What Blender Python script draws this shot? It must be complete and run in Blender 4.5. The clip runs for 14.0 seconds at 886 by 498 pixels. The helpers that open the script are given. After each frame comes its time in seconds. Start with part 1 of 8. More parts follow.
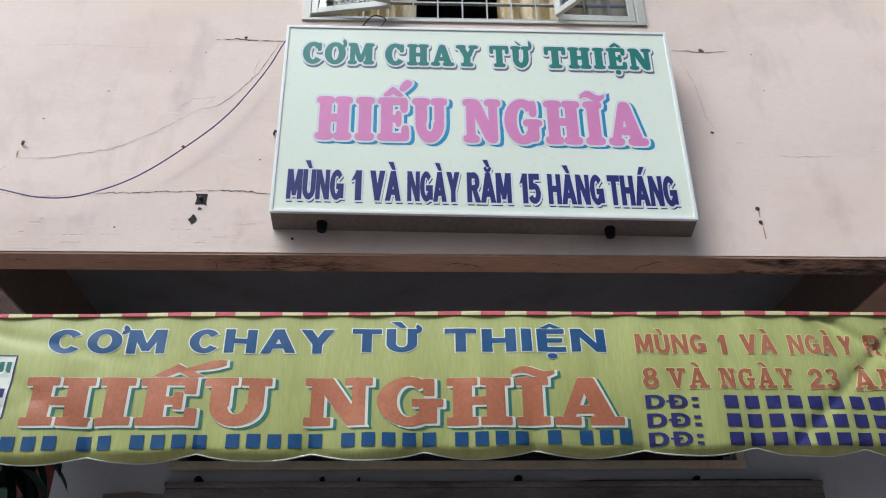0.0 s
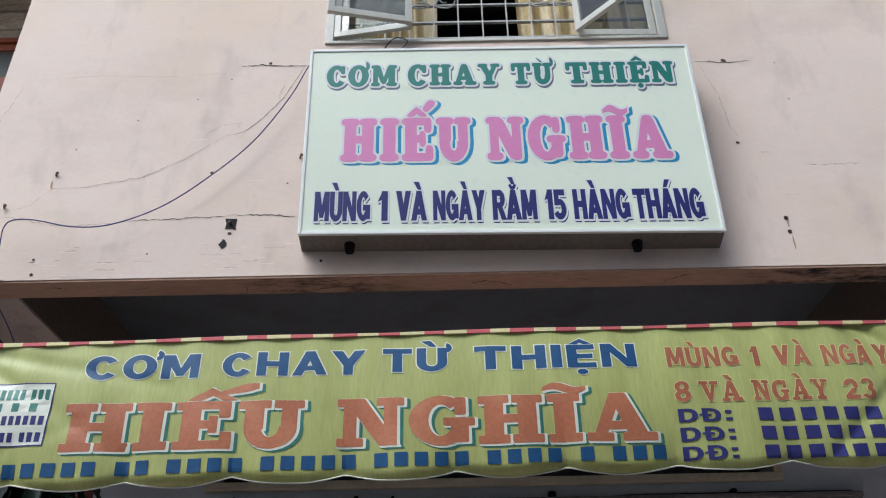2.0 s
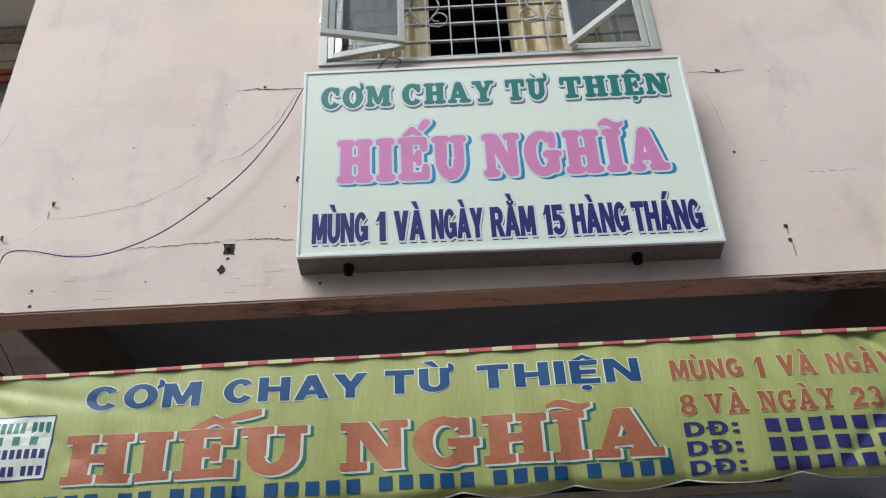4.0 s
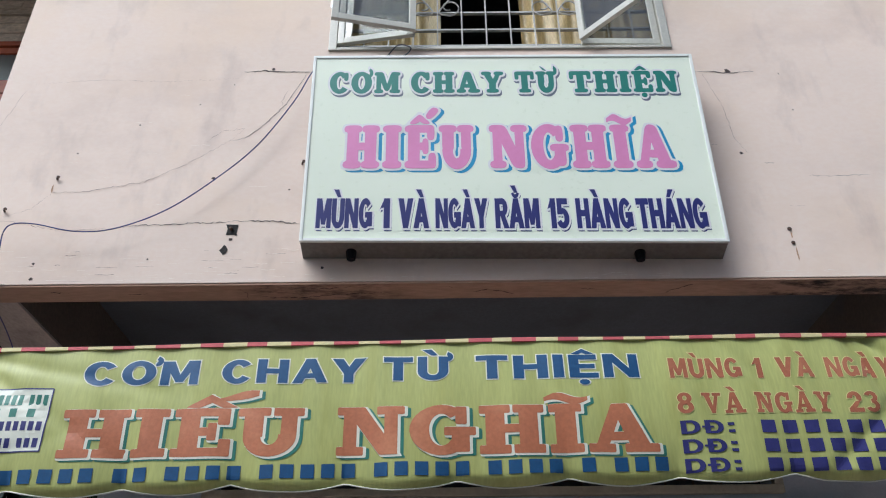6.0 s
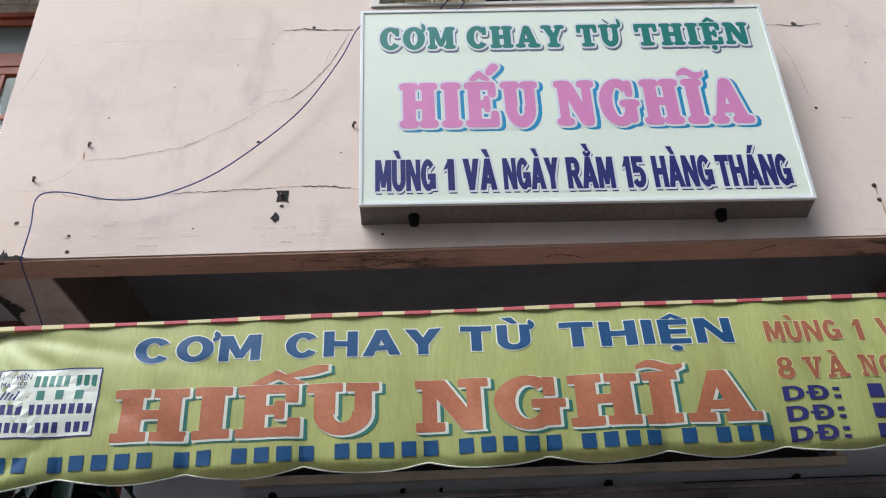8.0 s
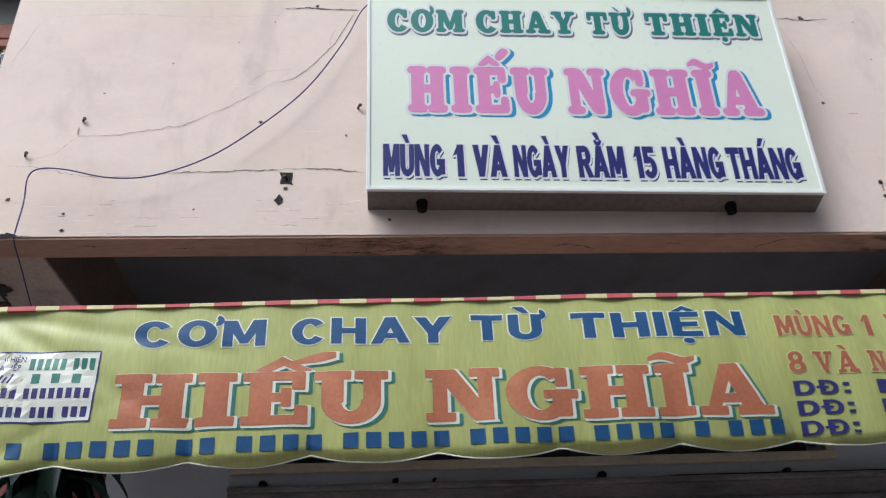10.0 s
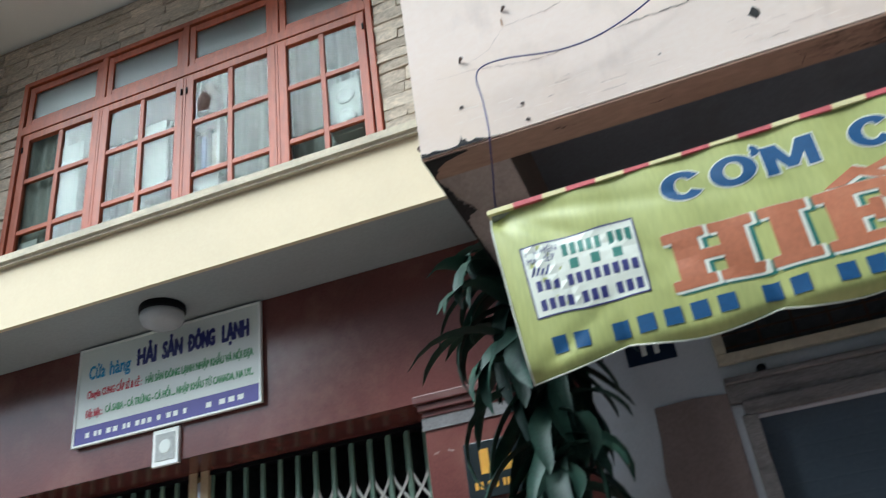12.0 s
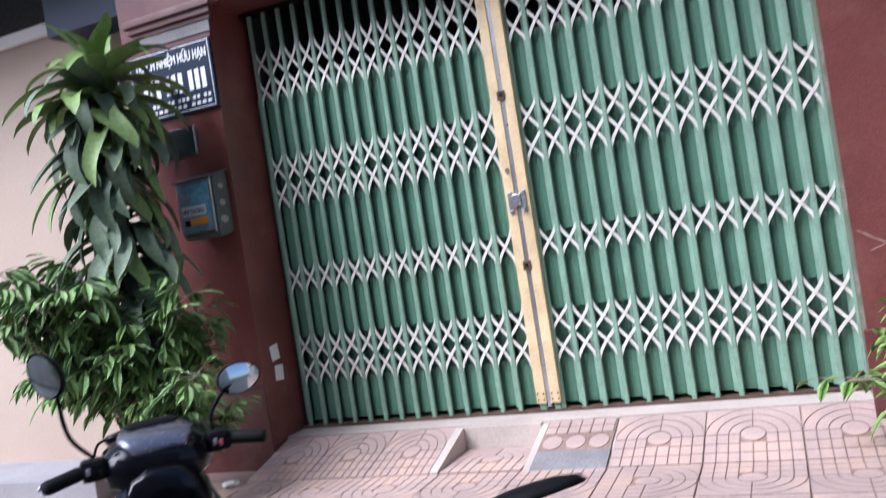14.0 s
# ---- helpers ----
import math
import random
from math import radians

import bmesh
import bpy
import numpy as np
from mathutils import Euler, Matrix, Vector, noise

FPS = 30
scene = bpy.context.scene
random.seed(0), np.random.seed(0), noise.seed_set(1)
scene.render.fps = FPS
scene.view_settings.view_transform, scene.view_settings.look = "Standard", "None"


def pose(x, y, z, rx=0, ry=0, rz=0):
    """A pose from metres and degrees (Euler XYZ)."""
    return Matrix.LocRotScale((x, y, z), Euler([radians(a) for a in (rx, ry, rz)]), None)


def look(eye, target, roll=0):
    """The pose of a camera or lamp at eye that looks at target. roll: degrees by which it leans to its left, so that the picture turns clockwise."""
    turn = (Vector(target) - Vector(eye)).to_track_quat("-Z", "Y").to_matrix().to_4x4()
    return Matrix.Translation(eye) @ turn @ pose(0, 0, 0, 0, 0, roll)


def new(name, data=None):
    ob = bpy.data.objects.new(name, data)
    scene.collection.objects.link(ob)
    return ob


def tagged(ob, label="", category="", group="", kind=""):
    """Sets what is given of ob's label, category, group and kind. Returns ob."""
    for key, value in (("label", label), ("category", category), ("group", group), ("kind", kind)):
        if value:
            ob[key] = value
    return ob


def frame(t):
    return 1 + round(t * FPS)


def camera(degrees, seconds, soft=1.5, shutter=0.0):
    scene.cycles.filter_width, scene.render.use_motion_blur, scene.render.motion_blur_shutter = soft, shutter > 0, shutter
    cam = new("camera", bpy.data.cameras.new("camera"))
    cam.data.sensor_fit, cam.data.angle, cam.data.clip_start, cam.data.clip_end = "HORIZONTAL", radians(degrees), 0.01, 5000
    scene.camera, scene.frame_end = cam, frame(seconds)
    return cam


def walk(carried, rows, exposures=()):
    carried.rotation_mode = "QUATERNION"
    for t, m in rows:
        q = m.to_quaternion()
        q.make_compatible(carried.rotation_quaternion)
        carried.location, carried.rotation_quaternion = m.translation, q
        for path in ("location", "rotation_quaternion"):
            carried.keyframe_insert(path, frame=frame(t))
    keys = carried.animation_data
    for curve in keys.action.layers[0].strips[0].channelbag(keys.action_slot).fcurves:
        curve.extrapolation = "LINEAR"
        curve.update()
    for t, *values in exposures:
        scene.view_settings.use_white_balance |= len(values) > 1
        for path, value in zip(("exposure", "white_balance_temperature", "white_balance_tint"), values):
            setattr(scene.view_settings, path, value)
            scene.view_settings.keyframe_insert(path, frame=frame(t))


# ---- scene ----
cam = camera(57.2, 14.0, 1.05, 0.2)
METRES, EYE, TILT, LEAN, TURN = 4.4, 1.5, 0.0, 0.0, -2.3
ROWS = [
    (0.0, 0.0, 0.0, 0.0, 0.36, 29.82, 0.63),
    (0.5, 0.0014, -0.0013, 0.0009, 0.58, 29.91, 0.9),
    (1.0, 0.0019, -0.0037, 0.001, 0.9, 30.12, 1.26),
    (1.5, 0.0007, -0.0066, 0.0013, 2.16, 30.42, 1.45),
    (2.0, -0.0002, -0.0072, 0.0023, 2.77, 30.81, 1.02),
    (2.5, 0.0019, -0.0098, 0.004, 3.2, 31.43, 1.16),
    (3.0, 0.0044, -0.0106, 0.0052, 3.43, 32.05, 1.72),
    (3.5, 0.0059, -0.0075, 0.007, 3.45, 32.05, 2.27),
    (3.7, 0.0038, -0.0057, 0.0081, 3.73, 32.00, 2.52),
    (5.8, 0.0000, -0.0058, 0.0052, 2.95, 31.50, 0.60),
    (6.0, -0.0036, -0.0041, 0.0055, 2.44, 31.31, 0.58),
    (6.5, -0.0172, 0.0189, 0.0038, 2.54, 31.19, 0.86),
    (7.0, -0.0443, 0.0532, 0.0109, 3.09, 31.4, 1.36),
    (7.5, -0.0723, 0.0616, 0.0149, 2.46, 31.05, 1.65),
    (7.7, -0.0880, 0.0598, 0.0149, 2.18, 30.75, 1.94),
    (9.8, -0.1420, 0.0579, 0.0219, -2.08, 30.12, 1.75),
    (10.0, -0.1494, 0.074, 0.0227, -0.95, 29.71, 2.32),
    (10.5, -0.1697, 0.1282, 0.0206, 0.96, 29.23, 3.1),
    (11.0, -0.2084, 0.1597, 0.0195, 4.55, 29.94, 3.32),
    (11.5, -0.3113, 0.1642, 0.0192, 13.27, 30.77, 4.88),
    (11.7, -0.3413, 0.1642, 0.0097, 16.72, 30.91, 5.12),
    (12.0, -0.4106, 0.1769, 0.0001, 22.32, 29.01, 6.96),
    (12.2, -0.4549, 0.1895, -0.0066, 24.51, 27.43, 8.18),
    (12.5, -0.5146, 0.2023, -0.0126, 26.17, 25.83, 8.47),
    (13.0, -0.6205, 0.1743, -0.0276, 25.78, 19.28, 8.52),
    (13.2, -0.6630, 0.1677, -0.0313, 25.57, 14.72, 9.21),
    (13.5, -0.7328, 0.1557, -0.0526, 25.39, 9.24, 9.74),
    (13.7, -0.7802, 0.1515, -0.0604, 25.20, 6.35, 9.99),
    (14.0, -0.8542, 0.1357, -0.075, 24.76, 0.05, 8.84),
]
EXPOSURES = [(0.0, 0.21, 5600, 7), (2.0, 0.08, 5600, 6), (3.5, 0.07, 5650, 5), (6.0, 0.16, 5600, 6), (7.5, 0.21, 5650, 7), (10.0, 0.20, 5650, 8), (10.5, 0.40, 5750, 12), (11.0, 0.62, 5750, 10), (11.5, 0.43, 5650, 5), (12.0, 0.40, 5400, -1), (12.5, 0.71, 5200, 0), (13.0, 0.90, 5250, -3), (13.5, 1.02, 5250, 0), (14.0, 0.68, 5400, 15)]
walk(cam, [(t, pose(0, 0, EYE, TILT, LEAN, TURN) @ pose(METRES * x, METRES * y, METRES * z, 90 + pitch, roll, yaw)) for t, x, y, z, yaw, pitch, roll in ROWS], EXPOSURES)

# ---- daylight: bright overcast sky over a street ----
world = bpy.data.worlds.new("sky")
scene.world = world
world.use_nodes = True
wn = world.node_tree.nodes
sky = wn.new("ShaderNodeTexSky")
sky.sky_type = "NISHITA"
sky.sun_disc = False
sky.sun_elevation = radians(49)
sky.sun_rotation = radians(216)
sky.air_density, sky.dust_density, sky.ozone_density = 1.0, 4.0, 1.0
wn["Background"].inputs["Strength"].default_value = 0.15
world.node_tree.links.new(sky.outputs["Color"], wn["Background"].inputs["Color"])

sun = new("sun", bpy.data.lights.new("sun", "SUN"))
sun.data.energy = 4.0
sun.data.angle = radians(46)
sun.data.color = (1.0, 0.98, 0.95)
sun.matrix_world = look((-11, -15, 25.5), (0, 0, 4))
scene.view_settings.exposure = 0.0

# ---- mesh tools ----
def part(name, bm, material, parent=None, label="", smooth=False):
    me = bpy.data.meshes.new(name)
    bm.to_mesh(me)
    bm.free()
    me.materials.append(material)
    if smooth:
        for p in me.polygons:
            p.use_smooth = True
    ob = new(name, me)
    if parent is not None:
        ob.parent = parent
    if label:
        ob["label"] = label
    return ob


def thing(name, at, label, category, group=""):
    ob = new(name)
    ob.empty_display_size = 0.1
    ob.matrix_world = Matrix.Translation(at) if not isinstance(at, Matrix) else at
    return tagged(ob, label, category, group)


def struct(name, bm, material, label, category="structure", smooth=False):
    return tagged(part(name, bm, material, smooth=smooth), label, category, kind="structure")


def box(bm, x0, x1, y0, y1, z0, z1, bevel=0.0):
    vs = [bm.verts.new((x, y, z)) for z in (z0, z1) for y in (y0, y1) for x in (x0, x1)]
    fs = [bm.faces.new([vs[i] for i in q]) for q in ((0, 2, 3, 1), (4, 5, 7, 6), (0, 1, 5, 4), (2, 6, 7, 3), (0, 4, 6, 2), (1, 3, 7, 5))]
    if bevel > 0:
        es = list({e for f in fs for e in f.edges})
        bmesh.ops.bevel(bm, geom=es, offset=bevel, segments=2, affect="EDGES", profile=0.6)
    return bm


def box_bm(*a, bevel=0.0):
    return box(bmesh.new(), *a, bevel=bevel)


def prism(bm, outline, axis, a, b):
    """Extrude a 2D outline along an axis from a to b. For 'x' the outline is (y, z), for 'y' (x, z), for 'z' (x, y)."""
    def put(p, d):
        return {"x": (d, p[0], p[1]), "y": (p[0], d, p[1]), "z": (p[0], p[1], d)}[axis]
    lo = [bm.verts.new(put(p, a)) for p in outline]
    hi = [bm.verts.new(put(p, b)) for p in outline]
    n = len(outline)
    bm.faces.new(lo)
    bm.faces.new(hi)
    for i in range(n):
        bm.faces.new((lo[i], lo[(i + 1) % n], hi[(i + 1) % n], hi[i]))
    bmesh.ops.recalc_face_normals(bm, faces=bm.faces)
    return bm


def tube(bm, pts, radius, sides=8, cap=True):
    """A round tube along points; radius may be one number or one per point."""
    pts = [Vector(p) for p in pts]
    rad = radius if isinstance(radius, (list, tuple)) else [radius] * len(pts)
    rings = []
    up = Vector((0, 0, 1))
    for i, p in enumerate(pts):
        d = (pts[min(i + 1, len(pts) - 1)] - pts[max(i - 1, 0)]).normalized()
        a = d.cross(up)
        if a.length < 0.05:
            a = d.cross(Vector((1, 0, 0)))
        a.normalize()
        b = d.cross(a)
        rings.append([bm.verts.new(p + rad[i] * (math.cos(t) * a + math.sin(t) * b)) for t in [2 * math.pi * k / sides for k in range(sides)]])
    for r0, r1 in zip(rings, rings[1:]):
        for k in range(sides):
            bm.faces.new((r0[k], r0[(k + 1) % sides], r1[(k + 1) % sides], r1[k]))
    if cap:
        bm.faces.new(rings[0][::-1])
        bm.faces.new(rings[-1])
    return bm


def lathe(bm, profile, at=(0, 0, 0), sides=20, turn=None):
    """Turn (radius, height) pairs round z; turn is an optional rotation matrix."""
    m = Matrix.Translation(at) @ (turn if turn is not None else Matrix.Identity(4))
    rings = [[bm.verts.new(m @ Vector((r * math.cos(2 * math.pi * k / sides), r * math.sin(2 * math.pi * k / sides), h))) for k in range(sides)] for r, h in profile]
    for r0, r1 in zip(rings, rings[1:]):
        for k in range(sides):
            bm.faces.new((r0[k], r0[(k + 1) % sides], r1[(k + 1) % sides], r1[k]))
    bm.faces.new(rings[0][::-1])
    bm.faces.new(rings[-1])
    bmesh.ops.recalc_face_normals(bm, faces=bm.faces)
    return bm


def holed_wall(bm, x0, x1, z0, z1, y0, y1, holes):
    """A wall between y0 and y1 with rectangular holes (x0, x1, z0, z1) right through it."""
    xs = sorted({x0, x1, *[h[0] for h in holes], *[h[1] for h in holes]})
    zs = sorted({z0, z1, *[h[2] for h in holes], *[h[3] for h in holes]})
    def solid(i, j):
        if not (0 <= i < len(xs) - 1 and 0 <= j < len(zs) - 1):
            return False
        cx, cz = (xs[i] + xs[i + 1]) / 2, (zs[j] + zs[j + 1]) / 2
        return not any(h[0] < cx < h[1] and h[2] < cz < h[3] for h in holes)
    seen = {}
    def v(x, y, z):
        k = (round(x, 5), round(y, 5), round(z, 5))
        if k not in seen:
            seen[k] = bm.verts.new((x, y, z))
        return seen[k]
    for i in range(len(xs) - 1):
        for j in range(len(zs) - 1):
            if not solid(i, j):
                continue
            a, b, c, d = xs[i], xs[i + 1], zs[j], zs[j + 1]
            bm.faces.new((v(a, y0, c), v(b, y0, c), v(b, y0, d), v(a, y0, d)))
            bm.faces.new((v(a, y1, d), v(b, y1, d), v(b, y1, c), v(a, y1, c)))
            if not solid(i - 1, j):
                bm.faces.new((v(a, y0, c), v(a, y0, d), v(a, y1, d), v(a, y1, c)))
            if not solid(i + 1, j):
                bm.faces.new((v(b, y0, d), v(b, y0, c), v(b, y1, c), v(b, y1, d)))
            if not solid(i, j - 1):
                bm.faces.new((v(b, y0, c), v(a, y0, c), v(a, y1, c), v(b, y1, c)))
            if not solid(i, j + 1):
                bm.faces.new((v(a, y0, d), v(b, y0, d), v(b, y1, d), v(a, y1, d)))
    return bm


# ---- lettering ----
def font_plate(body):
    """Built-in font to flat vertices and faces, fitted to the unit box of its capitals."""
    c = bpy.data.curves.new("letters", "FONT")
    c.body, c.resolution_u = body, 2
    c.fill_mode = "FRONT"
    ob = new("letters", c)
    me = bpy.data.meshes.new_from_object(ob)
    vs = [(v.co.x, v.co.y) for v in me.vertices]
    fs = [tuple(p.vertices) for p in me.polygons]
    bpy.data.objects.remove(ob)
    bpy.data.curves.remove(c)
    bpy.data.meshes.remove(me)
    return vs, fs


def put_font(bm, body, x0, x1, z0, z1, y, bold=0.0, lift=-0.00004):
    """Letters stretched from x0 to x1, capitals from base line z0 to z1, on the plane y (z up)."""
    vs, fs = font_plate(body.replace("Đ", "D"))
    # the cross stroke of each barred D is a piece of its own
    for i, ch in enumerate(body):
        if ch == "Đ":
            left = max(p[0] for p in font_plate(body[:i].replace("Đ", "D") + "I")[0]) - 0.16
            n = len(vs)
            vs = vs + [(left - 0.03, 0.31), (left + 0.30, 0.31), (left + 0.30, 0.39), (left - 0.03, 0.39)]
            fs = fs + [(n, n + 1, n + 2, n + 3)]
    a, b = min(p[0] for p in vs), max(p[0] for p in vs)
    h = z1 - z0
    t = bold * h
    around = [(0, 0)] + ([(t * math.cos(k * math.pi / 4), t * math.sin(k * math.pi / 4)) for k in range(8)] if bold > 0 else [])
    for k, (dx, dz) in enumerate(around):
        made = []
        for p in vs:
            u, w = (p[0] - a) / (b - a), p[1] / 0.70
            made.append(bm.verts.new((x0 + t + (x1 - x0 - 2 * t) * u + dx, y + lift * k, z0 + t + (h - 2 * t) * w + dz)))
        for f in fs:
            try:
                bm.faces.new([made[i] for i in f])
            except ValueError:
                pass
    return bm


def R(a, b, c, d):
    return [(a, b), (c, b), (c, d), (a, d)]


def band(cx, cy, rx, ry, tx, ty, a0, a1, n=14):
    """A curved stroke as a chain of quads; tx, ty: its thickness across and along."""
    out = []
    for i in range(n):
        q = []
        for k, inner in ((i, 0), (i + 1, 0), (i + 1, 1), (i, 1)):
            t = radians(a0 + (a1 - a0) * k / n)
            q.append((cx + (rx - inner * tx) * math.cos(t), cy + (ry - inner * ty) * math.sin(t)))
        out.append(q)
    return ("band", out)


def slab_letter(ch):
    """Strokes of a heavy slab-serif capital, one unit high: (width, list of convex pieces)."""
    hat = [[(0.14, 1.08), (0.30, 1.08), (0.44, 1.20), (0.40, 1.28)], [(0.40, 1.28), (0.36, 1.20), (0.52, 1.08), (0.68, 1.08)]]
    if ch == "H":
        return 0.98, [R(.1, 0, .36, 1), R(.62, 0, .88, 1), R(0, 0, .45, .13), R(0, .87, .45, 1), R(.53, 0, .98, .13), R(.53, .87, .98, 1), R(.3, .44, .7, .57)]
    if ch in "IĨ":
        out = [R(.1, 0, .38, 1), R(0, 0, .48, .13), R(0, .87, .48, 1)]
        if ch == "Ĩ":
            edge = [(-.06 + .66 * k / 14, 1.15 + .055 * math.sin(2 * math.pi * k / 14), .018 + .05 * math.sin(math.pi * k / 14)) for k in range(15)]
            out += [("band", [[(xa, za - wa), (xb, zb - wb), (xb, zb + wb), (xa, za + wa)] for (xa, za, wa), (xb, zb, wb) in zip(edge, edge[1:])])]
        return 0.48, out
    if ch in "EẾỆ":
        out = [R(.1, 0, .36, 1), R(0, 0, .84, .13), R(0, .87, .8, 1), R(.3, .44, .6, .57), R(.7, 0, .84, .32), R(.66, .68, .8, 1), R(.52, .34, .62, .67)]
        if ch in "ẾỆ":
            out += hat
        if ch == "Ế":
            out += [[(.60, 1.25), (.70, 1.19), (.96, 1.40), (.80, 1.47)]]
        if ch == "Ệ":
            out += [band(.43, -.17, .1, .09, .1, .09, 0, 360, 10)]
        return 0.84, out
    if ch in "UỪ":
        out = [R(.1, .4, .36, 1), R(.66, .4, .86, 1), R(0, .87, .46, 1), R(.54, .87, .96, 1), band(.48, .41, .38, .43, .23, .2, 180, 360, 14)]
        if ch == "Ừ":
            out += [[(.3, 1.22), (.18, 1.3), (.42, 1.08), (.52, 1.06)], band(.93, 1.06, .13, .2, .1, .1, -90, 80, 6)]
        return 0.96, out
    if ch == "N":
        return 1.02, [R(.1, 0, .27, 1), R(.74, 0, .91, 1), R(0, 0, .38, .13), R(0, .87, .3, 1), R(.62, .87, 1.02, 1), [(.12, 1), (.4, 1), (.91, 0), (.66, 0)]]
    if ch == "G":
        return 0.98, [band(.48, .5, .48, .52, .27, .15, 48, 318, 20), R(.66, .05, .9, .46), R(.54, .4, 1.0, .53), R(.72, .64, .86, .98)]
    if ch == "A":
        return 1.04, [[(.08, 0), (.24, 0), (.56, 1), (.4, 1)], [(.4, 1), (.62, 1), (.96, 0), (.68, 0)], R(.3, .25, .74, .38), R(0, 0, .38, .13), R(.56, 0, 1.06, .13)]
    if ch == "C":
        return 0.9, [band(.47, .5, .47, .52, .27, .15, 42, 318, 20), R(.7, .62, .84, .98)]
    if ch == "Ơ":
        return 0.98, [band(.48, .5, .48, .52, .27, .15, 0, 360, 26), band(.86, .98, .15, .2, .11, .1, -90, 80, 6)]
    if ch == "M":
        return 1.2, [R(.1, 0, .27, 1), R(.86, 0, 1.12, 1), R(0, 0, .38, .13), R(.76, 0, 1.22, .13), R(0, .87, .3, 1), R(.9, .87, 1.22, 1), [(.12, 1), (.38, 1), (.66, .1), (.52, .1)], [(.52, .1), (.66, .1), (1.0, 1), (.84, 1)]]
    if ch == "Y":
        return 1.0, [R(.37, 0, .63, .5), R(.24, 0, .76, .13), [(.06, 1), (.32, 1), (.63, .42), (.42, .36)], [(.76, 1), (.92, 1), (.62, .38), (.48, .44)], R(0, .87, .42, 1), R(.62, .87, 1.02, 1)]
    if ch in "ÀÂ":
        w, out = slab_letter("A")
        return w, out + ([[(.2, 1.3), (.46, 1.3), (.66, 1.08), (.5, 1.08)]] if ch == "À" else hat)
    if ch == "V":
        return 1.0, [[(.08, 1), (.36, 1), (.6, 0), (.44, 0)], [(.74, 1), (.9, 1), (.6, 0), (.44, 0)], R(0, .87, .46, 1), R(.6, .87, 1.02, 1)]
    if ch in "823":
        return sans_letter(ch)
    if ch == "T":
        return 0.94, [R(.34, 0, .6, 1), R(.2, 0, .74, .13), R(0, .86, .94, 1), R(0, .64, .13, 1), R(.81, .64, .94, 1)]
    return 0.5, []


def banner_letter(ch):
    """The slab capitals with the wide, swelling accents of the valance."""
    if ch == "Ế":
        w, out = slab_letter("E")
        out = out + [[(0.15, 1.06), (0.34, 1.06), (0.54, 1.19), (0.5, 1.31)], [(0.5, 1.31), (0.5, 1.19), (0.70, 1.06), (0.9, 1.06)]]
        edge = [(.64 + .56 * k / 14, 1.21 + .15 * k / 14 + .02 * math.sin(math.pi * k / 14), .022 + .075 * math.sin(math.pi * min(1, k / 15)) * (k / 14)) for k in range(15)]
        return w, out + [("band", [[(xa, za - wa), (xb, zb - wb), (xb, zb + wb), (xa, za + wa)] for (xa, za, wa), (xb, zb, wb) in zip(edge, edge[1:])])]
    return slab_letter(ch)


PLAIN = {"Ơ": ("O", "horn"), "Ừ": ("U", "horn grave"), "Ệ": ("E", "hat dot"), "Ù": ("U", "grave"), "À": ("A", "grave"), "Ằ": ("A", "breve grave2"), "Á": ("A", "acute"), "Â": ("A", "hat")}


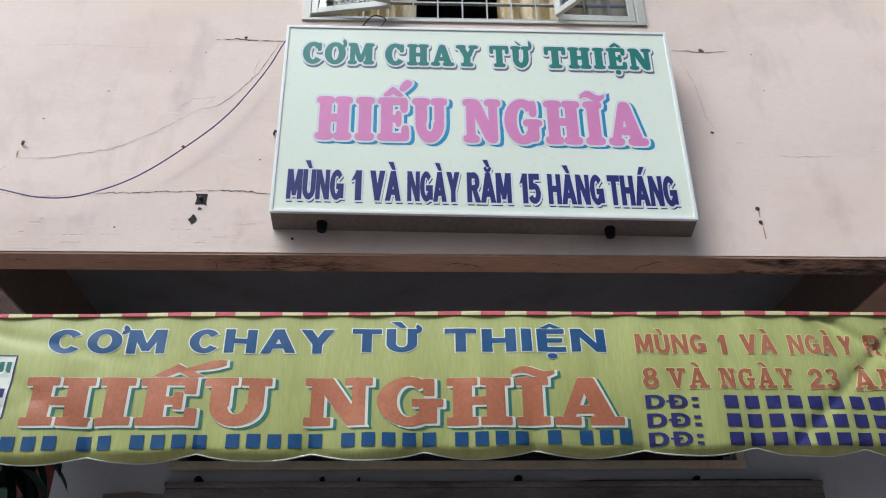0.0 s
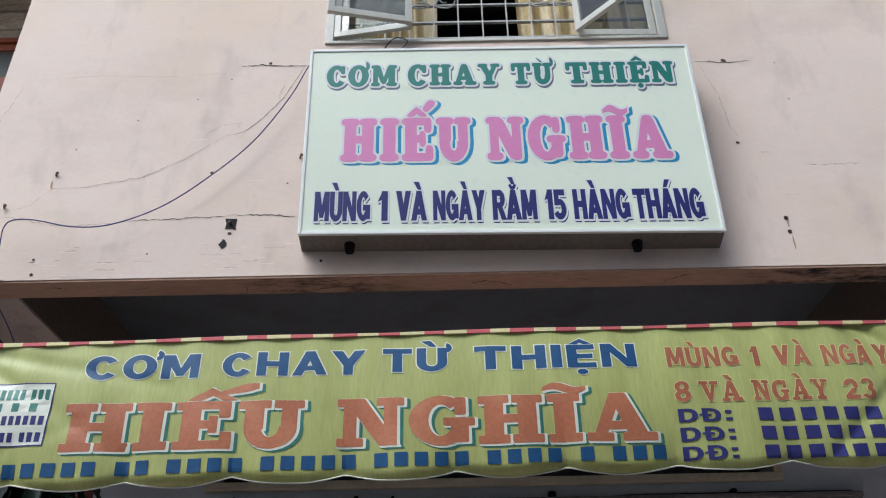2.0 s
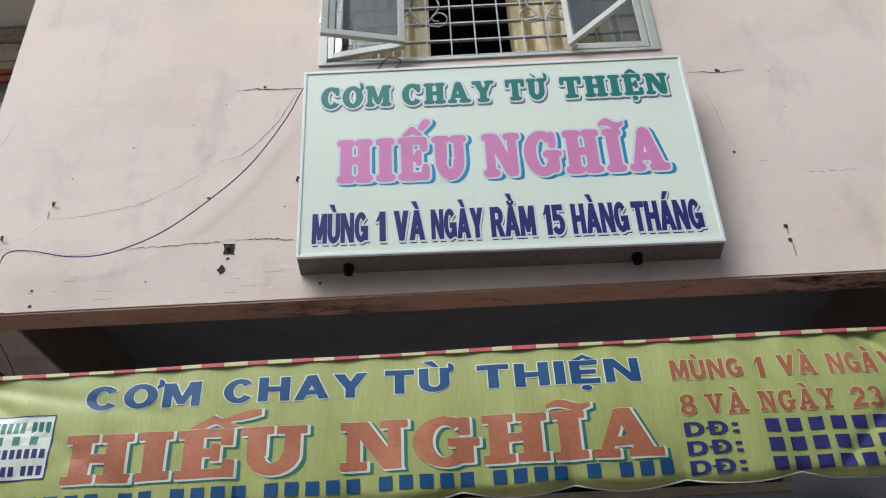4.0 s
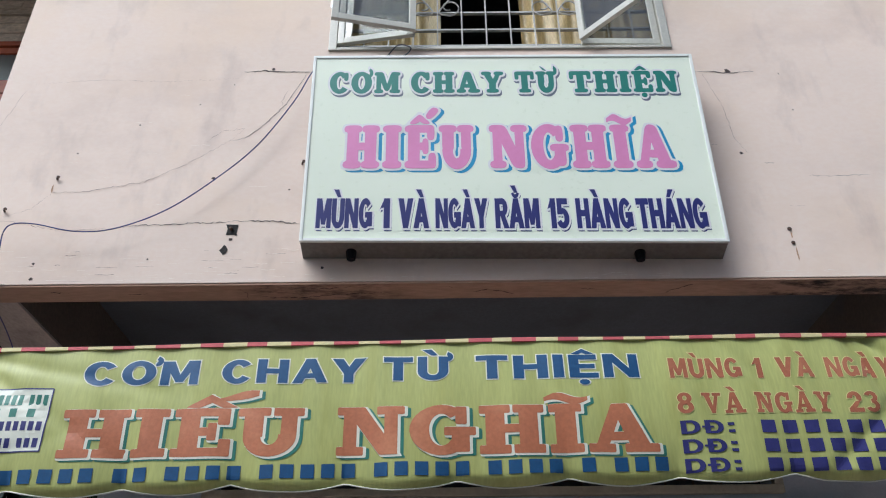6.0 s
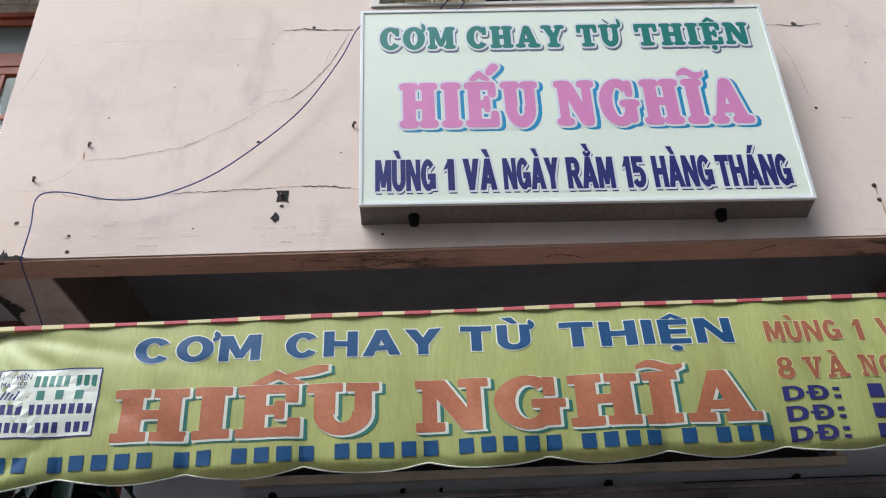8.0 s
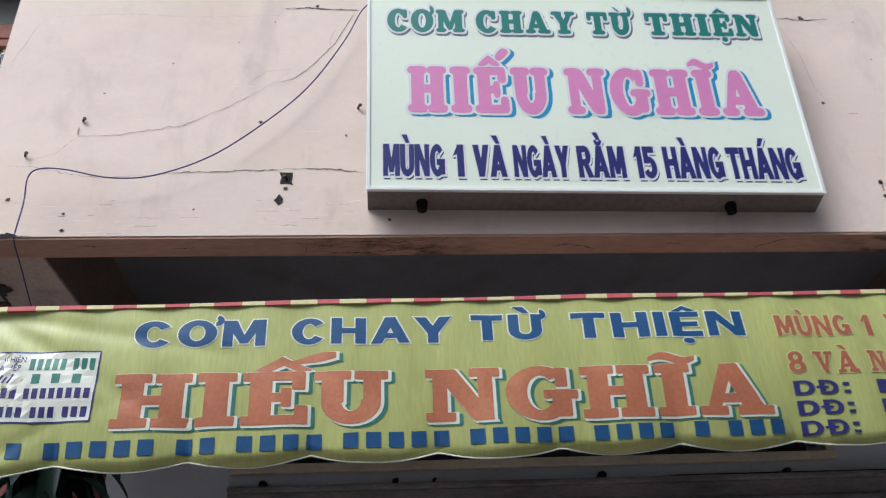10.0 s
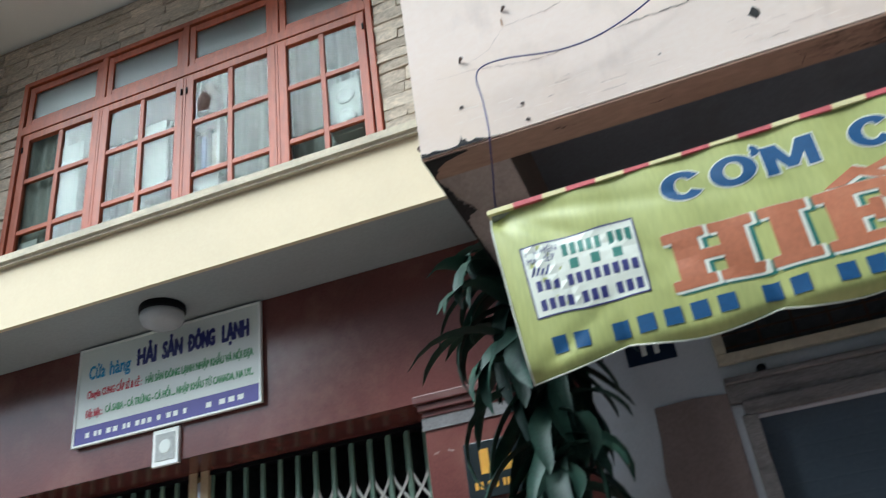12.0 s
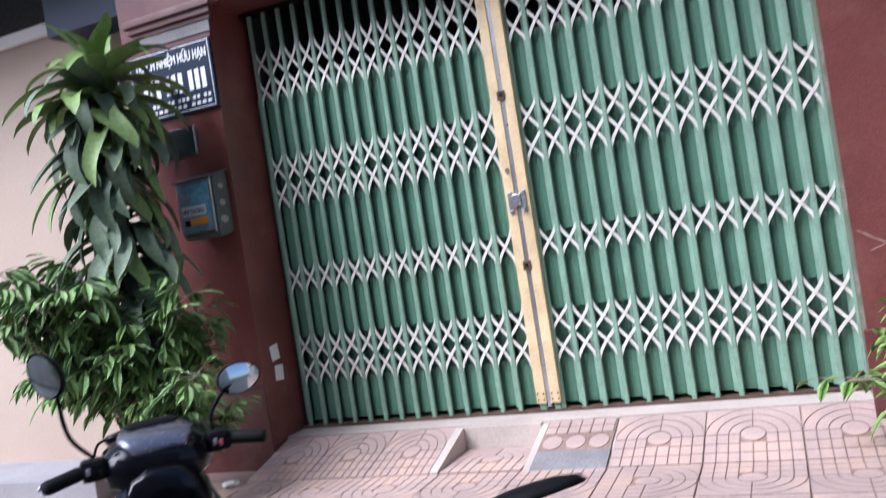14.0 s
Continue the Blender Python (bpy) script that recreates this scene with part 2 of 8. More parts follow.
def sans_letter(ch):
    """Strokes of a heavy sans capital or figure, one unit high."""
    base, marks = PLAIN.get(ch, (ch, ""))
    v, h = .25, .18
    w, out = .5, []
    if base == "C":
        w, out = .86, [band(.44, .5, .44, .51, v, h, 38, 322, 20)]
    elif base == "O":
        w, out = .92, [band(.46, .5, .46, .51, v, h, 0, 360, 26)]
    elif base == "M":
        w, out = 1.02, [R(0, 0, .22, 1), R(.8, 0, 1.02, 1), [(.02, 1), (.3, 1), (.6, .12), (.42, .12)], [(.42, .12), (.6, .12), (1.0, 1), (.72, 1)]]
    elif base == "H":
        w, out = .88, [R(0, 0, v, 1), R(.88 - v, 0, .88, 1), R(.2, .41, .68, .59)]
    elif base == "N":
        w, out = .9, [R(0, 0, .22, 1), R(.68, 0, .9, 1), [(.02, 1), (.26, 1), (.88, 0), (.64, 0)]]
    elif base == "A":
        w, out = .98, [[(0, 0), (.26, 0), (.62, 1), (.36, 1)], [(.36, 1), (.62, 1), (.98, 0), (.72, 0)], R(.26, .2, .72, .36)]
    elif base == "Y":
        w, out = .94, [[(0, 1), (.29, 1), (.6, .38), (.34, .38)], [(.65, 1), (.94, 1), (.6, .38), (.34, .38)], R(.345, 0, .595, .44)]
    elif base == "T":
        w, out = .82, [R(0, .82, .82, 1), R(.285, 0, .535, 1)]
    elif base == "U":
        w, out = .86, [R(0, .36, v, 1), R(.86 - v, .36, .86, 1), band(.43, .37, .43, .385, v, h, 180, 360, 14)]
    elif base == "I":
        w, out = v, [R(0, 0, v, 1)]
    elif base == "E":
        w, out = .74, [R(0, 0, v, 1), R(.1, 0, .74, .18), R(.1, .82, .72, 1), R(.1, .42, .66, .58)]
    elif base == "G":
        w, out = .92, [band(.45, .5, .45, .51, v, h, 42, 335, 22), R(.48, .36, .92, .52), R(.68, .06, .92, .5)]
    elif base == "V":
        w, out = .94, [[(0, 1), (.28, 1), (.6, 0), (.34, 0)], [(.66, 1), (.94, 1), (.6, 0), (.34, 0)]]
    elif base == "R":
        w, out = .86, [R(0, 0, v, 1), R(.1, .83, .5, 1), R(.1, .4, .5, .56), band(.48, .7, .34, .305, .25, .17, -90, 90, 10), [(.34, .46), (.58, .46), (.88, 0), (.6, 0)]]
    elif base in "DĐ":
        w, out = .86, [R(0, 0, v, 1), R(.1, .82, .42, 1), R(.1, 0, .42, .18), band(.41, .5, .45, .5, v, h, -90, 90, 14)]
        if base == "Đ":
            out = out + [R(-.13, .42, .42, .57)]
    elif base == ":":
        w, out = .3, [R(0, .08, .3, .3), R(0, .62, .3, .84)]
    elif base == "1":
        w, out = .44, [R(.19, 0, .44, 1), [(0, .68), (.22, .74), (.3, 1), (.22, 1)]]
    elif base == "5":
        w, out = .74, [R(.08, .83, .68, 1), R(.06, .48, .28, 1), band(.34, .33, .4, .34, .24, .17, -150, 118, 14)]
    elif base == "8":
        w, out = .76, [band(.38, .735, .34, .275, .22, .14, 0, 360, 16), band(.38, .285, .38, .295, .23, .15, 0, 360, 16)]
    elif base == "2":
        w, out = .74, [band(.37, .68, .36, .33, .24, .17, -25, 175, 10), [(.4, .5), (.68, .58), (.34, .16), (0, .16)], R(0, 0, .74, .18)]
    elif base == "3":
        w, out = .74, [band(.35, .735, .34, .275, .22, .14, -90, 155, 12), band(.34, .29, .38, .3, .23, .15, -155, 90, 12)]
    c = w / 2
    if "hat" in marks:
        out = out + [[(c - .3, 1.06), (c - .1, 1.06), (c + .06, 1.2), (c, 1.28)], [(c, 1.28), (c - .06, 1.2), (c + .1, 1.06), (c + .3, 1.06)]]
    if "breve" in marks:
        out = out + [band(c, 1.24, .24, .2, .1, .1, 195, 345, 7)]
    if "grave2" in marks:
        out = out + [[(c - .26, 1.46), (c - .02, 1.46), (c + .12, 1.24), (c - .02, 1.24)]]
    elif "grave" in marks:
        out = out + [[(c - .3, 1.32), (c - .04, 1.32), (c + .12, 1.08), (c - .04, 1.08)]]
    if "acute" in marks:
        out = out + [[(c - .1, 1.08), (c + .06, 1.08), (c + .32, 1.32), (c + .06, 1.32)]]
    if "horn" in marks:
        out = out + [band(w - .02, 1.02, .17, .2, .13, .12, -90, 75, 6)]
    if "dot" in marks:
        out = out + [band(c, -.2, .13, .1, .13, .1, 0, 360, 10)]
    return w, out


def grow(poly, g):
    """A convex outline moved outward by g on every side."""
    if g == 0:
        return poly
    area = sum(a[0] * b[1] - a[1] * b[0] for a, b in zip(poly, poly[1:] + poly[:1]))
    p = poly if area > 0 else poly[::-1]
    out = []
    n = len(p)
    for i in range(n):
        a, b, c = (Vector(p[i - 1]), Vector(p[i]), Vector(p[(i + 1) % n]))
        d0, d1 = (b - a).normalized(), (c - b).normalized()
        n0, n1 = Vector((d0.y, -d0.x)), Vector((d1.y, -d1.x))
        m = n0 + n1
        k = max(m.dot(n0), 0.35)
        out.append(tuple(b + m * (g / k)))
    return out


def grow_band(chain, g):
    """A curved stroke made fatter by g on both sides and at its open ends."""
    nodes = [(Vector(q[0]), Vector(q[3])) for q in chain] + [(Vector(chain[-1][1]), Vector(chain[-1][2]))]
    disc = all((i - nodes[0][1]).length < 1e-7 for o, i in nodes)
    closed = (nodes[0][0] - nodes[-1][0]).length < 1e-6
    mids = [(o + i) / 2 for o, i in nodes]
    out = []
    for k, (o, i) in enumerate(nodes):
        d = (o - i).normalized() * g
        o, i = o + d, (i if disc else i - d)
        if not closed and k in (0, len(nodes) - 1):
            e = (mids[0] - mids[1] if k == 0 else mids[-1] - mids[-2]).normalized() * g
            o, i = o + e, i + e
        out.append((tuple(o), tuple(i)))
    return [[a[0], b[0], b[1], a[1]] if (Vector(a[1]) - Vector(b[1])).length > 1e-7 else [a[0], b[0], b[1]] for a, b in zip(out, out[1:])]


def soften(poly, r):
    """Round the corners of a convex outline."""
    out = []
    n = len(poly)
    for i in range(n):
        a, b, c = (Vector(poly[i - 1]), Vector(poly[i]), Vector(poly[(i + 1) % n]))
        ra, rc = min(r, 0.45 * (a - b).length), min(r, 0.45 * (c - b).length)
        if ra < 1e-5 or rc < 1e-5:
            out.append(tuple(b))
            continue
        p, q = b + (a - b).normalized() * ra, b + (c - b).normalized() * rc
        for t in (0, 0.33, 0.67, 1):
            out.append(tuple((1 - t) ** 2 * p + 2 * t * (1 - t) * b + t * t * q))
    return out


def put_slab(bm, text, x0, x1, z0, z1, y, g=0.0, gap=0.07, shift=(0, 0), step=0.0002, space=0.45, font=slab_letter, soft=0.0):
    """Slab letters stretched from x0 to x1; g: outline growth in metres; each stroke lies a hair above the last one."""
    total = sum(space if c == " " else font(c)[0] + gap for c in text) - gap
    sx, sz = (x1 - x0) / total, z1 - z0
    pen, layer = 0.0, 0
    for c in text:
        if c == " ":
            pen += space
            continue
        w, pieces = font(c)
        for q in pieces:
            curved = q[0] == "band"
            layer = (layer + 1) % 12
            chain = [[(x0 + (pen + a) * sx, z0 + b * sz) for a, b in poly] for poly in (q[1] if curved else [q])]
            for pts in grow_band(chain, g) if curved else [grow(chain[0], g)]:
                if soft > 0 and not curved:
                    pts = soften(pts, soft)
                vs = [bm.verts.new((a + shift[0], y - layer * step, b + shift[1])) for a, b in pts]
                try:
                    bm.faces.new(vs)
                except ValueError:
                    pass
        pen += w + gap
    return bm


def letters(text, x0, x1, gap, font):
    """Each letter of a word with its own stretch of the line."""
    k = (x1 - x0) / (sum(font(c)[0] + gap for c in text) - gap)
    pen = x0
    for c in text:
        w = font(c)[0] * k
        yield c, pen, pen + w
        pen += w + gap * k


def bars_for(bm, words, x0, x1, z0, z1, y):
    """Unreadable or private writing as plain bars: a list of word lengths."""
    total = sum(words) + 0.6 * (len(words) - 1)
    k, pen = (x1 - x0) / total, x0
    for w in words:
        n = max(1, round(w))
        for i in range(n):
            a, b = pen + w * k * (i + 0.17) / n, pen + w * k * (i + 0.83) / n
            bm.faces.new([bm.verts.new(p) for p in ((a, y, z0), (b, y, z0), (b, y, z1), (a, y, z1))])
        pen += (w + 0.6) * k
    return bm


def face_front(bm):
    """Turn every flat face towards -y."""
    bm.normal_update()
    bmesh.ops.reverse_faces(bm, faces=[f for f in bm.faces if f.normal.y > 0])
    return bm

# ---- materials ----
def ramp_node(nt, stops):
    n = nt.nodes.new("ShaderNodeValToRGB")
    while len(n.color_ramp.elements) < len(stops):
        n.color_ramp.elements.new(0.5)
    for e, (p, c) in zip(n.color_ramp.elements, stops):
        e.position, e.color = p, (*c, 1)
    return n


def surface(name, colour, rough=0.7, vary=0.15, big=0.8, fine=40.0, bump=0.1, metal=0.0, spec=0.5, stain=None, stain_amount=0.0, stain_scale=1.5, per_object=0.0, coat=0.0, stretch=(1, 1, 1)):
    """Principled surface: colour with large blotches and fine grain, an optional second stain colour, and relief."""
    m = bpy.data.materials.new(name)
    m.use_nodes = True
    nt = m.node_tree
    N, L = nt.nodes, nt.links
    bsdf = N["Principled BSDF"]
    geo = N.new("ShaderNodeTexCoord")
    mp = N.new("ShaderNodeMapping")
    mp.inputs["Scale"].default_value = stretch
    L.new(geo.outputs["Object"], mp.inputs["Vector"])
    n1, n2 = N.new("ShaderNodeTexNoise"), N.new("ShaderNodeTexNoise")
    n1.inputs["Scale"].default_value, n1.inputs["Detail"].default_value = big, 6
    n2.inputs["Scale"].default_value, n2.inputs["Detail"].default_value = fine, 4
    L.new(mp.outputs["Vector"], n1.inputs["Vector"])
    L.new(mp.outputs["Vector"], n2.inputs["Vector"])
    dark, light = tuple(c * (1 - vary) for c in colour), tuple(min(1, c * (1 + vary)) for c in colour)
    r1 = ramp_node(nt, [(0.3, dark), (0.7, light)])
    L.new(n1.outputs["Fac"], r1.inputs["Fac"])
    mix = N.new("ShaderNodeMix")
    mix.data_type, mix.blend_type = "RGBA", "OVERLAY"
    mix.inputs["Factor"].default_value = min(1.0, vary * 1.6)
    L.new(r1.outputs["Color"], mix.inputs["A"])
    r2 = ramp_node(nt, [(0.35, (0.3, 0.3, 0.3)), (0.65, (0.7, 0.7, 0.7))])
    L.new(n2.outputs["Fac"], r2.inputs["Fac"])
    L.new(r2.outputs["Color"], mix.inputs["B"])
    out = mix.outputs["Result"]
    if stain is not None:
        n3 = N.new("ShaderNodeTexNoise")
        n3.inputs["Scale"].default_value, n3.inputs["Detail"].default_value, n3.inputs["Roughness"].default_value = stain_scale, 8, 0.65
        L.new(mp.outputs["Vector"], n3.inputs["Vector"])
        r3 = ramp_node(nt, [(0.5, (0, 0, 0)), (0.72, (stain_amount,) * 3)])
        L.new(n3.outputs["Fac"], r3.inputs["Fac"])
        m3 = N.new("ShaderNodeMix")
        m3.data_type = "RGBA"
        L.new(r3.outputs["Color"], m3.inputs["Factor"])
        L.new(out, m3.inputs["A"])
        m3.inputs["B"].default_value = (*stain, 1)
        out = m3.outputs["Result"]
    if per_object > 0:
        oi = N.new("ShaderNodeObjectInfo")
        hs = N.new("ShaderNodeHueSaturation")
        mr = N.new("ShaderNodeMapRange")
        mr.inputs["To Min"].default_value, mr.inputs["To Max"].default_value = 1 - per_object, 1 + per_object
        L.new(oi.outputs["Random"], mr.inputs["Value"])
        L.new(mr.outputs["Result"], hs.inputs["Value"])
        L.new(out, hs.inputs["Color"])
        out = hs.outputs["Color"]
    L.new(out, bsdf.inputs["Base Color"])
    rr = N.new("ShaderNodeMapRange")
    rr.inputs["To Min"].default_value, rr.inputs["To Max"].default_value = max(0.02, rough - 0.08), min(1, rough + 0.08)
    L.new(n2.outputs["Fac"], rr.inputs["Value"])
    L.new(rr.outputs["Result"], bsdf.inputs["Roughness"])
    bsdf.inputs["Metallic"].default_value = metal
    bsdf.inputs["Specular IOR Level"].default_value = spec
    bsdf.inputs["Coat Weight"].default_value = coat
    if bump > 0:
        b = N.new("ShaderNodeBump")
        b.inputs["Strength"].default_value, b.inputs["Distance"].default_value = bump, 0.01
        add = N.new("ShaderNodeMath")
        L.new(n1.outputs["Fac"], add.inputs[0])
        L.new(n2.outputs["Fac"], add.inputs[1])
        L.new(add.outputs["Value"], b.inputs["Height"])
        L.new(b.outputs["Normal"], bsdf.inputs["Normal"])
    return m


def glass(name, tint=(0.8, 0.85, 0.85), rough=0.02, ior=1.45):
    m = bpy.data.materials.new(name)
    m.use_nodes = True
    b = m.node_tree.nodes["Principled BSDF"]
    b.inputs["Base Color"].default_value = (*tint, 1)
    b.inputs["Transmission Weight"].default_value = 1.0
    b.inputs["Roughness"].default_value = rough
    b.inputs["IOR"].default_value = ior
    return m


M_PINK = surface("pink_plaster", (0.815, 0.668, 0.568), 0.85, 0.06, 0.7, 38, 0.05, stain=(0.50, 0.38, 0.32), stain_amount=0.40, stain_scale=1.1, stretch=(0.8, 1, 1.3))


def weathered(m, colour, scale, low, high, amount, stretch=(1, 1, 1)):
    """Lay wide soft clouds of another tint over a plaster."""
    nt = m.node_tree
    bsdf = nt.nodes["Principled BSDF"]
    old = bsdf.inputs["Base Color"].links[0].from_socket
    tc, mp, noise_n = nt.nodes.new("ShaderNodeTexCoord"), nt.nodes.new("ShaderNodeMapping"), nt.nodes.new("ShaderNodeTexNoise")
    mp.inputs["Scale"].default_value = stretch
    noise_n.inputs["Scale"].default_value, noise_n.inputs["Detail"].default_value, noise_n.inputs["Roughness"].default_value = scale, 5, 0.6
    nt.links.new(tc.outputs["Object"], mp.inputs["Vector"])
    nt.links.new(mp.outputs["Vector"], noise_n.inputs["Vector"])
    r = ramp_node(nt, [(low, (0, 0, 0)), (high, (amount,) * 3)])
    nt.links.new(noise_n.outputs["Fac"], r.inputs["Fac"])
    mix = nt.nodes.new("ShaderNodeMix")
    mix.data_type = "RGBA"
    nt.links.new(r.outputs["Color"], mix.inputs["Factor"])
    nt.links.new(old, mix.inputs["A"])
    mix.inputs["B"].default_value = (*colour, 1)
    nt.links.new(mix.outputs["Result"], bsdf.inputs["Base Color"])


weathered(M_PINK, (0.80, 0.62, 0.47), 0.9, 0.48, 0.66, 0.55)
weathered(M_PINK, (0.50, 0.40, 0.35), 2.6, 0.56, 0.74, 0.40, (1.6, 1, 0.7))
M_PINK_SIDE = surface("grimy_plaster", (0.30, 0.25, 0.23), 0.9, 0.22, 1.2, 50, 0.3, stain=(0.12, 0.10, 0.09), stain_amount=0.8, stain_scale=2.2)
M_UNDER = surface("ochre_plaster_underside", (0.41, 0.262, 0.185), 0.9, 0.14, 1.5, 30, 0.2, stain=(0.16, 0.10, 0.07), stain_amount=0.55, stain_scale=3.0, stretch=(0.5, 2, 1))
# ceiling grey set darker so the colour carries some of the recess shade
M_SOFFIT = surface("shade_grey_soffit", (0.140, 0.152, 0.165), 0.9, 0.12, 0.8, 40, 0.15, stain=(0.07, 0.065, 0.06), stain_amount=0.4, stain_scale=2.5)
M_REVEAL = surface("dark_beam_side", (0.15, 0.115, 0.09), 0.9, 0.2, 1.2, 40, 0.2, stain=(0.10, 0.10, 0.105), stain_amount=0.8, stain_scale=2.0)
M_PALE_UNDER = surface("limewashed_underside", (0.42, 0.355, 0.315), 0.9, 0.14, 1.5, 40, 0.25, stain=(0.17, 0.135, 0.115), stain_amount=0.6, stain_scale=4.0, stretch=(1.6, 0.8, 1))
M_BACKWALL = surface("whitewashed_wall", (0.60, 0.62, 0.66), 0.85, 0.08, 0.9, 60, 0.15, stain=(0.4, 0.38, 0.36), stain_amount=0.4)
M_CRACK = surface("crack_dark", (0.07, 0.05, 0.045), 0.95, 0.3, 20, 90, 0.0)
M_CREAM = surface("cream_paint", (0.75, 0.625, 0.42), 0.75, 0.05, 0.8, 50, 0.1, stain=(0.62, 0.52, 0.36), stain_amount=0.25)
M_MOULD = surface("weathered_moulding", (0.56, 0.49, 0.36), 0.8, 0.14, 3.0, 40, 0.2, stain=(0.3, 0.27, 0.22), stain_amount=0.6, stain_scale=5)
M_WHITE = surface("white_ceiling_paint", (0.78, 0.78, 0.76), 0.8, 0.05, 0.8, 50, 0.08)
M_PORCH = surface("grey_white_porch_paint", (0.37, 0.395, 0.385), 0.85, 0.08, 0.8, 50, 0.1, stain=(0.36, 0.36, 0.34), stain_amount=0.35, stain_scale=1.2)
# pale blotches: stone mottling, lightened to carry some of its sheen in colour
M_BROWN = surface("brown_polished_stone", (0.150, 0.050, 0.043), 0.20, 0.28, 0.9, 180, 0.012, spec=0.5, stain=(0.26, 0.12, 0.09), stain_amount=0.5, stain_scale=1.6)
M_BROWN_TRIM = surface("brown_stone_trim", (0.125, 0.040, 0.034), 0.35, 0.2, 1.5, 150, 0.05, stain=(0.35, 0.25, 0.22), stain_amount=0.3, stain_scale=4)
M_MAUVE = surface("dull_mauve_paint", (0.27, 0.205, 0.19), 0.8, 0.14, 1.2, 50, 0.1, stain=(0.16, 0.12, 0.11), stain_amount=0.4, stain_scale=2)
M_STEP = surface("grey_step_cement", (0.27, 0.26, 0.27), 0.85, 0.15, 2, 60, 0.15)
M_GREY_STRIP = surface("grey_render", (0.21, 0.20, 0.20), 0.85, 0.2, 3, 60, 0.2)
M_STONE = surface("split_stone", (0.56, 0.475, 0.37), 0.9, 0.25, 5, 60, 0.5, per_object=0.22)
M_JOINT = surface("stone_joint", (0.34,0.29,0.23), 0.95, 0.2, 3, 60, 0.3)
M_WOOD = surface("red_brown_window_wood", (0.37, 0.085, 0.034), 0.5, 0.2, 2.0, 30, 0.1, stretch=(1, 1, 0.15))
M_GLASS = glass("window_glass", (0.62, 0.67, 0.63), 0.04, 1.18)
M_GLASS_DARK = glass("grey_reflecting_glass", (0.34, 0.35, 0.33), 0.03, 1.5)
M_FROST = glass("frosted_transom_glass", (0.80, 0.86, 0.82), 0.45, 1.3)
M_CURTAIN = surface("greyed_net_curtain", (0.20, 0.21, 0.19), 0.9, 0.35, 3, 40, 0.1, stretch=(3, 1, 0.6), stain=(0.36, 0.37, 0.35), stain_amount=0.8, stain_scale=2.2)
# white card greyed in colour for the dimmer light behind the panes
M_CARD = surface("dimmed_card", (0.46, 0.47, 0.45), 0.8, 0.15, 3, 40, 0)
# near-black walls: the darkness of unlit interiors is put into the colour
M_UNLIT = surface("unlit_room_shade", (0.075, 0.075, 0.075), 0.9, 0.3, 1, 20, 0.0)
M_GOLD = surface("gold_curtain", (0.55, 0.42, 0.20), 0.45, 0.25, 6, 50, 0.2, stretch=(4, 1, 0.6))
M_ALU = surface("cream_aluminium", (0.52, 0.50, 0.435), 0.4, 0.08, 2, 60, 0.03, spec=0.5)
M_STEEL = surface("grey_painted_steel", (0.32, 0.32, 0.31), 0.5, 0.15, 4, 60, 0.05, metal=0.3)
M_GRILLE = surface("pale_grille_paint", (0.42, 0.40, 0.37), 0.5, 0.15, 6, 60, 0.05)
M_SIGN = surface("sign_acrylic_face", (0.90, 0.95, 0.79), 0.30, 0.04, 0.8, 30, 0.0, spec=0.4)
M_SIGN_SIDE = surface("sign_sheet_metal", (0.17, 0.155, 0.14), 0.55, 0.2, 2, 40, 0.05, metal=0.2, stain=(0.16, 0.12, 0.09), stain_amount=0.6, stain_scale=4)
M_SIGN_EDGE = surface("white_sign_trim", (0.88, 0.88, 0.83), 0.4, 0.05, 3, 50, 0.02)
M_GREEN_INK = surface("green_sign_paint", (0.022, 0.205, 0.165), 0.4, 0.05, 2, 40, 0)
M_PINK_INK = surface("pink_sign_paint", (0.74, 0.27, 0.52), 0.4, 0.05, 2, 40, 0)
M_BLUE_INK = surface("blue_sign_paint", (0.03, 0.30, 0.55), 0.4, 0.05, 2, 40, 0)
M_NAVY_INK = surface("navy_sign_paint", (0.022, 0.026, 0.16), 0.4, 0.08, 2, 40, 0)
M_WHITE_INK = surface("white_sign_paint", (0.82, 0.82, 0.80), 0.4, 0.03, 2, 40, 0)
M_SHADOW_INK = surface("slate_sign_paint", (0.16, 0.18, 0.24), 0.4, 0.05, 2, 40, 0)
M_BANNER = surface("yellow_banner_vinyl", (0.465, 0.485, 0.165), 0.42, 0.10, 1.6, 30, 0.03, spec=0.45, stain=(0.34, 0.32, 0.07), stain_amount=0.5, stain_scale=2.0, stretch=(3.5, 1, 0.5))
M_B_BLUE = surface("banner_blue_print", (0.017, 0.080, 0.20), 0.42, 0.10, 3, 60, 0)
M_B_ORANGE = surface("banner_orange_print", (0.50, 0.175, 0.085), 0.42, 0.12, 3, 60, 0, stain=(0.7, 0.36, 0.2), stain_amount=0.5, stain_scale=3)
M_B_BRICK = surface("banner_brick_print", (0.40, 0.13, 0.065), 0.42, 0.12, 3, 60, 0, stain=(0.55, 0.25, 0.14), stain_amount=0.4, stain_scale=3)
M_LEDGE = surface("sooty_ledge", (0.22, 0.20, 0.195), 0.9, 0.25, 2.0, 50, 0.25, stain=(0.06, 0.05, 0.045), stain_amount=0.8, stain_scale=3.5, stretch=(0.5, 1, 2.5))
M_B_GREEN = surface("banner_green_print", (0.05, 0.20, 0.15), 0.42, 0.1, 3, 60, 0)
M_B_WHITE = surface("banner_white_print", (0.80, 0.80, 0.68), 0.42, 0.05, 3, 60, 0)
M_B_NAVY = surface("banner_navy_print", (0.035, 0.035, 0.16), 0.42, 0.1, 3, 60, 0)
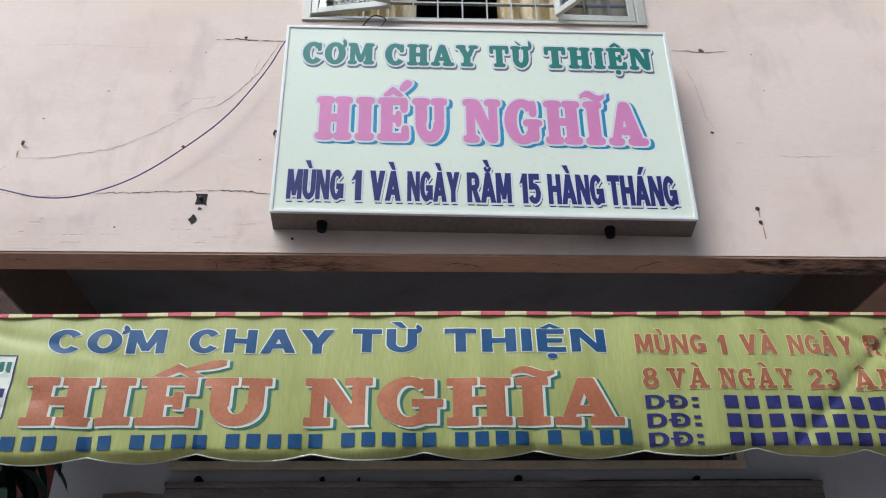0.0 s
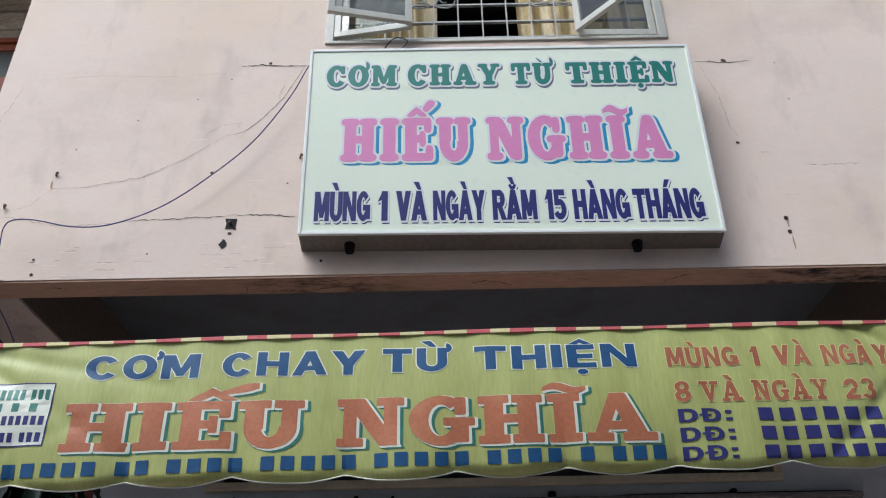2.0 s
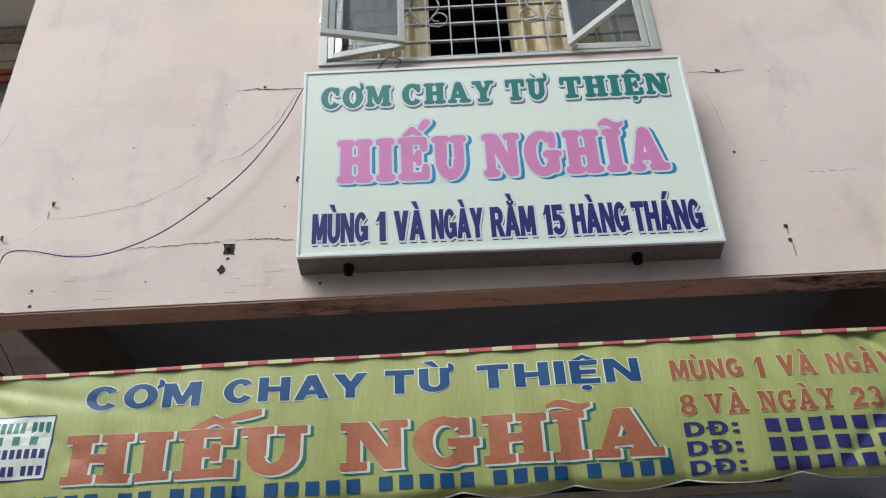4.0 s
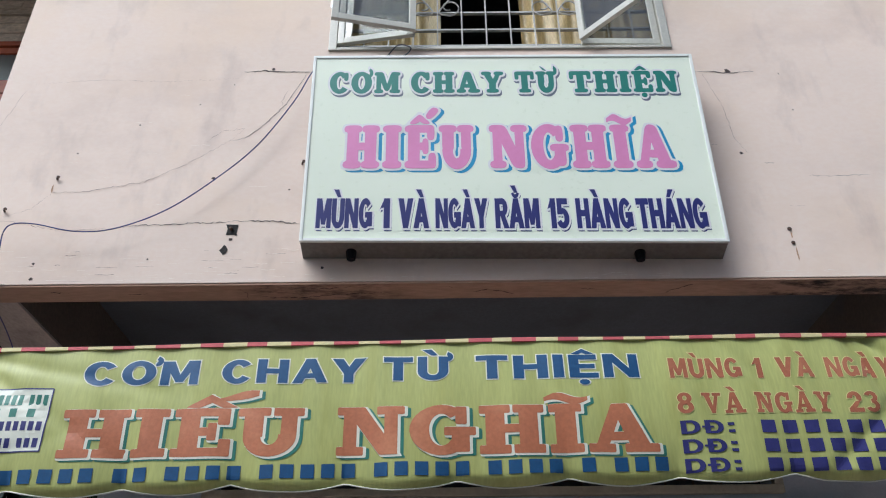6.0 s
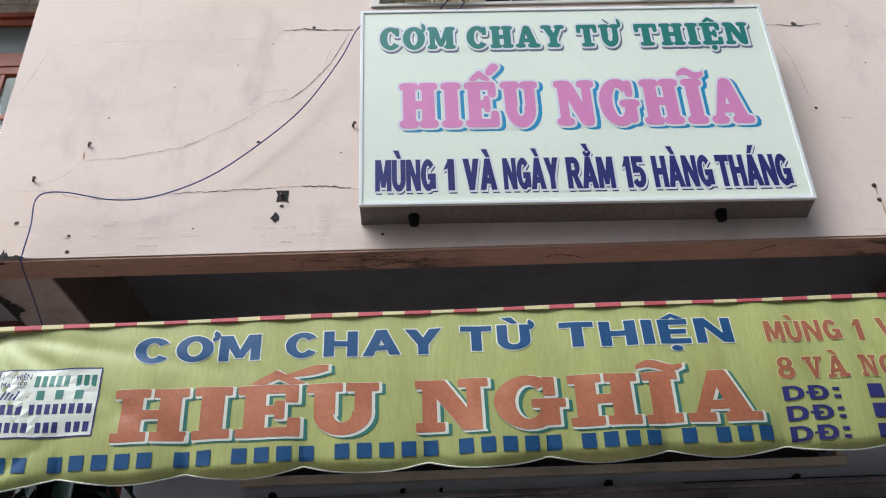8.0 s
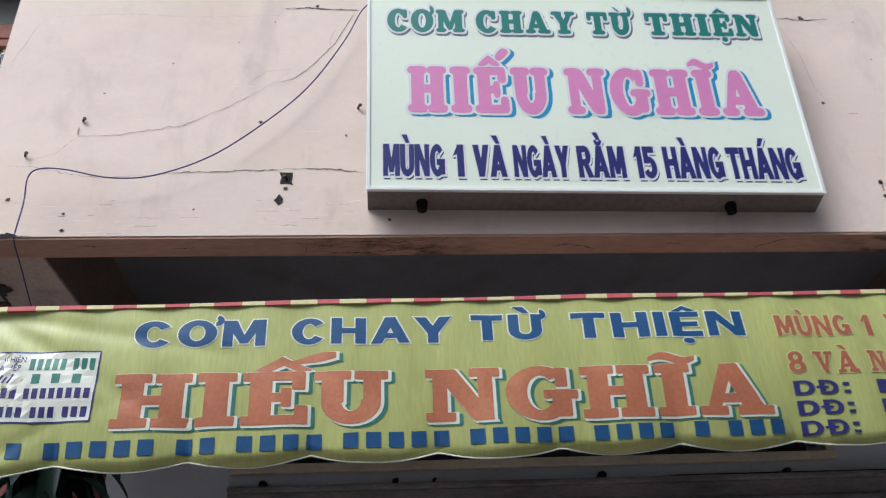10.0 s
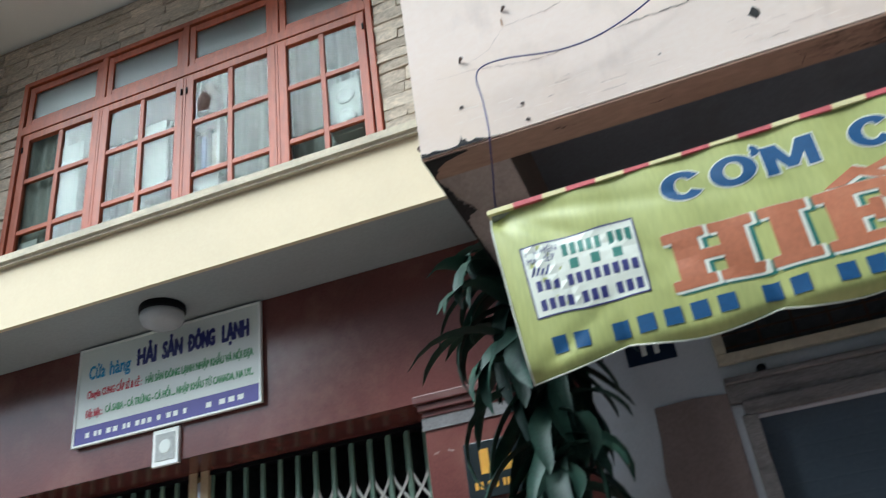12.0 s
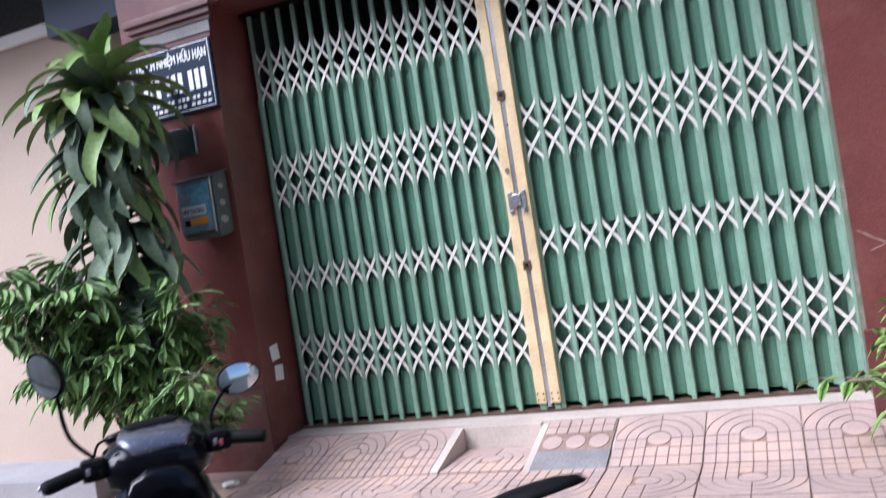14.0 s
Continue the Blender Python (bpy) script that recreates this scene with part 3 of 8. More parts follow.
M_RED_STRIPE = surface("red_awning_stripe", (0.60, 0.12, 0.13), 0.6, 0.12, 4, 60, 0.05)
M_YEL_STRIPE = surface("cream_awning_stripe", (0.75, 0.66, 0.34), 0.6, 0.1, 4, 60, 0.05)
M_GATE = surface("green_gate_enamel", (0.090, 0.195, 0.130), 0.38, 0.12, 2.5, 80, 0.03, spec=0.5, stain=(0.09, 0.20, 0.15), stain_amount=0.4)
M_GATE_BAR = surface("light_green_gate_bar", (0.22, 0.345, 0.255), 0.35, 0.14, 4, 80, 0.03, stain=(0.10, 0.07, 0.05), stain_amount=0.25, stain_scale=14)
M_LATTICE = surface("white_lattice_steel", (0.66, 0.64, 0.58), 0.4, 0.12, 6, 60, 0.02, spec=0.5)
M_POST = surface("yellow_gate_post", (0.70, 0.54, 0.31), 0.45, 0.12, 3, 60, 0.05, stain=(0.35, 0.22, 0.10), stain_amount=0.4, stain_scale=7)
M_CHROME = surface("zinc_steel", (0.55, 0.56, 0.58), 0.3, 0.1, 6, 60, 0.02, metal=0.9)
M_BOX = surface("dull_box_metal", (0.10, 0.105, 0.11), 0.45, 0.2, 4, 60, 0.05, metal=0.4)
M_RUST = surface("rusted_iron", (0.09, 0.05, 0.035), 0.85, 0.35, 10, 80, 0.3)
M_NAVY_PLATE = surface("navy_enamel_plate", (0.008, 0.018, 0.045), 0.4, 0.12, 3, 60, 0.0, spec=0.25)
M_BLACK_PLATE = surface("black_granite_plate", (0.016, 0.022, 0.024), 0.22, 0.2, 8, 120, 0.0)
M_GOLD_INK = surface("gold_number_paint", (0.66, 0.34, 0.035), 0.4, 0.1, 4, 60, 0)
M_RED_INK = surface("red_sign_print", (0.55, 0.03, 0.05), 0.5, 0.1, 4, 60, 0)
M_G_INK = surface("green_sign_print", (0.10, 0.34, 0.12), 0.5, 0.1, 4, 60, 0)
M_PURPLE = surface("violet_blue_band", (0.07, 0.055, 0.30), 0.45, 0.08, 3, 60, 0)
M_SHOP = surface("pale_signboard", (0.76, 0.79, 0.73), 0.35, 0.05, 1, 40, 0.0)
M_LAMP = surface("opal_lamp_shade", (0.45, 0.455, 0.45), 0.5, 0.04, 2, 40, 0)
M_BLACK = surface("black_plastic", (0.008, 0.008, 0.009), 0.55, 0.2, 5, 90, 0.03, spec=0.09)
M_GLOSS = surface("gloss_black_bodywork", (0.003, 0.003, 0.005), 0.14, 0.1, 3, 60, 0.0, spec=0.22)
M_SILVER = surface("silver_bodywork", (0.14, 0.145, 0.18), 0.25, 0.1, 3, 60, 0.0, metal=0.6, coat=0.4)
M_RUBBER = surface("tyre_rubber", (0.006, 0.006, 0.006), 0.75, 0.2, 6, 90, 0.1, spec=0.2)
M_MIRROR = surface("mirror_glass", (0.62, 0.66, 0.66), 0.03, 0.01, 1, 20, 0, metal=1.0)
M_LEAF = surface("dracaena_leaf", (0.019, 0.046, 0.033), 0.50, 0.35, 2.5, 60, 0.05, spec=0.32, per_object=0.35, stain=(0.05, 0.085, 0.05), stain_amount=0.5, stain_scale=4)
M_LEAF_GREY = surface("dusty_dracaena_leaf", (0.105, 0.150, 0.09), 0.55, 0.3, 3, 60, 0.08, spec=0.3, stain=(0.12, 0.145, 0.105), stain_amount=0.6, stain_scale=5)
M_LEAF_NEW = surface("young_dracaena_leaf", (0.165, 0.25, 0.075), 0.5, 0.25, 3, 60, 0.05, spec=0.3)
M_LEAF_DRY = surface("dry_leaf", (0.30, 0.12, 0.05), 0.7, 0.3, 5, 60, 0.1)
M_SHRUB = surface("shrub_leaf", (0.155, 0.255, 0.085), 0.5, 0.5, 3.5, 60, 0.05, spec=0.35, stain=(0.27, 0.40, 0.075), stain_amount=0.7, stain_scale=3)
M_SHRUB_NEW = surface("young_shrub_leaf", (0.21, 0.35, 0.075), 0.42, 0.35, 2.5, 60, 0.05, stain=(0.07, 0.17, 0.05), stain_amount=0.6, stain_scale=3)
M_BARK = surface("pale_bark", (0.30, 0.25, 0.18), 0.9, 0.25, 6, 50, 0.3)
M_TILE = surface("terrazzo_paving", (0.43, 0.315, 0.28), 0.7, 0.16, 2.0, 130, 0.15, per_object=0.08, stain=(0.58, 0.36, 0.21), stain_amount=0.5, stain_scale=2.2)
M_TILE_BED = surface("paving_groove", (0.25, 0.165, 0.135), 0.9, 0.25, 3, 60, 0.2)
M_CONCRETE = surface("smooth_concrete", (0.47, 0.40, 0.35), 0.8, 0.12, 2, 60, 0.15, stain=(0.36, 0.30, 0.25), stain_amount=0.5, stain_scale=3)
M_ASPHALT = surface("asphalt", (0.10, 0.098, 0.095), 0.9, 0.2, 0.8, 90, 0.4)
M_BEIGE = surface("beige_wall_paint", (0.44, 0.35, 0.28), 0.8, 0.07, 0.8, 50, 0.1)
M_BLUE_SHUT = surface("blue_grey_shutter", (0.075, 0.10, 0.13), 0.5, 0.12, 1.5, 50, 0.05)
M_OPPOSITE = surface("pale_facade", (0.47, 0.445, 0.405), 0.85, 0.15, 0.4, 20, 0.1)
M_PAPER = surface("white_paper", (0.75, 0.75, 0.72), 0.8, 0.05, 3, 40, 0)
M_WIRE = surface("blue_cable_sheath", (0.035, 0.035, 0.17), 0.5, 0.1, 5, 40, 0)
M_WIRE_L = surface("dark_cable_sheath", (0.03, 0.03, 0.05), 0.5, 0.1, 5, 40, 0)

M_B_PALE = surface("banner_pale_edge_print", (0.66, 0.60, 0.26), 0.42, 0.05, 3, 60, 0)

# ---- the setting: ground ----
WALK_Z, STREET_Z = -0.14, -0.29
bm = bmesh.new()
box(bm, -60, 60, -60, 60, STREET_Z - 0.3, STREET_Z)
struct("ground", bm, M_ASPHALT, "dark grey asphalt street in front of the houses", "road")
bm = bmesh.new()
box(bm, -14, 12, 3.3, 9.0, STREET_Z - 0.1, WALK_Z - 0.03)
pavement = struct("pavement", bm, M_TILE_BED, "pavement of pinkish patterned terrazzo tiles", "pavement")
bm = bmesh.new()
for i in range(26):
    box(bm, -14 + i, -13.012 + i, 3.1, 3.294, STREET_Z - 0.1, WALK_Z + 0.004, bevel=0.012)
struct("kerb", bm, M_CONCRETE, "low grey concrete kerb along the street", "kerb")

# ---- the pink apartment building ----
WY = 3.57            # street face of the upper storey
PX0, PX1 = -2.57, 7.0
UZ = 3.52            # underside of the projecting storey
WIN = (-0.685, 1.40, 5.118, 6.50)
bm = holed_wall(bmesh.new(), PX0, PX1, UZ, 9.5, WY, WY + 0.17, [WIN])
wall_pink = struct("wall_pink", bm, M_PINK, "cracked pale pink plastered wall above the awning", "wall")
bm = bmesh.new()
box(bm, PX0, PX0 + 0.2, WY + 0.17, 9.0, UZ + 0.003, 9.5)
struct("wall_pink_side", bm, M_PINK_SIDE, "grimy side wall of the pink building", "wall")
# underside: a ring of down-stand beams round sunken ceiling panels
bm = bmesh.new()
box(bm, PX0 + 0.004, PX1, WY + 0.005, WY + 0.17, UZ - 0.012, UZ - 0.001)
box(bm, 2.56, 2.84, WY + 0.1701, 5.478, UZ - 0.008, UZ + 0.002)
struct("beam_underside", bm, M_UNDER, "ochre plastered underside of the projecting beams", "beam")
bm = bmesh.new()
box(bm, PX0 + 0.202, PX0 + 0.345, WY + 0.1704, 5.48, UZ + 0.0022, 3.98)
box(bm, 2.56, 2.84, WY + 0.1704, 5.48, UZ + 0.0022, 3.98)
struct("beam_sides", bm, M_REVEAL, "dark brown-grey sides of the beams under the upper storey", "beam")
bm = box_bm(PX0 + 0.004, PX0 + 0.345, WY + 0.1702, 5.478, UZ - 0.012, UZ + 0.002)
struct("beam_side_underside", bm, M_PALE_UNDER, "pale limewashed underside of the corner beam", "beam")
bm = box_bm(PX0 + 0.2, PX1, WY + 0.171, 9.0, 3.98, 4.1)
tagged(part("ceiling", bm, M_SOFFIT), "grey sunken ceiling under the upper storey, darkened in colour for its shade", "ceiling", kind="structure")

# recessed ground floor wall of the pink building
GW = 5.48
DOOR = (-1.50, 2.6, WALK_Z - 0.03, 2.62)
VENT = (-1.56, 2.2, 2.98, 3.34)
bm = holed_wall(bmesh.new(), -2.37, PX1, WALK_Z - 0.03, 3.98, GW, GW + 0.2, [DOOR, VENT])
wall_ground = struct("wall_ground_floor", bm, M_BACKWALL, "whitewashed ground floor wall behind the awning", "wall")
bm = bmesh.new()
prism(bm, [(-2.09, WALK_Z - 0.03), (-1.62, WALK_Z - 0.03), (-1.62, 2.77), (-1.80, 2.785), (-2.02, 2.775), (-2.025, 2.6), (-2.05, 2.4), (-2.045, 2.15), (-2.085, 2.05), (-2.06, 1.9), (-2.08, 1.2)], "y", GW - 0.008, GW - 0.001)
struct("wall_dado", bm, M_MAUVE, "dull mauve-brown painted part of the wall beside the shop door", "wall")
for k in range(4):
    part("sticker_stripe", box_bm(-2.26, -2.19, GW - 0.004, GW - 0.001, 1.90 + 0.035 * k, 1.912 + 0.035 * k + (0.02 if k == 0 else 0)), M_RED_INK, wall_ground)
sock = thing("wall_socket", (-2.11, GW, 2.08), "small dark socket on the white wall", "socket")
part("cover", box_bm(-0.03, 0.03, -0.02, 0, -0.03, 0.03, bevel=0.006), M_BLACK, sock)
# ventilation opening with a mesh of small bars, and its frame
bm = bmesh.new()
for z0, z1 in ((2.925, 2.98), (3.34, 3.39)):
    box(bm, -1.62, 2.26, GW - 0.05, GW + 0.02, z0, z1, bevel=0.006)
for x0, x1 in ((-1.62, -1.56), (2.2, 2.26)):
    box(bm, x0, x1, GW - 0.05, GW + 0.02, 2.9802, 3.3398, bevel=0.006)
vent = struct("vent_1", bm, M_MOULD, "long dark ventilation opening with a cream frame", "vent")
bm = bmesh.new()
for i in range(19):
    x = -1.36 + i * 0.19
    box(bm, x, x + 0.012, GW + 0.05, GW + 0.062, 2.98, 3.34)
for z in (3.04, 3.12, 3.20, 3.28):
    box(bm, -1.56, 2.2, GW + 0.064, GW + 0.072, z, z + 0.01)
part("vent_grid", bm, M_RUST, vent)
# near-black sheet standing in for the shade inside the vent
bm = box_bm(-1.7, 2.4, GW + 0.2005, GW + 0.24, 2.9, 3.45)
part("vent_back", bm, M_UNLIT, vent)
# ledge and conduit over the shop door
bm = bmesh.new()
box(bm, -1.62, 2.75, GW - 0.07, GW - 0.001, 2.805, 2.84, bevel=0.010)
box(bm, -1.62, 2.75, GW - 0.045, GW - 0.001, 2.70, 2.8045, bevel=0.006)
box(bm, -1.56, 2.7, GW - 0.06, GW - 0.001, 2.625, 2.699, bevel=0.006)
box(bm, -1.58, -1.50, GW - 0.06, GW - 0.0015, WALK_Z - 0.03, 2.624, bevel=0.006)
trim_door = struct("trim_door", bm, M_LEDGE, "stained plaster ledge over the shop door", "trim")
bm = bmesh.new()
tube(bm, [(-1.6, GW - 0.012, 2.850), (2.7, GW - 0.012, 2.850)], 0.009, 8)
part("cable", bm, M_BLACK, trim_door, "sooty cable on the ledge")
for x, r in ((-1.41, 0.026), (-0.60, 0.018), (-0.36, 0.01), (0.70, 0.028), (1.9, 0.02)):
    bm = tube(bmesh.new(), [(x, GW, 2.852), (x, GW - 0.05, 2.856), (x + 0.01, GW - 0.075, 2.858)], [r, r, r * 0.6], 9)
    part("stub", bm, M_BLACK, trim_door, "black iron stub")
bm = bmesh.new()
for i in range(30):
    z = WALK_Z + i * 0.092
    prism(bm, [(GW + 0.06, z), (GW + 0.0588, z + 0.012), (GW + 0.0588, z + 0.08), (GW + 0.06, z + 0.0915), (GW + 0.075, z + 0.0915), (GW + 0.075, z)], "x", -1.498, 2.598)
tagged(part("door_1", bm, M_BLUE_SHUT), "closed blue-grey roller shutter of the shop", "door", kind="structure")

# ---- the neighbouring town house ----
HY = 5.48            # street face of its ground floor
HX0, HX1 = -7.97, -2.37
GX0, GX1 = -7.185, -3.39
LZ = 3.13            # lintel
bm = holed_wall(bmesh.new(), HX0, HX1, WALK_Z - 0.03, 4.145, HY, HY + 0.5, [(GX0, GX1, WALK_Z - 0.03, LZ)])
wall_house = struct("wall_house", bm, M_BROWN, "polished dark brown stone front of the town house", "wall")
bm = bmesh.new()
for x0, x1 in ((HX0 + 0.12, GX0 + 0.035), (GX1 - 0.0, -2.62)):
    for k, (z0, z1, d) in enumerate(((3.02, 3.055, 0.02), (3.0552, 3.10, 0.045), (3.1002, 3.15, 0.07))):
        box(bm, x0 - (0.02 * k if x0 < -5 else 0.02 * k), x1 + 0.02 * k, HY - d, HY - 0.0005, z0, z1, bevel=0.006)
struct("trim_pillar_cap", bm, M_BROWN_TRIM, "stepped brown stone caps of the door pillars", "trim")
bm = bmesh.new()
box(bm, HX0 + 0.12, GX0 + 0.012, HY - 0.012, HY - 0.0005, 2.94, 3.0198)
box(bm, GX1 - 0.012, -2.62, HY - 0.012, HY - 0.0005, 2.94, 3.0198)
struct("trim_grey_strip", bm, M_GREY_STRIP, "worn grey strip under the pillar caps", "trim")
bm = bmesh.new()
box(bm, HX0 + 0.1, GX0 + 0.02, HY - 0.03, HY - 0.001, WALK_Z - 0.03, 0.42, bevel=0.006)
box(bm, GX1 - 0.02, -2.62, HY - 0.03, HY - 0.001, WALK_Z - 0.03, 0.42, bevel=0.006)
struct("baseboard", bm, M_BROWN_TRIM, "dark stone plinth of the door pillars", "baseboard")
# hall walls coloured near-black in place of real depth of shade
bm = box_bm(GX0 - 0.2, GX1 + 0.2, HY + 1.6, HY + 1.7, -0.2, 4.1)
struct("wall_inside", bm, M_UNLIT, "dark hall behind the gate", "wall")
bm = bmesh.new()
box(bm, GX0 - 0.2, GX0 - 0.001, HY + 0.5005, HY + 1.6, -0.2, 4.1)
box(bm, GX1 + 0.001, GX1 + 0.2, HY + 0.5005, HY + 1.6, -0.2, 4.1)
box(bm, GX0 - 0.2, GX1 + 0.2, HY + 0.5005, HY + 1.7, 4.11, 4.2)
struct("wall_hall", bm, M_UNLIT, "dark hall sides behind the gate", "wall")
M_SCRATCH = surface("pale_scratch", (0.33, 0.22, 0.19), 0.8, 0.2, 10, 60, 0)


def scratch(points, width, seed):
    """A thin pale scratch in the polished stone, along rough points (x, z)."""
    rng = random.Random(seed)
    b = bmesh.new()
    prev = None
    for (xa, za), (xc, zc) in zip(points, points[1:]):
        for k in range(9):
            t = k / 8
            x, z, w = xa + (xc - xa) * t, za + (zc - za) * t + rng.uniform(-.003, .003), width * rng.uniform(.15, 1)
            pair = (b.verts.new((x, HY - 0.002, z - w)), b.verts.new((x, HY - 0.002, z + w)))
            if prev:
                b.faces.new((prev[0], prev[1], pair[1], pair[0]))
            prev = pair
    b.normal_update()
    bmesh.ops.reverse_faces(b, faces=[f for f in b.faces if f.normal.y > 0])
    part("scratch", b, M_SCRATCH, wall_house)


for k, (points, width) in enumerate((([(-3.122, 2.259), (-3.0, 2.25), (-2.866, 2.222)], .004), ([(-3.018, 1.983), (-2.915, 1.979)], .004), ([(-3.364, .937), (-3.229, .851), (-3.167, .76)], .005),
                                     ([(-3.159, .978), (-3.20, .87), (-3.318, .826)], .004), ([(-3.17, .95), (-3.13, 1.02), (-3.10, .99)], .006), ([(-3.35, 2.79), (-3.31, 2.80)], .008), ([(-3.26, 2.80), (-3.22, 2.79)], .009),
                                     ([(-3.33, 2.40), (-3.28, 2.36)], .004), ([(-7.33, 1.30), (-7.29, .95)], .002), ([(-7.30, .62), (-7.24, .58)], .003))):
    scratch(points, width, 200 + k)
# projecting cream band with mouldings, and its white underside
BY = 4.85
bm = bmesh.new()
box(bm, -9.4, PX0 - 0.02, BY, BY + 0.2, 4.157, 4.64)
struct("wall_band", bm, M_CREAM, "smooth cream painted band above the ground floor", "wall")
struct("trim_band_lip", box_bm(-9.4, PX0 - 0.02, BY, BY + 0.035, 4.138, 4.157), M_CREAM, "thin cream drip lip under the band", "trim")
struct("slab", box_bm(-9.4, PX0 - 0.02, BY + 0.2005, 5.44, 4.3, 4.64), M_CREAM, "cream slab behind the band", "slab")
bm = bmesh.new()
prism(bm, [(BY + 0.2, 4.641), (BY - 0.035, 4.641), (BY - 0.035, 4.655), (BY - 0.055, 4.668), (BY - 0.055, 4.69), (BY - 0.03, 4.70), (BY - 0.03, 4.745), (BY + 0.2, 4.75)], "x", -9.4, PX0 - 0.021)
struct("trim_band_moulding", bm, M_MOULD, "weathered stepped moulding along the cream band", "trim")
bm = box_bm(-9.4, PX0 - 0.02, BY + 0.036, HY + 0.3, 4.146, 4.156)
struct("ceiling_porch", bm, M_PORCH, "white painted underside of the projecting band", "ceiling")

# upper storey: split-stone wall round a wide wooden window
UY = 5.45
HW = (-7.03, -3.43, 4.80, 7.14)
bm = holed_wall(bmesh.new(), -7.62, PX0 - 0.02, 4.65, 7.75, UY + 0.02, UY + 0.25, [HW])
wall_stone = struct("wall_stone", bm, M_JOINT, "wall clad in rough split stone blocks", "wall")
bm = bmesh.new()
box(bm, -7.6, -2.7, 8.5, 8.6, 4.4, 7.7)
box(bm, -7.6, -7.5, UY + 0.2505, 8.4995, 4.4, 7.7)
box(bm, -2.8, -2.7, UY + 0.2505, 8.4995, 4.4, 7.7)
box(bm, -7.4995, -2.8005, UY + 0.2505, 8.4995, 7.6, 7.7)
box(bm, -7.4995, -2.8005, UY + 0.2505, 8.4995, 4.4, 4.6)
struct("wall_room", bm, M_BACKWALL, "dim pale room behind the wooden window", "wall")
bm = box_bm(-9.4, -7.62, 4.4, 5.7, 4.751, 7.75)
struct("wall_cream_side", bm, M_CREAM, "cream painted wall beside the stone-clad bay", "wall")
bm = box_bm(-9.4, PX0 - 0.02, 4.3, UY + 0.4, 7.75, 7.95)
struct("ceiling_upper", bm, M_WHITE, "white underside of the next storey", "ceiling")
bm = box_bm(-9.4, PX0 - 0.02, 4.3, UY + 0.4, 7.9501, 10)
struct("wall_upper", bm, M_CREAM, "cream wall of the next storey", "wall")
bm = bmesh.new()
box(bm, -7.6, -2.7, UY + 1.6, UY + 1.7, 4.6, 7.7)
box(bm, -7.7, -7.6, UY + 0.26, UY + 1.7, 4.6, 7.7)
box(bm, -2.7, -2.6, UY + 0.26, UY + 1.7, 4.6, 7.7)
struct("wall_upper_room", bm, M_WHITE, "pale walls of the upper room", "wall")
struct("floor", box_bm(-7.7, -2.6, UY + 0.26, UY + 1.7, 4.5, 4.6), M_CONCRETE, "grey floor of the upper room", "floor")

# neighbour beyond the house: dark recess, white-framed window, beige wall
bm = holed_wall(bmesh.new(), -14, HX0 - 0.001, WALK_Z - 0.03, 4.4, 5.9, 6.1, [(-11, -8.95, 3.55, 4.0)])
box(bm, -14, -9.401, 5.9, 6.1, 4.4, 9)
struct("wall_beige", bm, M_BEIGE, "plain beige wall of the next house", "wall")
bm = bmesh.new()
box(bm, -11.1, -8.85, 5.85, 5.898, 3.45, 3.548, bevel=0.006)
box(bm, -8.95, -8.85, 5.85, 5.898, 3.549, 4.1, bevel=0.006)
struct("wall_behind_window", box_bm(-11.2, -8.7, 6.3, 6.4, 3.2, 4.3), M_UNLIT, "dark room behind the high window", "wall")
tagged(part("window_3", bm, M_WHITE), "white-framed high window of the next house", "window", kind="structure")
# plate enamel reused: the recess shade is put into this wall's colour
struct("wall_recess", box_bm(-8.80, HX0 - 0.001, 5.6, 5.899, 3.3, 3.999), M_NAVY_PLATE, "wall beside the house front, its shade put into a near-black colour", "wall")
bm = bmesh.new()
box(bm, -14, -8.05, 4.9, 5.84, 4.0, 4.137)
struct("ceiling_next_house", bm, M_WHITE, "white slab over the next doorway", "ceiling")
bm = box_bm(-13, -8.1, 4.75, 5.3, WALK_Z - 0.03, 0.03, bevel=0.01)
struct("step_next_house", bm, M_STEP, "pale concrete step of the next house", "step")

# plain unseen facades across the street, behind the viewer
bm = bmesh.new()
box(bm, -30, -12.01, -9.4, -9.0, STREET_Z, 8.0)
struct("wall_opposite", bm, M_OPPOSITE, "plain pale facades across the street", "wall")
# unseen block, added to cut sun and sky into a soft gradient
bm = box_bm(-12, 30, -9.4, -9.0, STREET_Z, 18.0)
struct("wall_opposite_block", bm, M_OPPOSITE, "unseen tall pale block added across the street to shade the fronts", "wall")
bm = box_bm(-30.0, -14.01, 5.9, 6.3, STREET_Z, 8.0)
struct("wall_far_end", bm, M_OPPOSITE, "plain house front farther along the street", "wall")
bm = box_bm(PX1 + 0.01, 30.0, 4.5, 4.9, STREET_Z, 9.0)
struct("wall_far_end_two", bm, M_OPPOSITE, "plain house front at the other end", "wall")

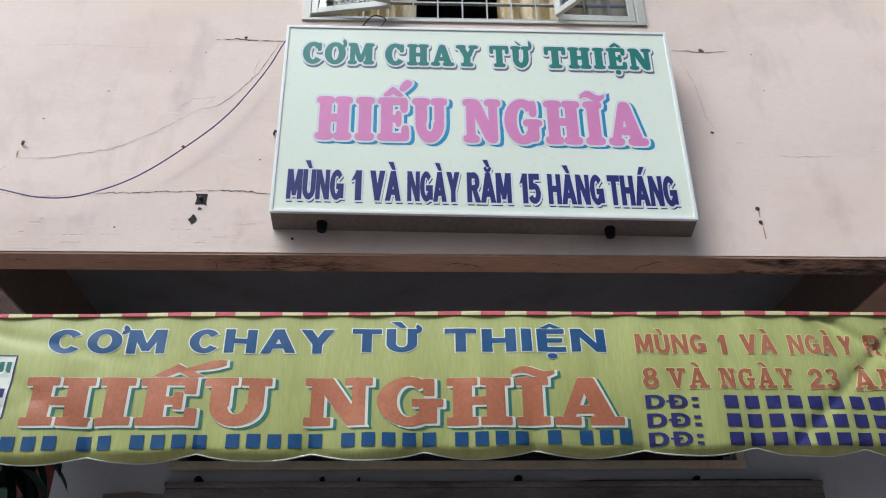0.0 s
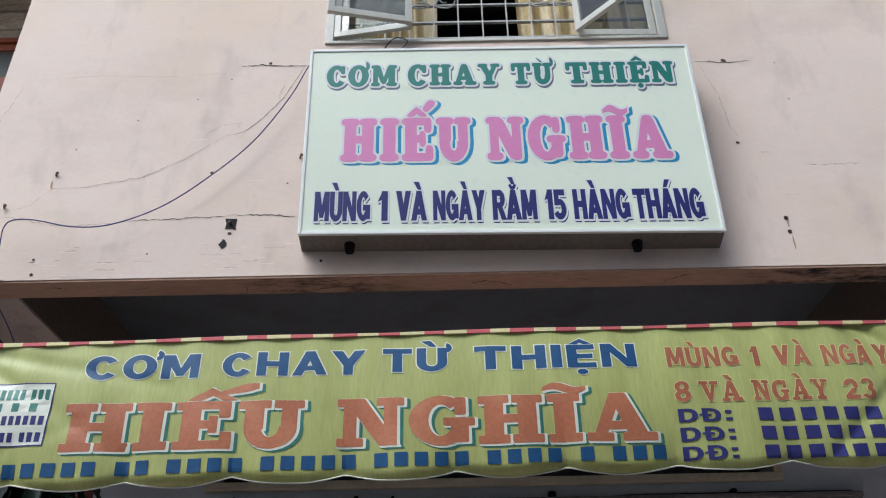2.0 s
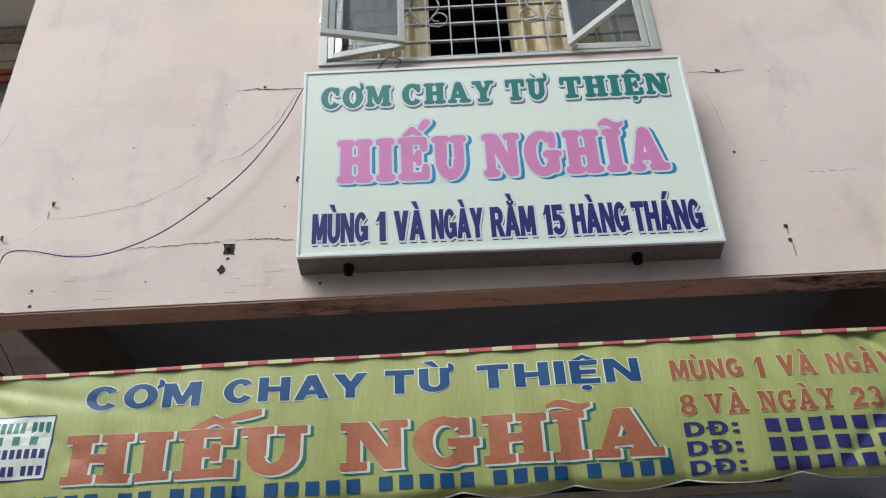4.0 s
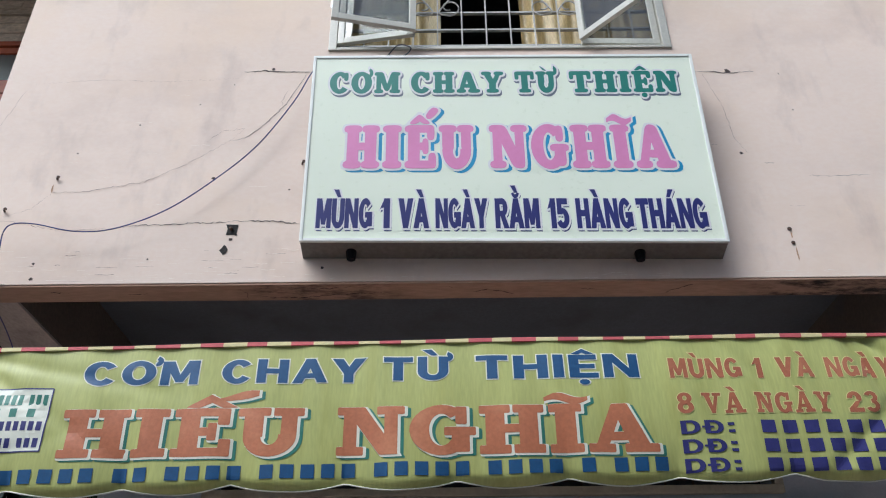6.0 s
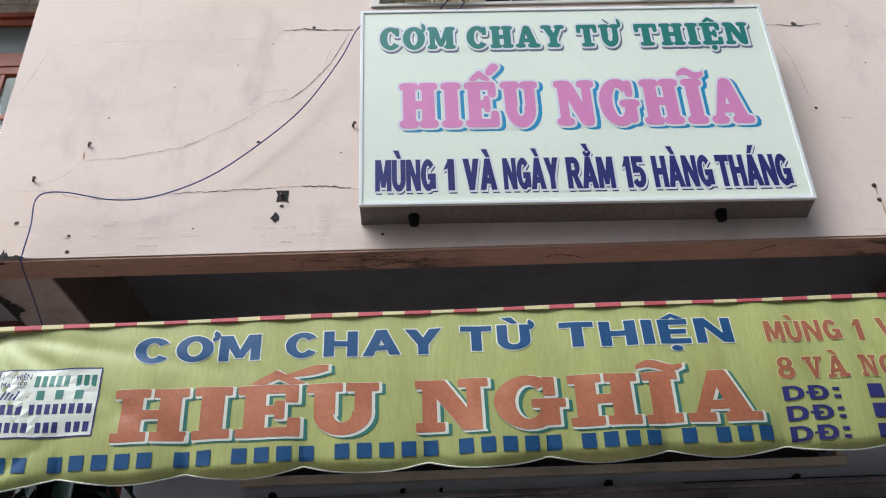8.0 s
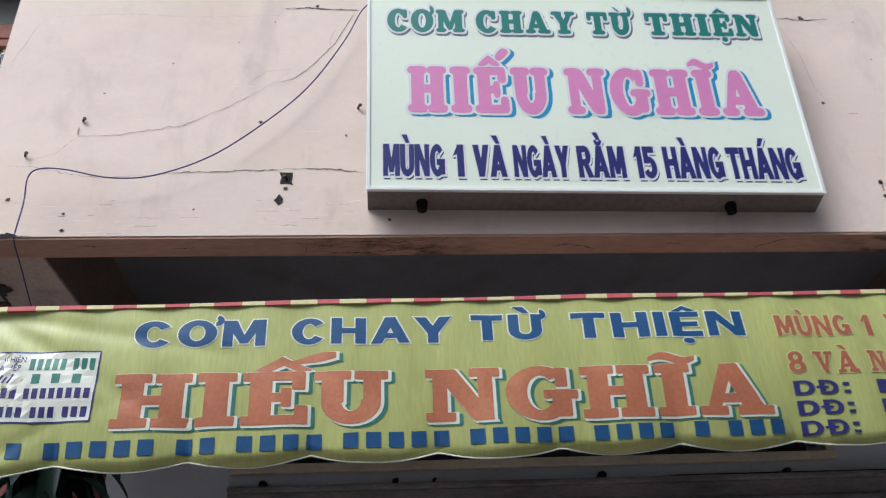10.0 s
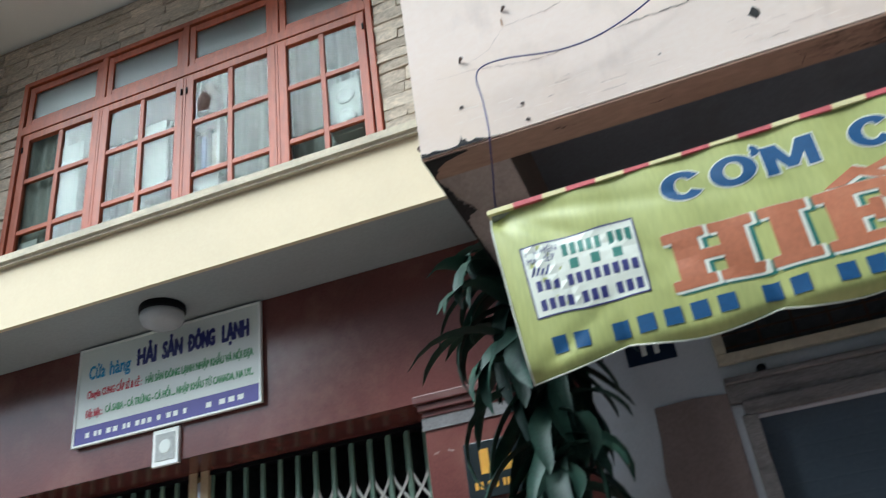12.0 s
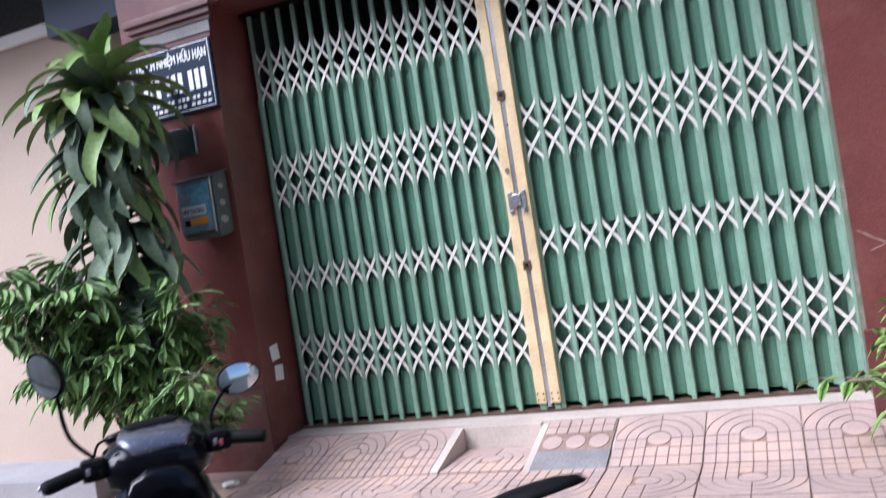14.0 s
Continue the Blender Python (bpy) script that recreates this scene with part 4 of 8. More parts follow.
# street tree on the far pavement, seen in the window panes and the scooter mirrors
def street_tree(at, height, spread, seed):
    rr = random.Random(seed)
    th = thing("street_tree", at, "leafy green street tree on the far side of the road", "tree", "street trees")
    wood = bmesh.new()
    tube(wood, [(0, 0, 0), (0.05, 0.03, height * 0.25), (-0.04, 0.05, height * 0.5), (0.03, 0, height * 0.72)], [0.17, 0.14, 0.11, 0.07], 10)
    tips = []
    for k in range(14):
        a, z = k * 2.4 + rr.uniform(-.3, .3), height * rr.uniform(0.34, 0.66)
        end = Vector((spread * rr.uniform(0.5, 0.9) * math.cos(a), spread * rr.uniform(0.5, 0.9) * math.sin(a), z + height * rr.uniform(0.12, 0.3)))
        mid = Vector((0, 0, z)).lerp(end, 0.5) + Vector((0, 0, 0.2))
        tube(wood, [(0, 0, z), mid, end], [0.06, 0.04, 0.015], 6)
        tips += [mid.lerp(end, t) for t in (0.2, 0.6, 1.0)]
    part("trunk", wood, M_BARK, th, smooth=True)
    vs, fs = [], []
    for p in tips:
        for k in range(110):
            c = p + Vector((rr.gauss(0, .32), rr.gauss(0, .32), rr.gauss(0, .26)))
            d = Vector((rr.uniform(-1, 1), rr.uniform(-1, 1), rr.uniform(-.7, .4))).normalized() * rr.uniform(.06, .1)
            w = d.cross(Vector((rr.uniform(-1, 1), rr.uniform(-1, 1), 1))).normalized() * 0.03
            n = len(vs)
            vs += [c, c + d * .5 + w, c + d, c + d * .5 - w]
            fs.append((n, n + 1, n + 2, n + 3))
    me = bpy.data.meshes.new("crown")
    me.from_pydata([tuple(v) for v in vs], [], fs)
    me.materials.append(M_SHRUB)
    crown = new("crown", me)
    crown.parent = th
    crown["kind"] = "stuff"


street_tree((-1.5, -6.8, STREET_Z), 5.6, 1.9, 51)
street_tree((-7.5, -6.6, STREET_Z), 5.2, 1.7, 52)

# rough split-stone blocks round the window, laid in courses
rng = random.Random(31)
block_me = []
for i in range(5):
    q = bmesh.new()
    box(q, 0, 1, -1, 0, 0, 1)
    for v in q.verts:
        if v.co.y < -0.5:
            v.co += Vector((rng.uniform(-.04, .04), rng.uniform(-.35, .25), rng.uniform(-.10, .10)))
    bmesh.ops.subdivide_edges(q, edges=[e for e in q.edges if all(v.co.y < -0.5 for v in e.verts)], cuts=1, use_grid_fill=True)
    for v in q.verts:
        if v.co.y < -0.4:
            v.co.y += rng.uniform(-.3, .2)
    me = bpy.data.meshes.new("stone_block")
    q.to_mesh(me)
    q.free()
    me.materials.append(M_STONE)
    block_me.append(me)
for x0, x1, z0, z1 in ((-7.6, HW[0] - 0.004, 4.72, HW[3]), (HW[1] + 0.004, PX0 - 0.03, 4.72, HW[3]), (-7.6, PX0 - 0.03, HW[3] + 0.006, 7.74)):
    z = z0
    while z < z1 - 0.05:
        h = min(rng.uniform(.095, .13), z1 - z)
        x = x0
        while x < x1 - 0.03:
            w = rng.uniform(.18, .38)
            if x1 - x - w < 0.1:
                w = x1 - x
            o = new("stone_block", rng.choice(block_me))
            o.parent = wall_stone
            o.location = (x + .004, UY + 0.0195, z + .004)
            o.scale = (w - .009, rng.uniform(.018, .034), h - .009)
            x += w
        z += h

# ---- wall damage on the pink wall ----
def crack(points, width, seed, material=M_CRACK):
    """A thin jagged crack over the wall face, along rough points (x, z)."""
    rng = random.Random(seed)
    line = []
    for (xa, za), (xb, zb) in zip(points, points[1:]):
        n = max(2, int(math.hypot(xb - xa, zb - za) / 0.014))
        for k in range(n):
            t = k / n
            line.append((xa + (xb - xa) * t + rng.uniform(-.004, .004), za + (zb - za) * t + rng.uniform(-.005, .005)))
    line.append(points[-1])
    b = bmesh.new()
    prev = None
    for i, (x, z) in enumerate(line):
        w = 0.52 * width * rng.uniform(0.2, 1.5) * (0.35 + 0.65 * math.sin(math.pi * min(1, max(0, i / (len(line) - 1))) ** 0.8))
        dx, dz = (line[min(i + 1, len(line) - 1)][0] - line[max(i - 1, 0)][0], line[min(i + 1, len(line) - 1)][1] - line[max(i - 1, 0)][1])
        n = math.hypot(dx, dz) or 1
        pair = (b.verts.new((x - dz / n * w, WY - 0.002, z + dx / n * w)), b.verts.new((x + dz / n * w, WY - 0.002, z - dx / n * w)))
        if prev:
            b.faces.new((prev[0], prev[1], pair[1], pair[0]))
        prev = pair
    return part("crack", face_front(b), material, wall_pink)


M_HAIR = surface("hairline_crack", (0.34, 0.24, 0.20), 0.95, 0.2, 10, 60, 0)
crack([(-1.17, 4.951), (-1.06, 4.962), (-0.99, 4.955), (-0.78, 4.945)], 0.007, 1)
crack([(-0.80, 4.93), (-0.9, 4.70), (-1.0, 4.56), (-1.10, 4.456), (-1.20, 4.428)], 0.0042, 2)
crack([(-1.20, 4.428), (-1.40, 4.277), (-1.62, 4.152), (-1.93, 4.09), (-2.11, 4.083), (-2.2, 3.98), (-2.33, 3.93)], 0.0026, 3, M_HAIR)
crack([(-0.74, 3.868), (-0.92, 3.89), (-1.08, 3.889)], 0.006, 4)
crack([(-1.08, 3.889), (-1.35, 3.876), (-1.59, 3.868), (-1.72, 3.852)], 0.004, 5)
crack([(-1.72, 3.852), (-2.0, 3.84), (-2.3, 3.90), (-2.45, 3.91)], 0.0025, 6, M_HAIR)
crack([(1.50, 4.924), (1.62, 4.922), (1.69, 4.91), (1.86, 4.922)], 0.0045, 7)
crack([(1.55, 4.90), (1.62, 4.66), (1.645, 4.41), (1.70, 4.31)], 0.0022, 8, M_HAIR)
crack([(2.0, 4.153), (2.15, 4.148), (2.33, 4.157)], 0.0026, 9)
crack([(-2.4, 4.87), (-2.0, 4.90), (-1.6, 4.88), (-1.2, 4.90)], 0.0010, 10, M_HAIR)
crack([(-2.52, 4.55), (-2.47, 4.7), (-2.44, 4.82)], 0.002, 11, M_HAIR)
crack([(-1.32, 4.43), (-1.24, 4.50), (-1.12, 4.52), (-1.18, 4.44)], 0.002, 12, M_HAIR)
crack([(-0.9, 4.80), (-0.93, 4.72), (-0.91, 4.66)], 0.0016, 13, M_HAIR)


M_SOCKET = surface("sooty_hole", (0.022, 0.020, 0.018), 0.95, 0.4, 12, 90, 0.2)


def blotch(x, z, rx, rz, seed, material, y=None, n=16):
    """A ragged flat patch of broken plaster or dirt on the wall face."""
    rng = random.Random(seed)
    b = bmesh.new()
    vs = []
    for k in range(n):
        t = 2 * math.pi * k / n
        q = rng.uniform(0.62, 1.15)
        vs.append(b.verts.new((x + rx * q * math.cos(t), (WY if y is None else y) - 0.0025, z + rz * q * math.sin(t))))
    b.faces.new(vs)
    return part("plaster_hole", face_front(b), material, wall_pink)


def socket(x, z, rx, rz, depth, seed):
    """A broken hole: a ragged raised rim of plaster round a dark plug."""
    blotch(x, z, rx, rz, seed, M_CRACK)
    b = lathe(bmesh.new(), [(rx * 0.9, 0), (rx * 0.55, 0.006), (rx * 0.3, 0.004)], (x, WY - 0.003, z), 10, Matrix.Rotation(radians(90), 4, "X"))
    part("plug", b, M_RUST, wall_pink)


b = prism(bmesh.new(), [(-1.142, 3.868), (-1.078, 3.866), (-1.082, 3.812), (-1.074, 3.796), (-1.098, 3.806), (-1.136, 3.804), (-1.131, 3.840)], "y", WY - 0.003, WY - 0.0005)
part("plaster_hole", b, M_SOCKET, wall_pink, "square broken-out socket")
b = tube(bmesh.new(), [(-1.118, WY - 0.003, 3.848), (-1.108, WY - 0.012, 3.836), (-1.112, WY - 0.010, 3.822)], [0.007, 0.009, 0.004], 6)
part("plug", b, M_RUST, wall_pink)
b = prism(bmesh.new(), [(-1.137, 3.742), (-1.128, 3.736), (-1.116, 3.716), (-1.118, 3.700), (-1.138, 3.682), (-1.150, 3.700), (-1.160, 3.708), (-1.148, 3.722)], "y", WY - 0.003, WY - 0.0005)
part("plaster_hole", b, M_SOCKET, wall_pink)
blotch(-1.11, 3.775, 0.011, 0.011, 23, M_CRACK)
socket(1.812, 3.807, 0.013, 0.012, 0.02, 24)
socket(1.812, 3.722, 0.012, 0.012, 0.02, 25)
for i, (x, z, r) in enumerate(((-2.09, 3.55, .012), (-1.0, 4.972, .012), (1.70, 4.925, .02), (-0.62, 3.60, .01), (-2.36, 3.72, .012), (-2.10, 3.64, .010), (-1.72, 4.55, .006), (-1.40, 4.70, .005), (-1.52, 3.66, .006), (2.0, 4.9, .006), (1.66, 4.31, .012), (-2.03, 4.35, .006), (-1.25, 4.17, .012), (2.02, 4.62, .005), (-1.22, 4.85, .005), (-0.83, 4.09, .006))):
    blotch(x, z, r, r * 0.8, 40 + i, M_CRACK)
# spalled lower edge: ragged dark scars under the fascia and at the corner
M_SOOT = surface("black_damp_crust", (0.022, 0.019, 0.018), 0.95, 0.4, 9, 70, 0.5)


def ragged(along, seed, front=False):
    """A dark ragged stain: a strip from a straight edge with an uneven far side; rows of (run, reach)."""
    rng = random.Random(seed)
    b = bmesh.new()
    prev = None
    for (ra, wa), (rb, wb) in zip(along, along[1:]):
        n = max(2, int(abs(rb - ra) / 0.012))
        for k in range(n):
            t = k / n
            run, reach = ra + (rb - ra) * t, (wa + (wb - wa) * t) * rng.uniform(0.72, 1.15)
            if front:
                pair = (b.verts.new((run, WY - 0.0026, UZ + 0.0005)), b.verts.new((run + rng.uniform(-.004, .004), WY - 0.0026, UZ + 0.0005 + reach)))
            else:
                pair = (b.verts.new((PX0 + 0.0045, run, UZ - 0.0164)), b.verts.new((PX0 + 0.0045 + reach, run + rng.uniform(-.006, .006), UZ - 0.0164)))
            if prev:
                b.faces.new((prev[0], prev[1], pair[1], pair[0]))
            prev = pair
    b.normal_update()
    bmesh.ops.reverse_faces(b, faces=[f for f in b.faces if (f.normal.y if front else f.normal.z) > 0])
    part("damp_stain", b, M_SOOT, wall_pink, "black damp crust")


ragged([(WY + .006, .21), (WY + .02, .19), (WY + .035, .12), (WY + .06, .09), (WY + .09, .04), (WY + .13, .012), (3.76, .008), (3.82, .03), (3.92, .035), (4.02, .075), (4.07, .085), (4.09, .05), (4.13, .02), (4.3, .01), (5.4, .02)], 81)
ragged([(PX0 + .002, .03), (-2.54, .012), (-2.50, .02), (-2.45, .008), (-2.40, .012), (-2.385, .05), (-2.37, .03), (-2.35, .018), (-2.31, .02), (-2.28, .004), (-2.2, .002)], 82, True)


def under_crack(points, width, seed):
    """A jagged crack across the underside, along rough points (x, y)."""
    rng = random.Random(seed)
    b = bmesh.new()
    line = []
    for (xa, ya), (xb, yb) in zip(points, points[1:]):
        n = max(2, int(math.hypot(xb - xa, yb - ya) / 0.016))
        line += [(xa + (xb - xa) * k / n + rng.uniform(-.006, .006), ya + (yb - ya) * k / n + rng.uniform(-.006, .006)) for k in range(n)]
    prev = None
    for i, (x, y) in enumerate(line):
        w = width * rng.uniform(0.2, 1.2) * math.sin(math.pi * (i + 0.5) / len(line)) ** 0.5
        pair = (b.verts.new((x, y - w, UZ - 0.0160)), b.verts.new((x + 0.002, y + w, UZ - 0.0160)))
        if prev:
            b.faces.new((prev[0], prev[1], pair[1], pair[0]))
        prev = pair
    b.normal_update()
    bmesh.ops.reverse_faces(b, faces=[f for f in b.faces if f.normal.z > 0])
    part("crack", b, M_CRACK, wall_pink)


for i, (pts, w) in enumerate((([(-1.02, 3.72), (-1.0, 3.66), (-1.06, 3.60)], .004), ([(-0.95, 3.70), (-0.75, 3.71), (-0.55, 3.68), (-0.3, 3.66)], .005), ([(-0.82, 3.60), (-0.6, 3.615), (-0.45, 3.60)], .003),
                              ([(0.02, 3.60), (0.06, 3.63)], .003), ([(0.15, 3.66), (0.22, 3.64), (0.30, 3.66), (0.38, 3.70)], .0055), ([(1.14, 3.69), (1.20, 3.64), (1.28, 3.60)], .005), ([(-2.0, 3.63), (-1.9, 3.64)], .004), ([(-1.62, 3.66), (-1.5, 3.65)], .003), ([(0.7, 3.64), (0.8, 3.65)], .003))):
    under_crack(pts, w, 140 + i)


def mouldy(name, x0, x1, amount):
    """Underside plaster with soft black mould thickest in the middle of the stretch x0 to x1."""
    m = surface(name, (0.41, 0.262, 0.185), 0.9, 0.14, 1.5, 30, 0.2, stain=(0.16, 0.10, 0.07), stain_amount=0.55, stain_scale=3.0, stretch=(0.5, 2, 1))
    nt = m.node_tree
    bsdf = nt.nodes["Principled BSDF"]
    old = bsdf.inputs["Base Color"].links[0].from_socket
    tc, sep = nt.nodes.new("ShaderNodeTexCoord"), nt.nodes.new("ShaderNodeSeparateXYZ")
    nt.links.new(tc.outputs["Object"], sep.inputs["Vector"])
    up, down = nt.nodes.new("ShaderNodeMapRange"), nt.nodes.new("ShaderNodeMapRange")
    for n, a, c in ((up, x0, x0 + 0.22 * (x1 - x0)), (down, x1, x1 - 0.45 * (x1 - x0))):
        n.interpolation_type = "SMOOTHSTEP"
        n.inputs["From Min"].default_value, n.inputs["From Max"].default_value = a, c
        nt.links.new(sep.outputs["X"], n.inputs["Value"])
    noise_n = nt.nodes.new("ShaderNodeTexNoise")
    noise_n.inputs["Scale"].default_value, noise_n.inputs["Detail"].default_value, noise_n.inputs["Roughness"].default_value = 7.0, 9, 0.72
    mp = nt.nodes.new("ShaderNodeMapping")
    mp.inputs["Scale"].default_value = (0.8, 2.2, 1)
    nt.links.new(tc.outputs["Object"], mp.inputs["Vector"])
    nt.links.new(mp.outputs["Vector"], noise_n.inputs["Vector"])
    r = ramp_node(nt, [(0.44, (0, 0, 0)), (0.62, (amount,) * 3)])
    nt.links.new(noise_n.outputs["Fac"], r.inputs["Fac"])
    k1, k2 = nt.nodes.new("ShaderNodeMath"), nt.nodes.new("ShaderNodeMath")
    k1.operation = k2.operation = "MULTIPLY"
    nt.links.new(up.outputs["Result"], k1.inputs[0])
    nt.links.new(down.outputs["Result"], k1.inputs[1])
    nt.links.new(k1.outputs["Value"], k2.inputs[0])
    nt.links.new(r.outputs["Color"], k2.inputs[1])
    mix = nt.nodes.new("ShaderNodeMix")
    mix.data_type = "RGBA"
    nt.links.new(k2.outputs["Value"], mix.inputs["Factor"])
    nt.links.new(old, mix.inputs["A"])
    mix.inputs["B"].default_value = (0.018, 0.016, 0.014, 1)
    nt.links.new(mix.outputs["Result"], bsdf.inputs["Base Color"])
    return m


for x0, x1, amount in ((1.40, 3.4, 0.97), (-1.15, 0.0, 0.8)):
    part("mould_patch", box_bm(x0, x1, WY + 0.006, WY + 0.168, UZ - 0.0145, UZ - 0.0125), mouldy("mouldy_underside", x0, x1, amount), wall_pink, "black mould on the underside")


def scuffs(x0, x1, z0, z1, count, seed, material):
    """Short shallow trowel marks and flakes along the wall."""
    rng = random.Random(seed)
    b = bmesh.new()
    for k in range(count):
        x, z, ln, h = rng.uniform(x0, x1), rng.uniform(z0, z1), rng.uniform(.02, .11), rng.uniform(.0006, .0022)
        n = 8
        top = [(x + ln * j / n, z + h * rng.uniform(.1, 1.4) + .0015 * math.sin(j + k)) for j in range(n + 1)]
        low = [(x + ln * j / n, z - h * rng.uniform(.0, .8) + .0015 * math.sin(j + k)) for j in range(n + 1)]
        b.faces.new([b.verts.new((p, WY - 0.0016, q)) for p, q in top + low[::-1]])
    part("plaster_scuff", face_front(b), material, wall_pink)["kind"] = "stuff"


M_FLAKE = surface("fresh_plaster_flake", (0.86, 0.76, 0.67), 0.9, 0.06, 8, 60, 0)
M_DRIP = surface("rust_drip", (0.50, 0.30, 0.18), 0.9, 0.2, 20, 60, 0)
scuffs(-2.45, -0.8, 3.53, 3.72, 60, 171, M_FLAKE)
scuffs(-2.3, -0.8, 3.53, 3.72, 16, 172, M_HAIR)
scuffs(-0.8, 2.6, 3.525, 3.56, 40, 175, M_FLAKE)
scuffs(-2.2, -0.8, 3.9, 4.9, 10, 173, M_FLAKE)
scuffs(1.5, 2.8, 3.6, 5.0, 5, 174, M_HAIR)
for x, z, h in ((1.82, 3.655, .05), (-2.115, 4.11, .03), (1.815, 3.77, .02)):
    blotch(x, z, 0.0045, h, int(900 + 100 * z), M_DRIP)

# nails and stubs in the wall
for x, z, ln in ((-2.105, 4.172, 0.014), (-2.335, 3.962, 0.018), (-0.775, 4.26, 0.02)):
    nail = thing("wall_nail", (x, WY, z), "rusty nail stub in the pink wall", "nail", "nails in the wall")
    b = tube(bmesh.new(), [(0, 0.01, 0), (0.004, -ln * 0.6, 0.004), (0.012, -ln, 0.006)], [0.006, 0.0055, 0.005], 8)
    part("shank", b, M_RUST, nail)
    b = tube(bmesh.new(), [(0.012, -ln, 0.006), (0.013, -ln - 0.005, 0.006)], 0.009, 8)
    part("head", b, M_RUST, nail)

# blue cable looping over the wall and under the beam
def smooth_line(pts, n=10):
    """Points along a soft curve through the given ones."""
    P = [Vector(p) for p in pts]
    out = []
    for i in range(len(P) - 1):
        a, b, c, d = P[max(i - 1, 0)], P[i], P[i + 1], P[min(i + 2, len(P) - 1)]
        for k in range(n):
            t = k / n
            out.append(0.5 * ((2 * b) + (c - a) * t + (2 * a - 5 * b + 4 * c - d) * t * t + (3 * b - a - 3 * c + d) * t ** 3))
    out.append(P[-1])
    return out


cable = thing("cable", (-2.3, 3.55, 3.53), "thin blue cable hanging across the pink wall", "cable")
pts = [(-0.72, 3.50, 4.93), (-0.774, 3.545, 4.904), (-0.862, 3.5665, 4.71), (-1.031, 3.5665, 4.404), (-1.227, 3.5665, 4.178), (-1.474, 3.5665, 3.965), (-1.725, 3.5665, 3.851), (-1.931, 3.5665, 3.835), (-2.151, 3.5665, 3.883), (-2.265, 3.5665, 3.885), (-2.305, 3.5665, 3.835), (-2.295, 3.5665, 3.7), (-2.288, 3.545, 3.535), (-2.30, 3.58, 3.498), (-2.357, 3.811, 3.495), (-2.43, 4.10, 3.49), (-2.44, 4.3, 3.40)]
part("wire", tube(bmesh.new(), [p - Vector((-2.3, 3.55, 3.53)) for p in smooth_line(pts, 8)], 0.0034, 6), M_WIRE, cable, smooth=True)

# ---- bifold window with grille above the sign ----
win = tagged(new("window_1"), "open aluminium folding window with a scrolled security grille", "window", kind="structure")
X0, X1, Z0, Z1 = WIN
b = bmesh.new()
for x0, x1, z0, z1 in ((X0, X0 + 0.05, Z0, Z1), (X1 - 0.05, X1, Z0, Z1), (X0 + 0.05, X1 - 0.05, Z0, Z0 + 0.022), (X0 + 0.05, X1 - 0.05, Z1 - 0.045, Z1)):
    box(b, x0, x1, WY - 0.012, WY + 0.07, z0, z1, bevel=0.004)
part("window_frame", b, M_ALU, win)


def leaf(a, c, label):
    """One window leaf between two plan points, with its glass and stays."""
    a, c = Vector((*a, 0)), Vector((*c, 0))
    d = (c - a).normalized()
    w = (c - a).length
    n = Vector((-d.y, d.x, 0))
    m = Matrix(((d.x, n.x, 0, a.x), (d.y, n.y, 0, a.y), (0, 0, 1, Z0 + 0.05), (0, 0, 0, 1)))
    h = Z1 - Z0 - 0.1
    q = bmesh.new()
    for x0, x1, z0, z1 in ((0, .04, 0, h), (w - .04, w, 0, h), (.04, w - .04, 0, .045), (.04, w - .04, h - .045, h)):
        box(q, x0, x1, -.014, .014, z0, z1, bevel=0.003)
    q.transform(m)
    sash = part("sash", q, M_ALU, win, label)
    q = box_bm(.04, w - .04, -.003, .003, .045, h - .045)
    q.transform(m)
    g = part("pane", q, M_GLASS_DARK, sash)
    g.visible_shadow = False
    q = bmesh.new()
    for z in (.1, h - .1):
        tube(q, [m @ Vector((w, -.012, z)), m @ Vector((w, -.012, z + .05))], 0.008, 6)
    part("hinge", q, M_CHROME, sash)


leaf((X0 + 0.055, WY + 0.0), (-0.158, WY - 0.075), "aluminium window leaf swung outward")
leaf((-0.152, WY - 0.11), (-0.645, WY - 0.215), "aluminium window leaf folded back")
leaf((X1 - 0.055, WY + 0.025), (0.862, WY + 0.015), "aluminium window leaf almost closed")
leaf((0.85, WY - 0.02), (1.16, WY - 0.36), "aluminium window leaf swung far outward")
# grille: flat rails, square uprights and scrolls
b = bmesh.new()
GY = WY + 0.12
for z in (5.27, 5.41, 5.565, 5.72, 6.0, 6.2, 6.4):
    box(b, X0 + 0.05, X1 - 0.05, GY - 0.003, GY + 0.018, z, z + 0.012)
part("grille_rail", b, M_STEEL, win)
b = bmesh.new()
for i in range(12):
    x = -0.49 + i * 0.155
    box(b, x, x + 0.009, GY - 0.013, GY - 0.0035, Z0 + 0.045, Z1 - 0.045)
part("grille_bar", b, M_GRILLE, win)


def scroll(cx, cz, side, flip):
    pts = []
    for k in range(26):
        t = k / 25
        a = -math.pi / 2 + t * 2.1 * math.pi
        r = 0.075 * (1 - 0.72 * t)
        pts.append((cx + side * r * math.cos(a), GY - 0.017, cz + flip * r * math.sin(a)))
    return pts


b = bmesh.new()
for cx in (-0.03, 0.74):
    for s in (-1, 1):
        tube(b, scroll(cx + s * 0.085, 5.60, s, 1), 0.0055, 5)
        tube(b, scroll(cx + s * 0.085, 5.83, s, -1), 0.0055, 5)
        tube(b, smooth_line([(cx + s * 0.085, GY - 0.017, 5.525), (cx + s * 0.02, GY - 0.017, 5.56), (cx + s * 0.10, GY - 0.017, 5.72), (cx + s * 0.02, GY - 0.017, 5.88)], 6), 0.0055, 5)
part("grille_scroll", b, M_GRILLE, win)
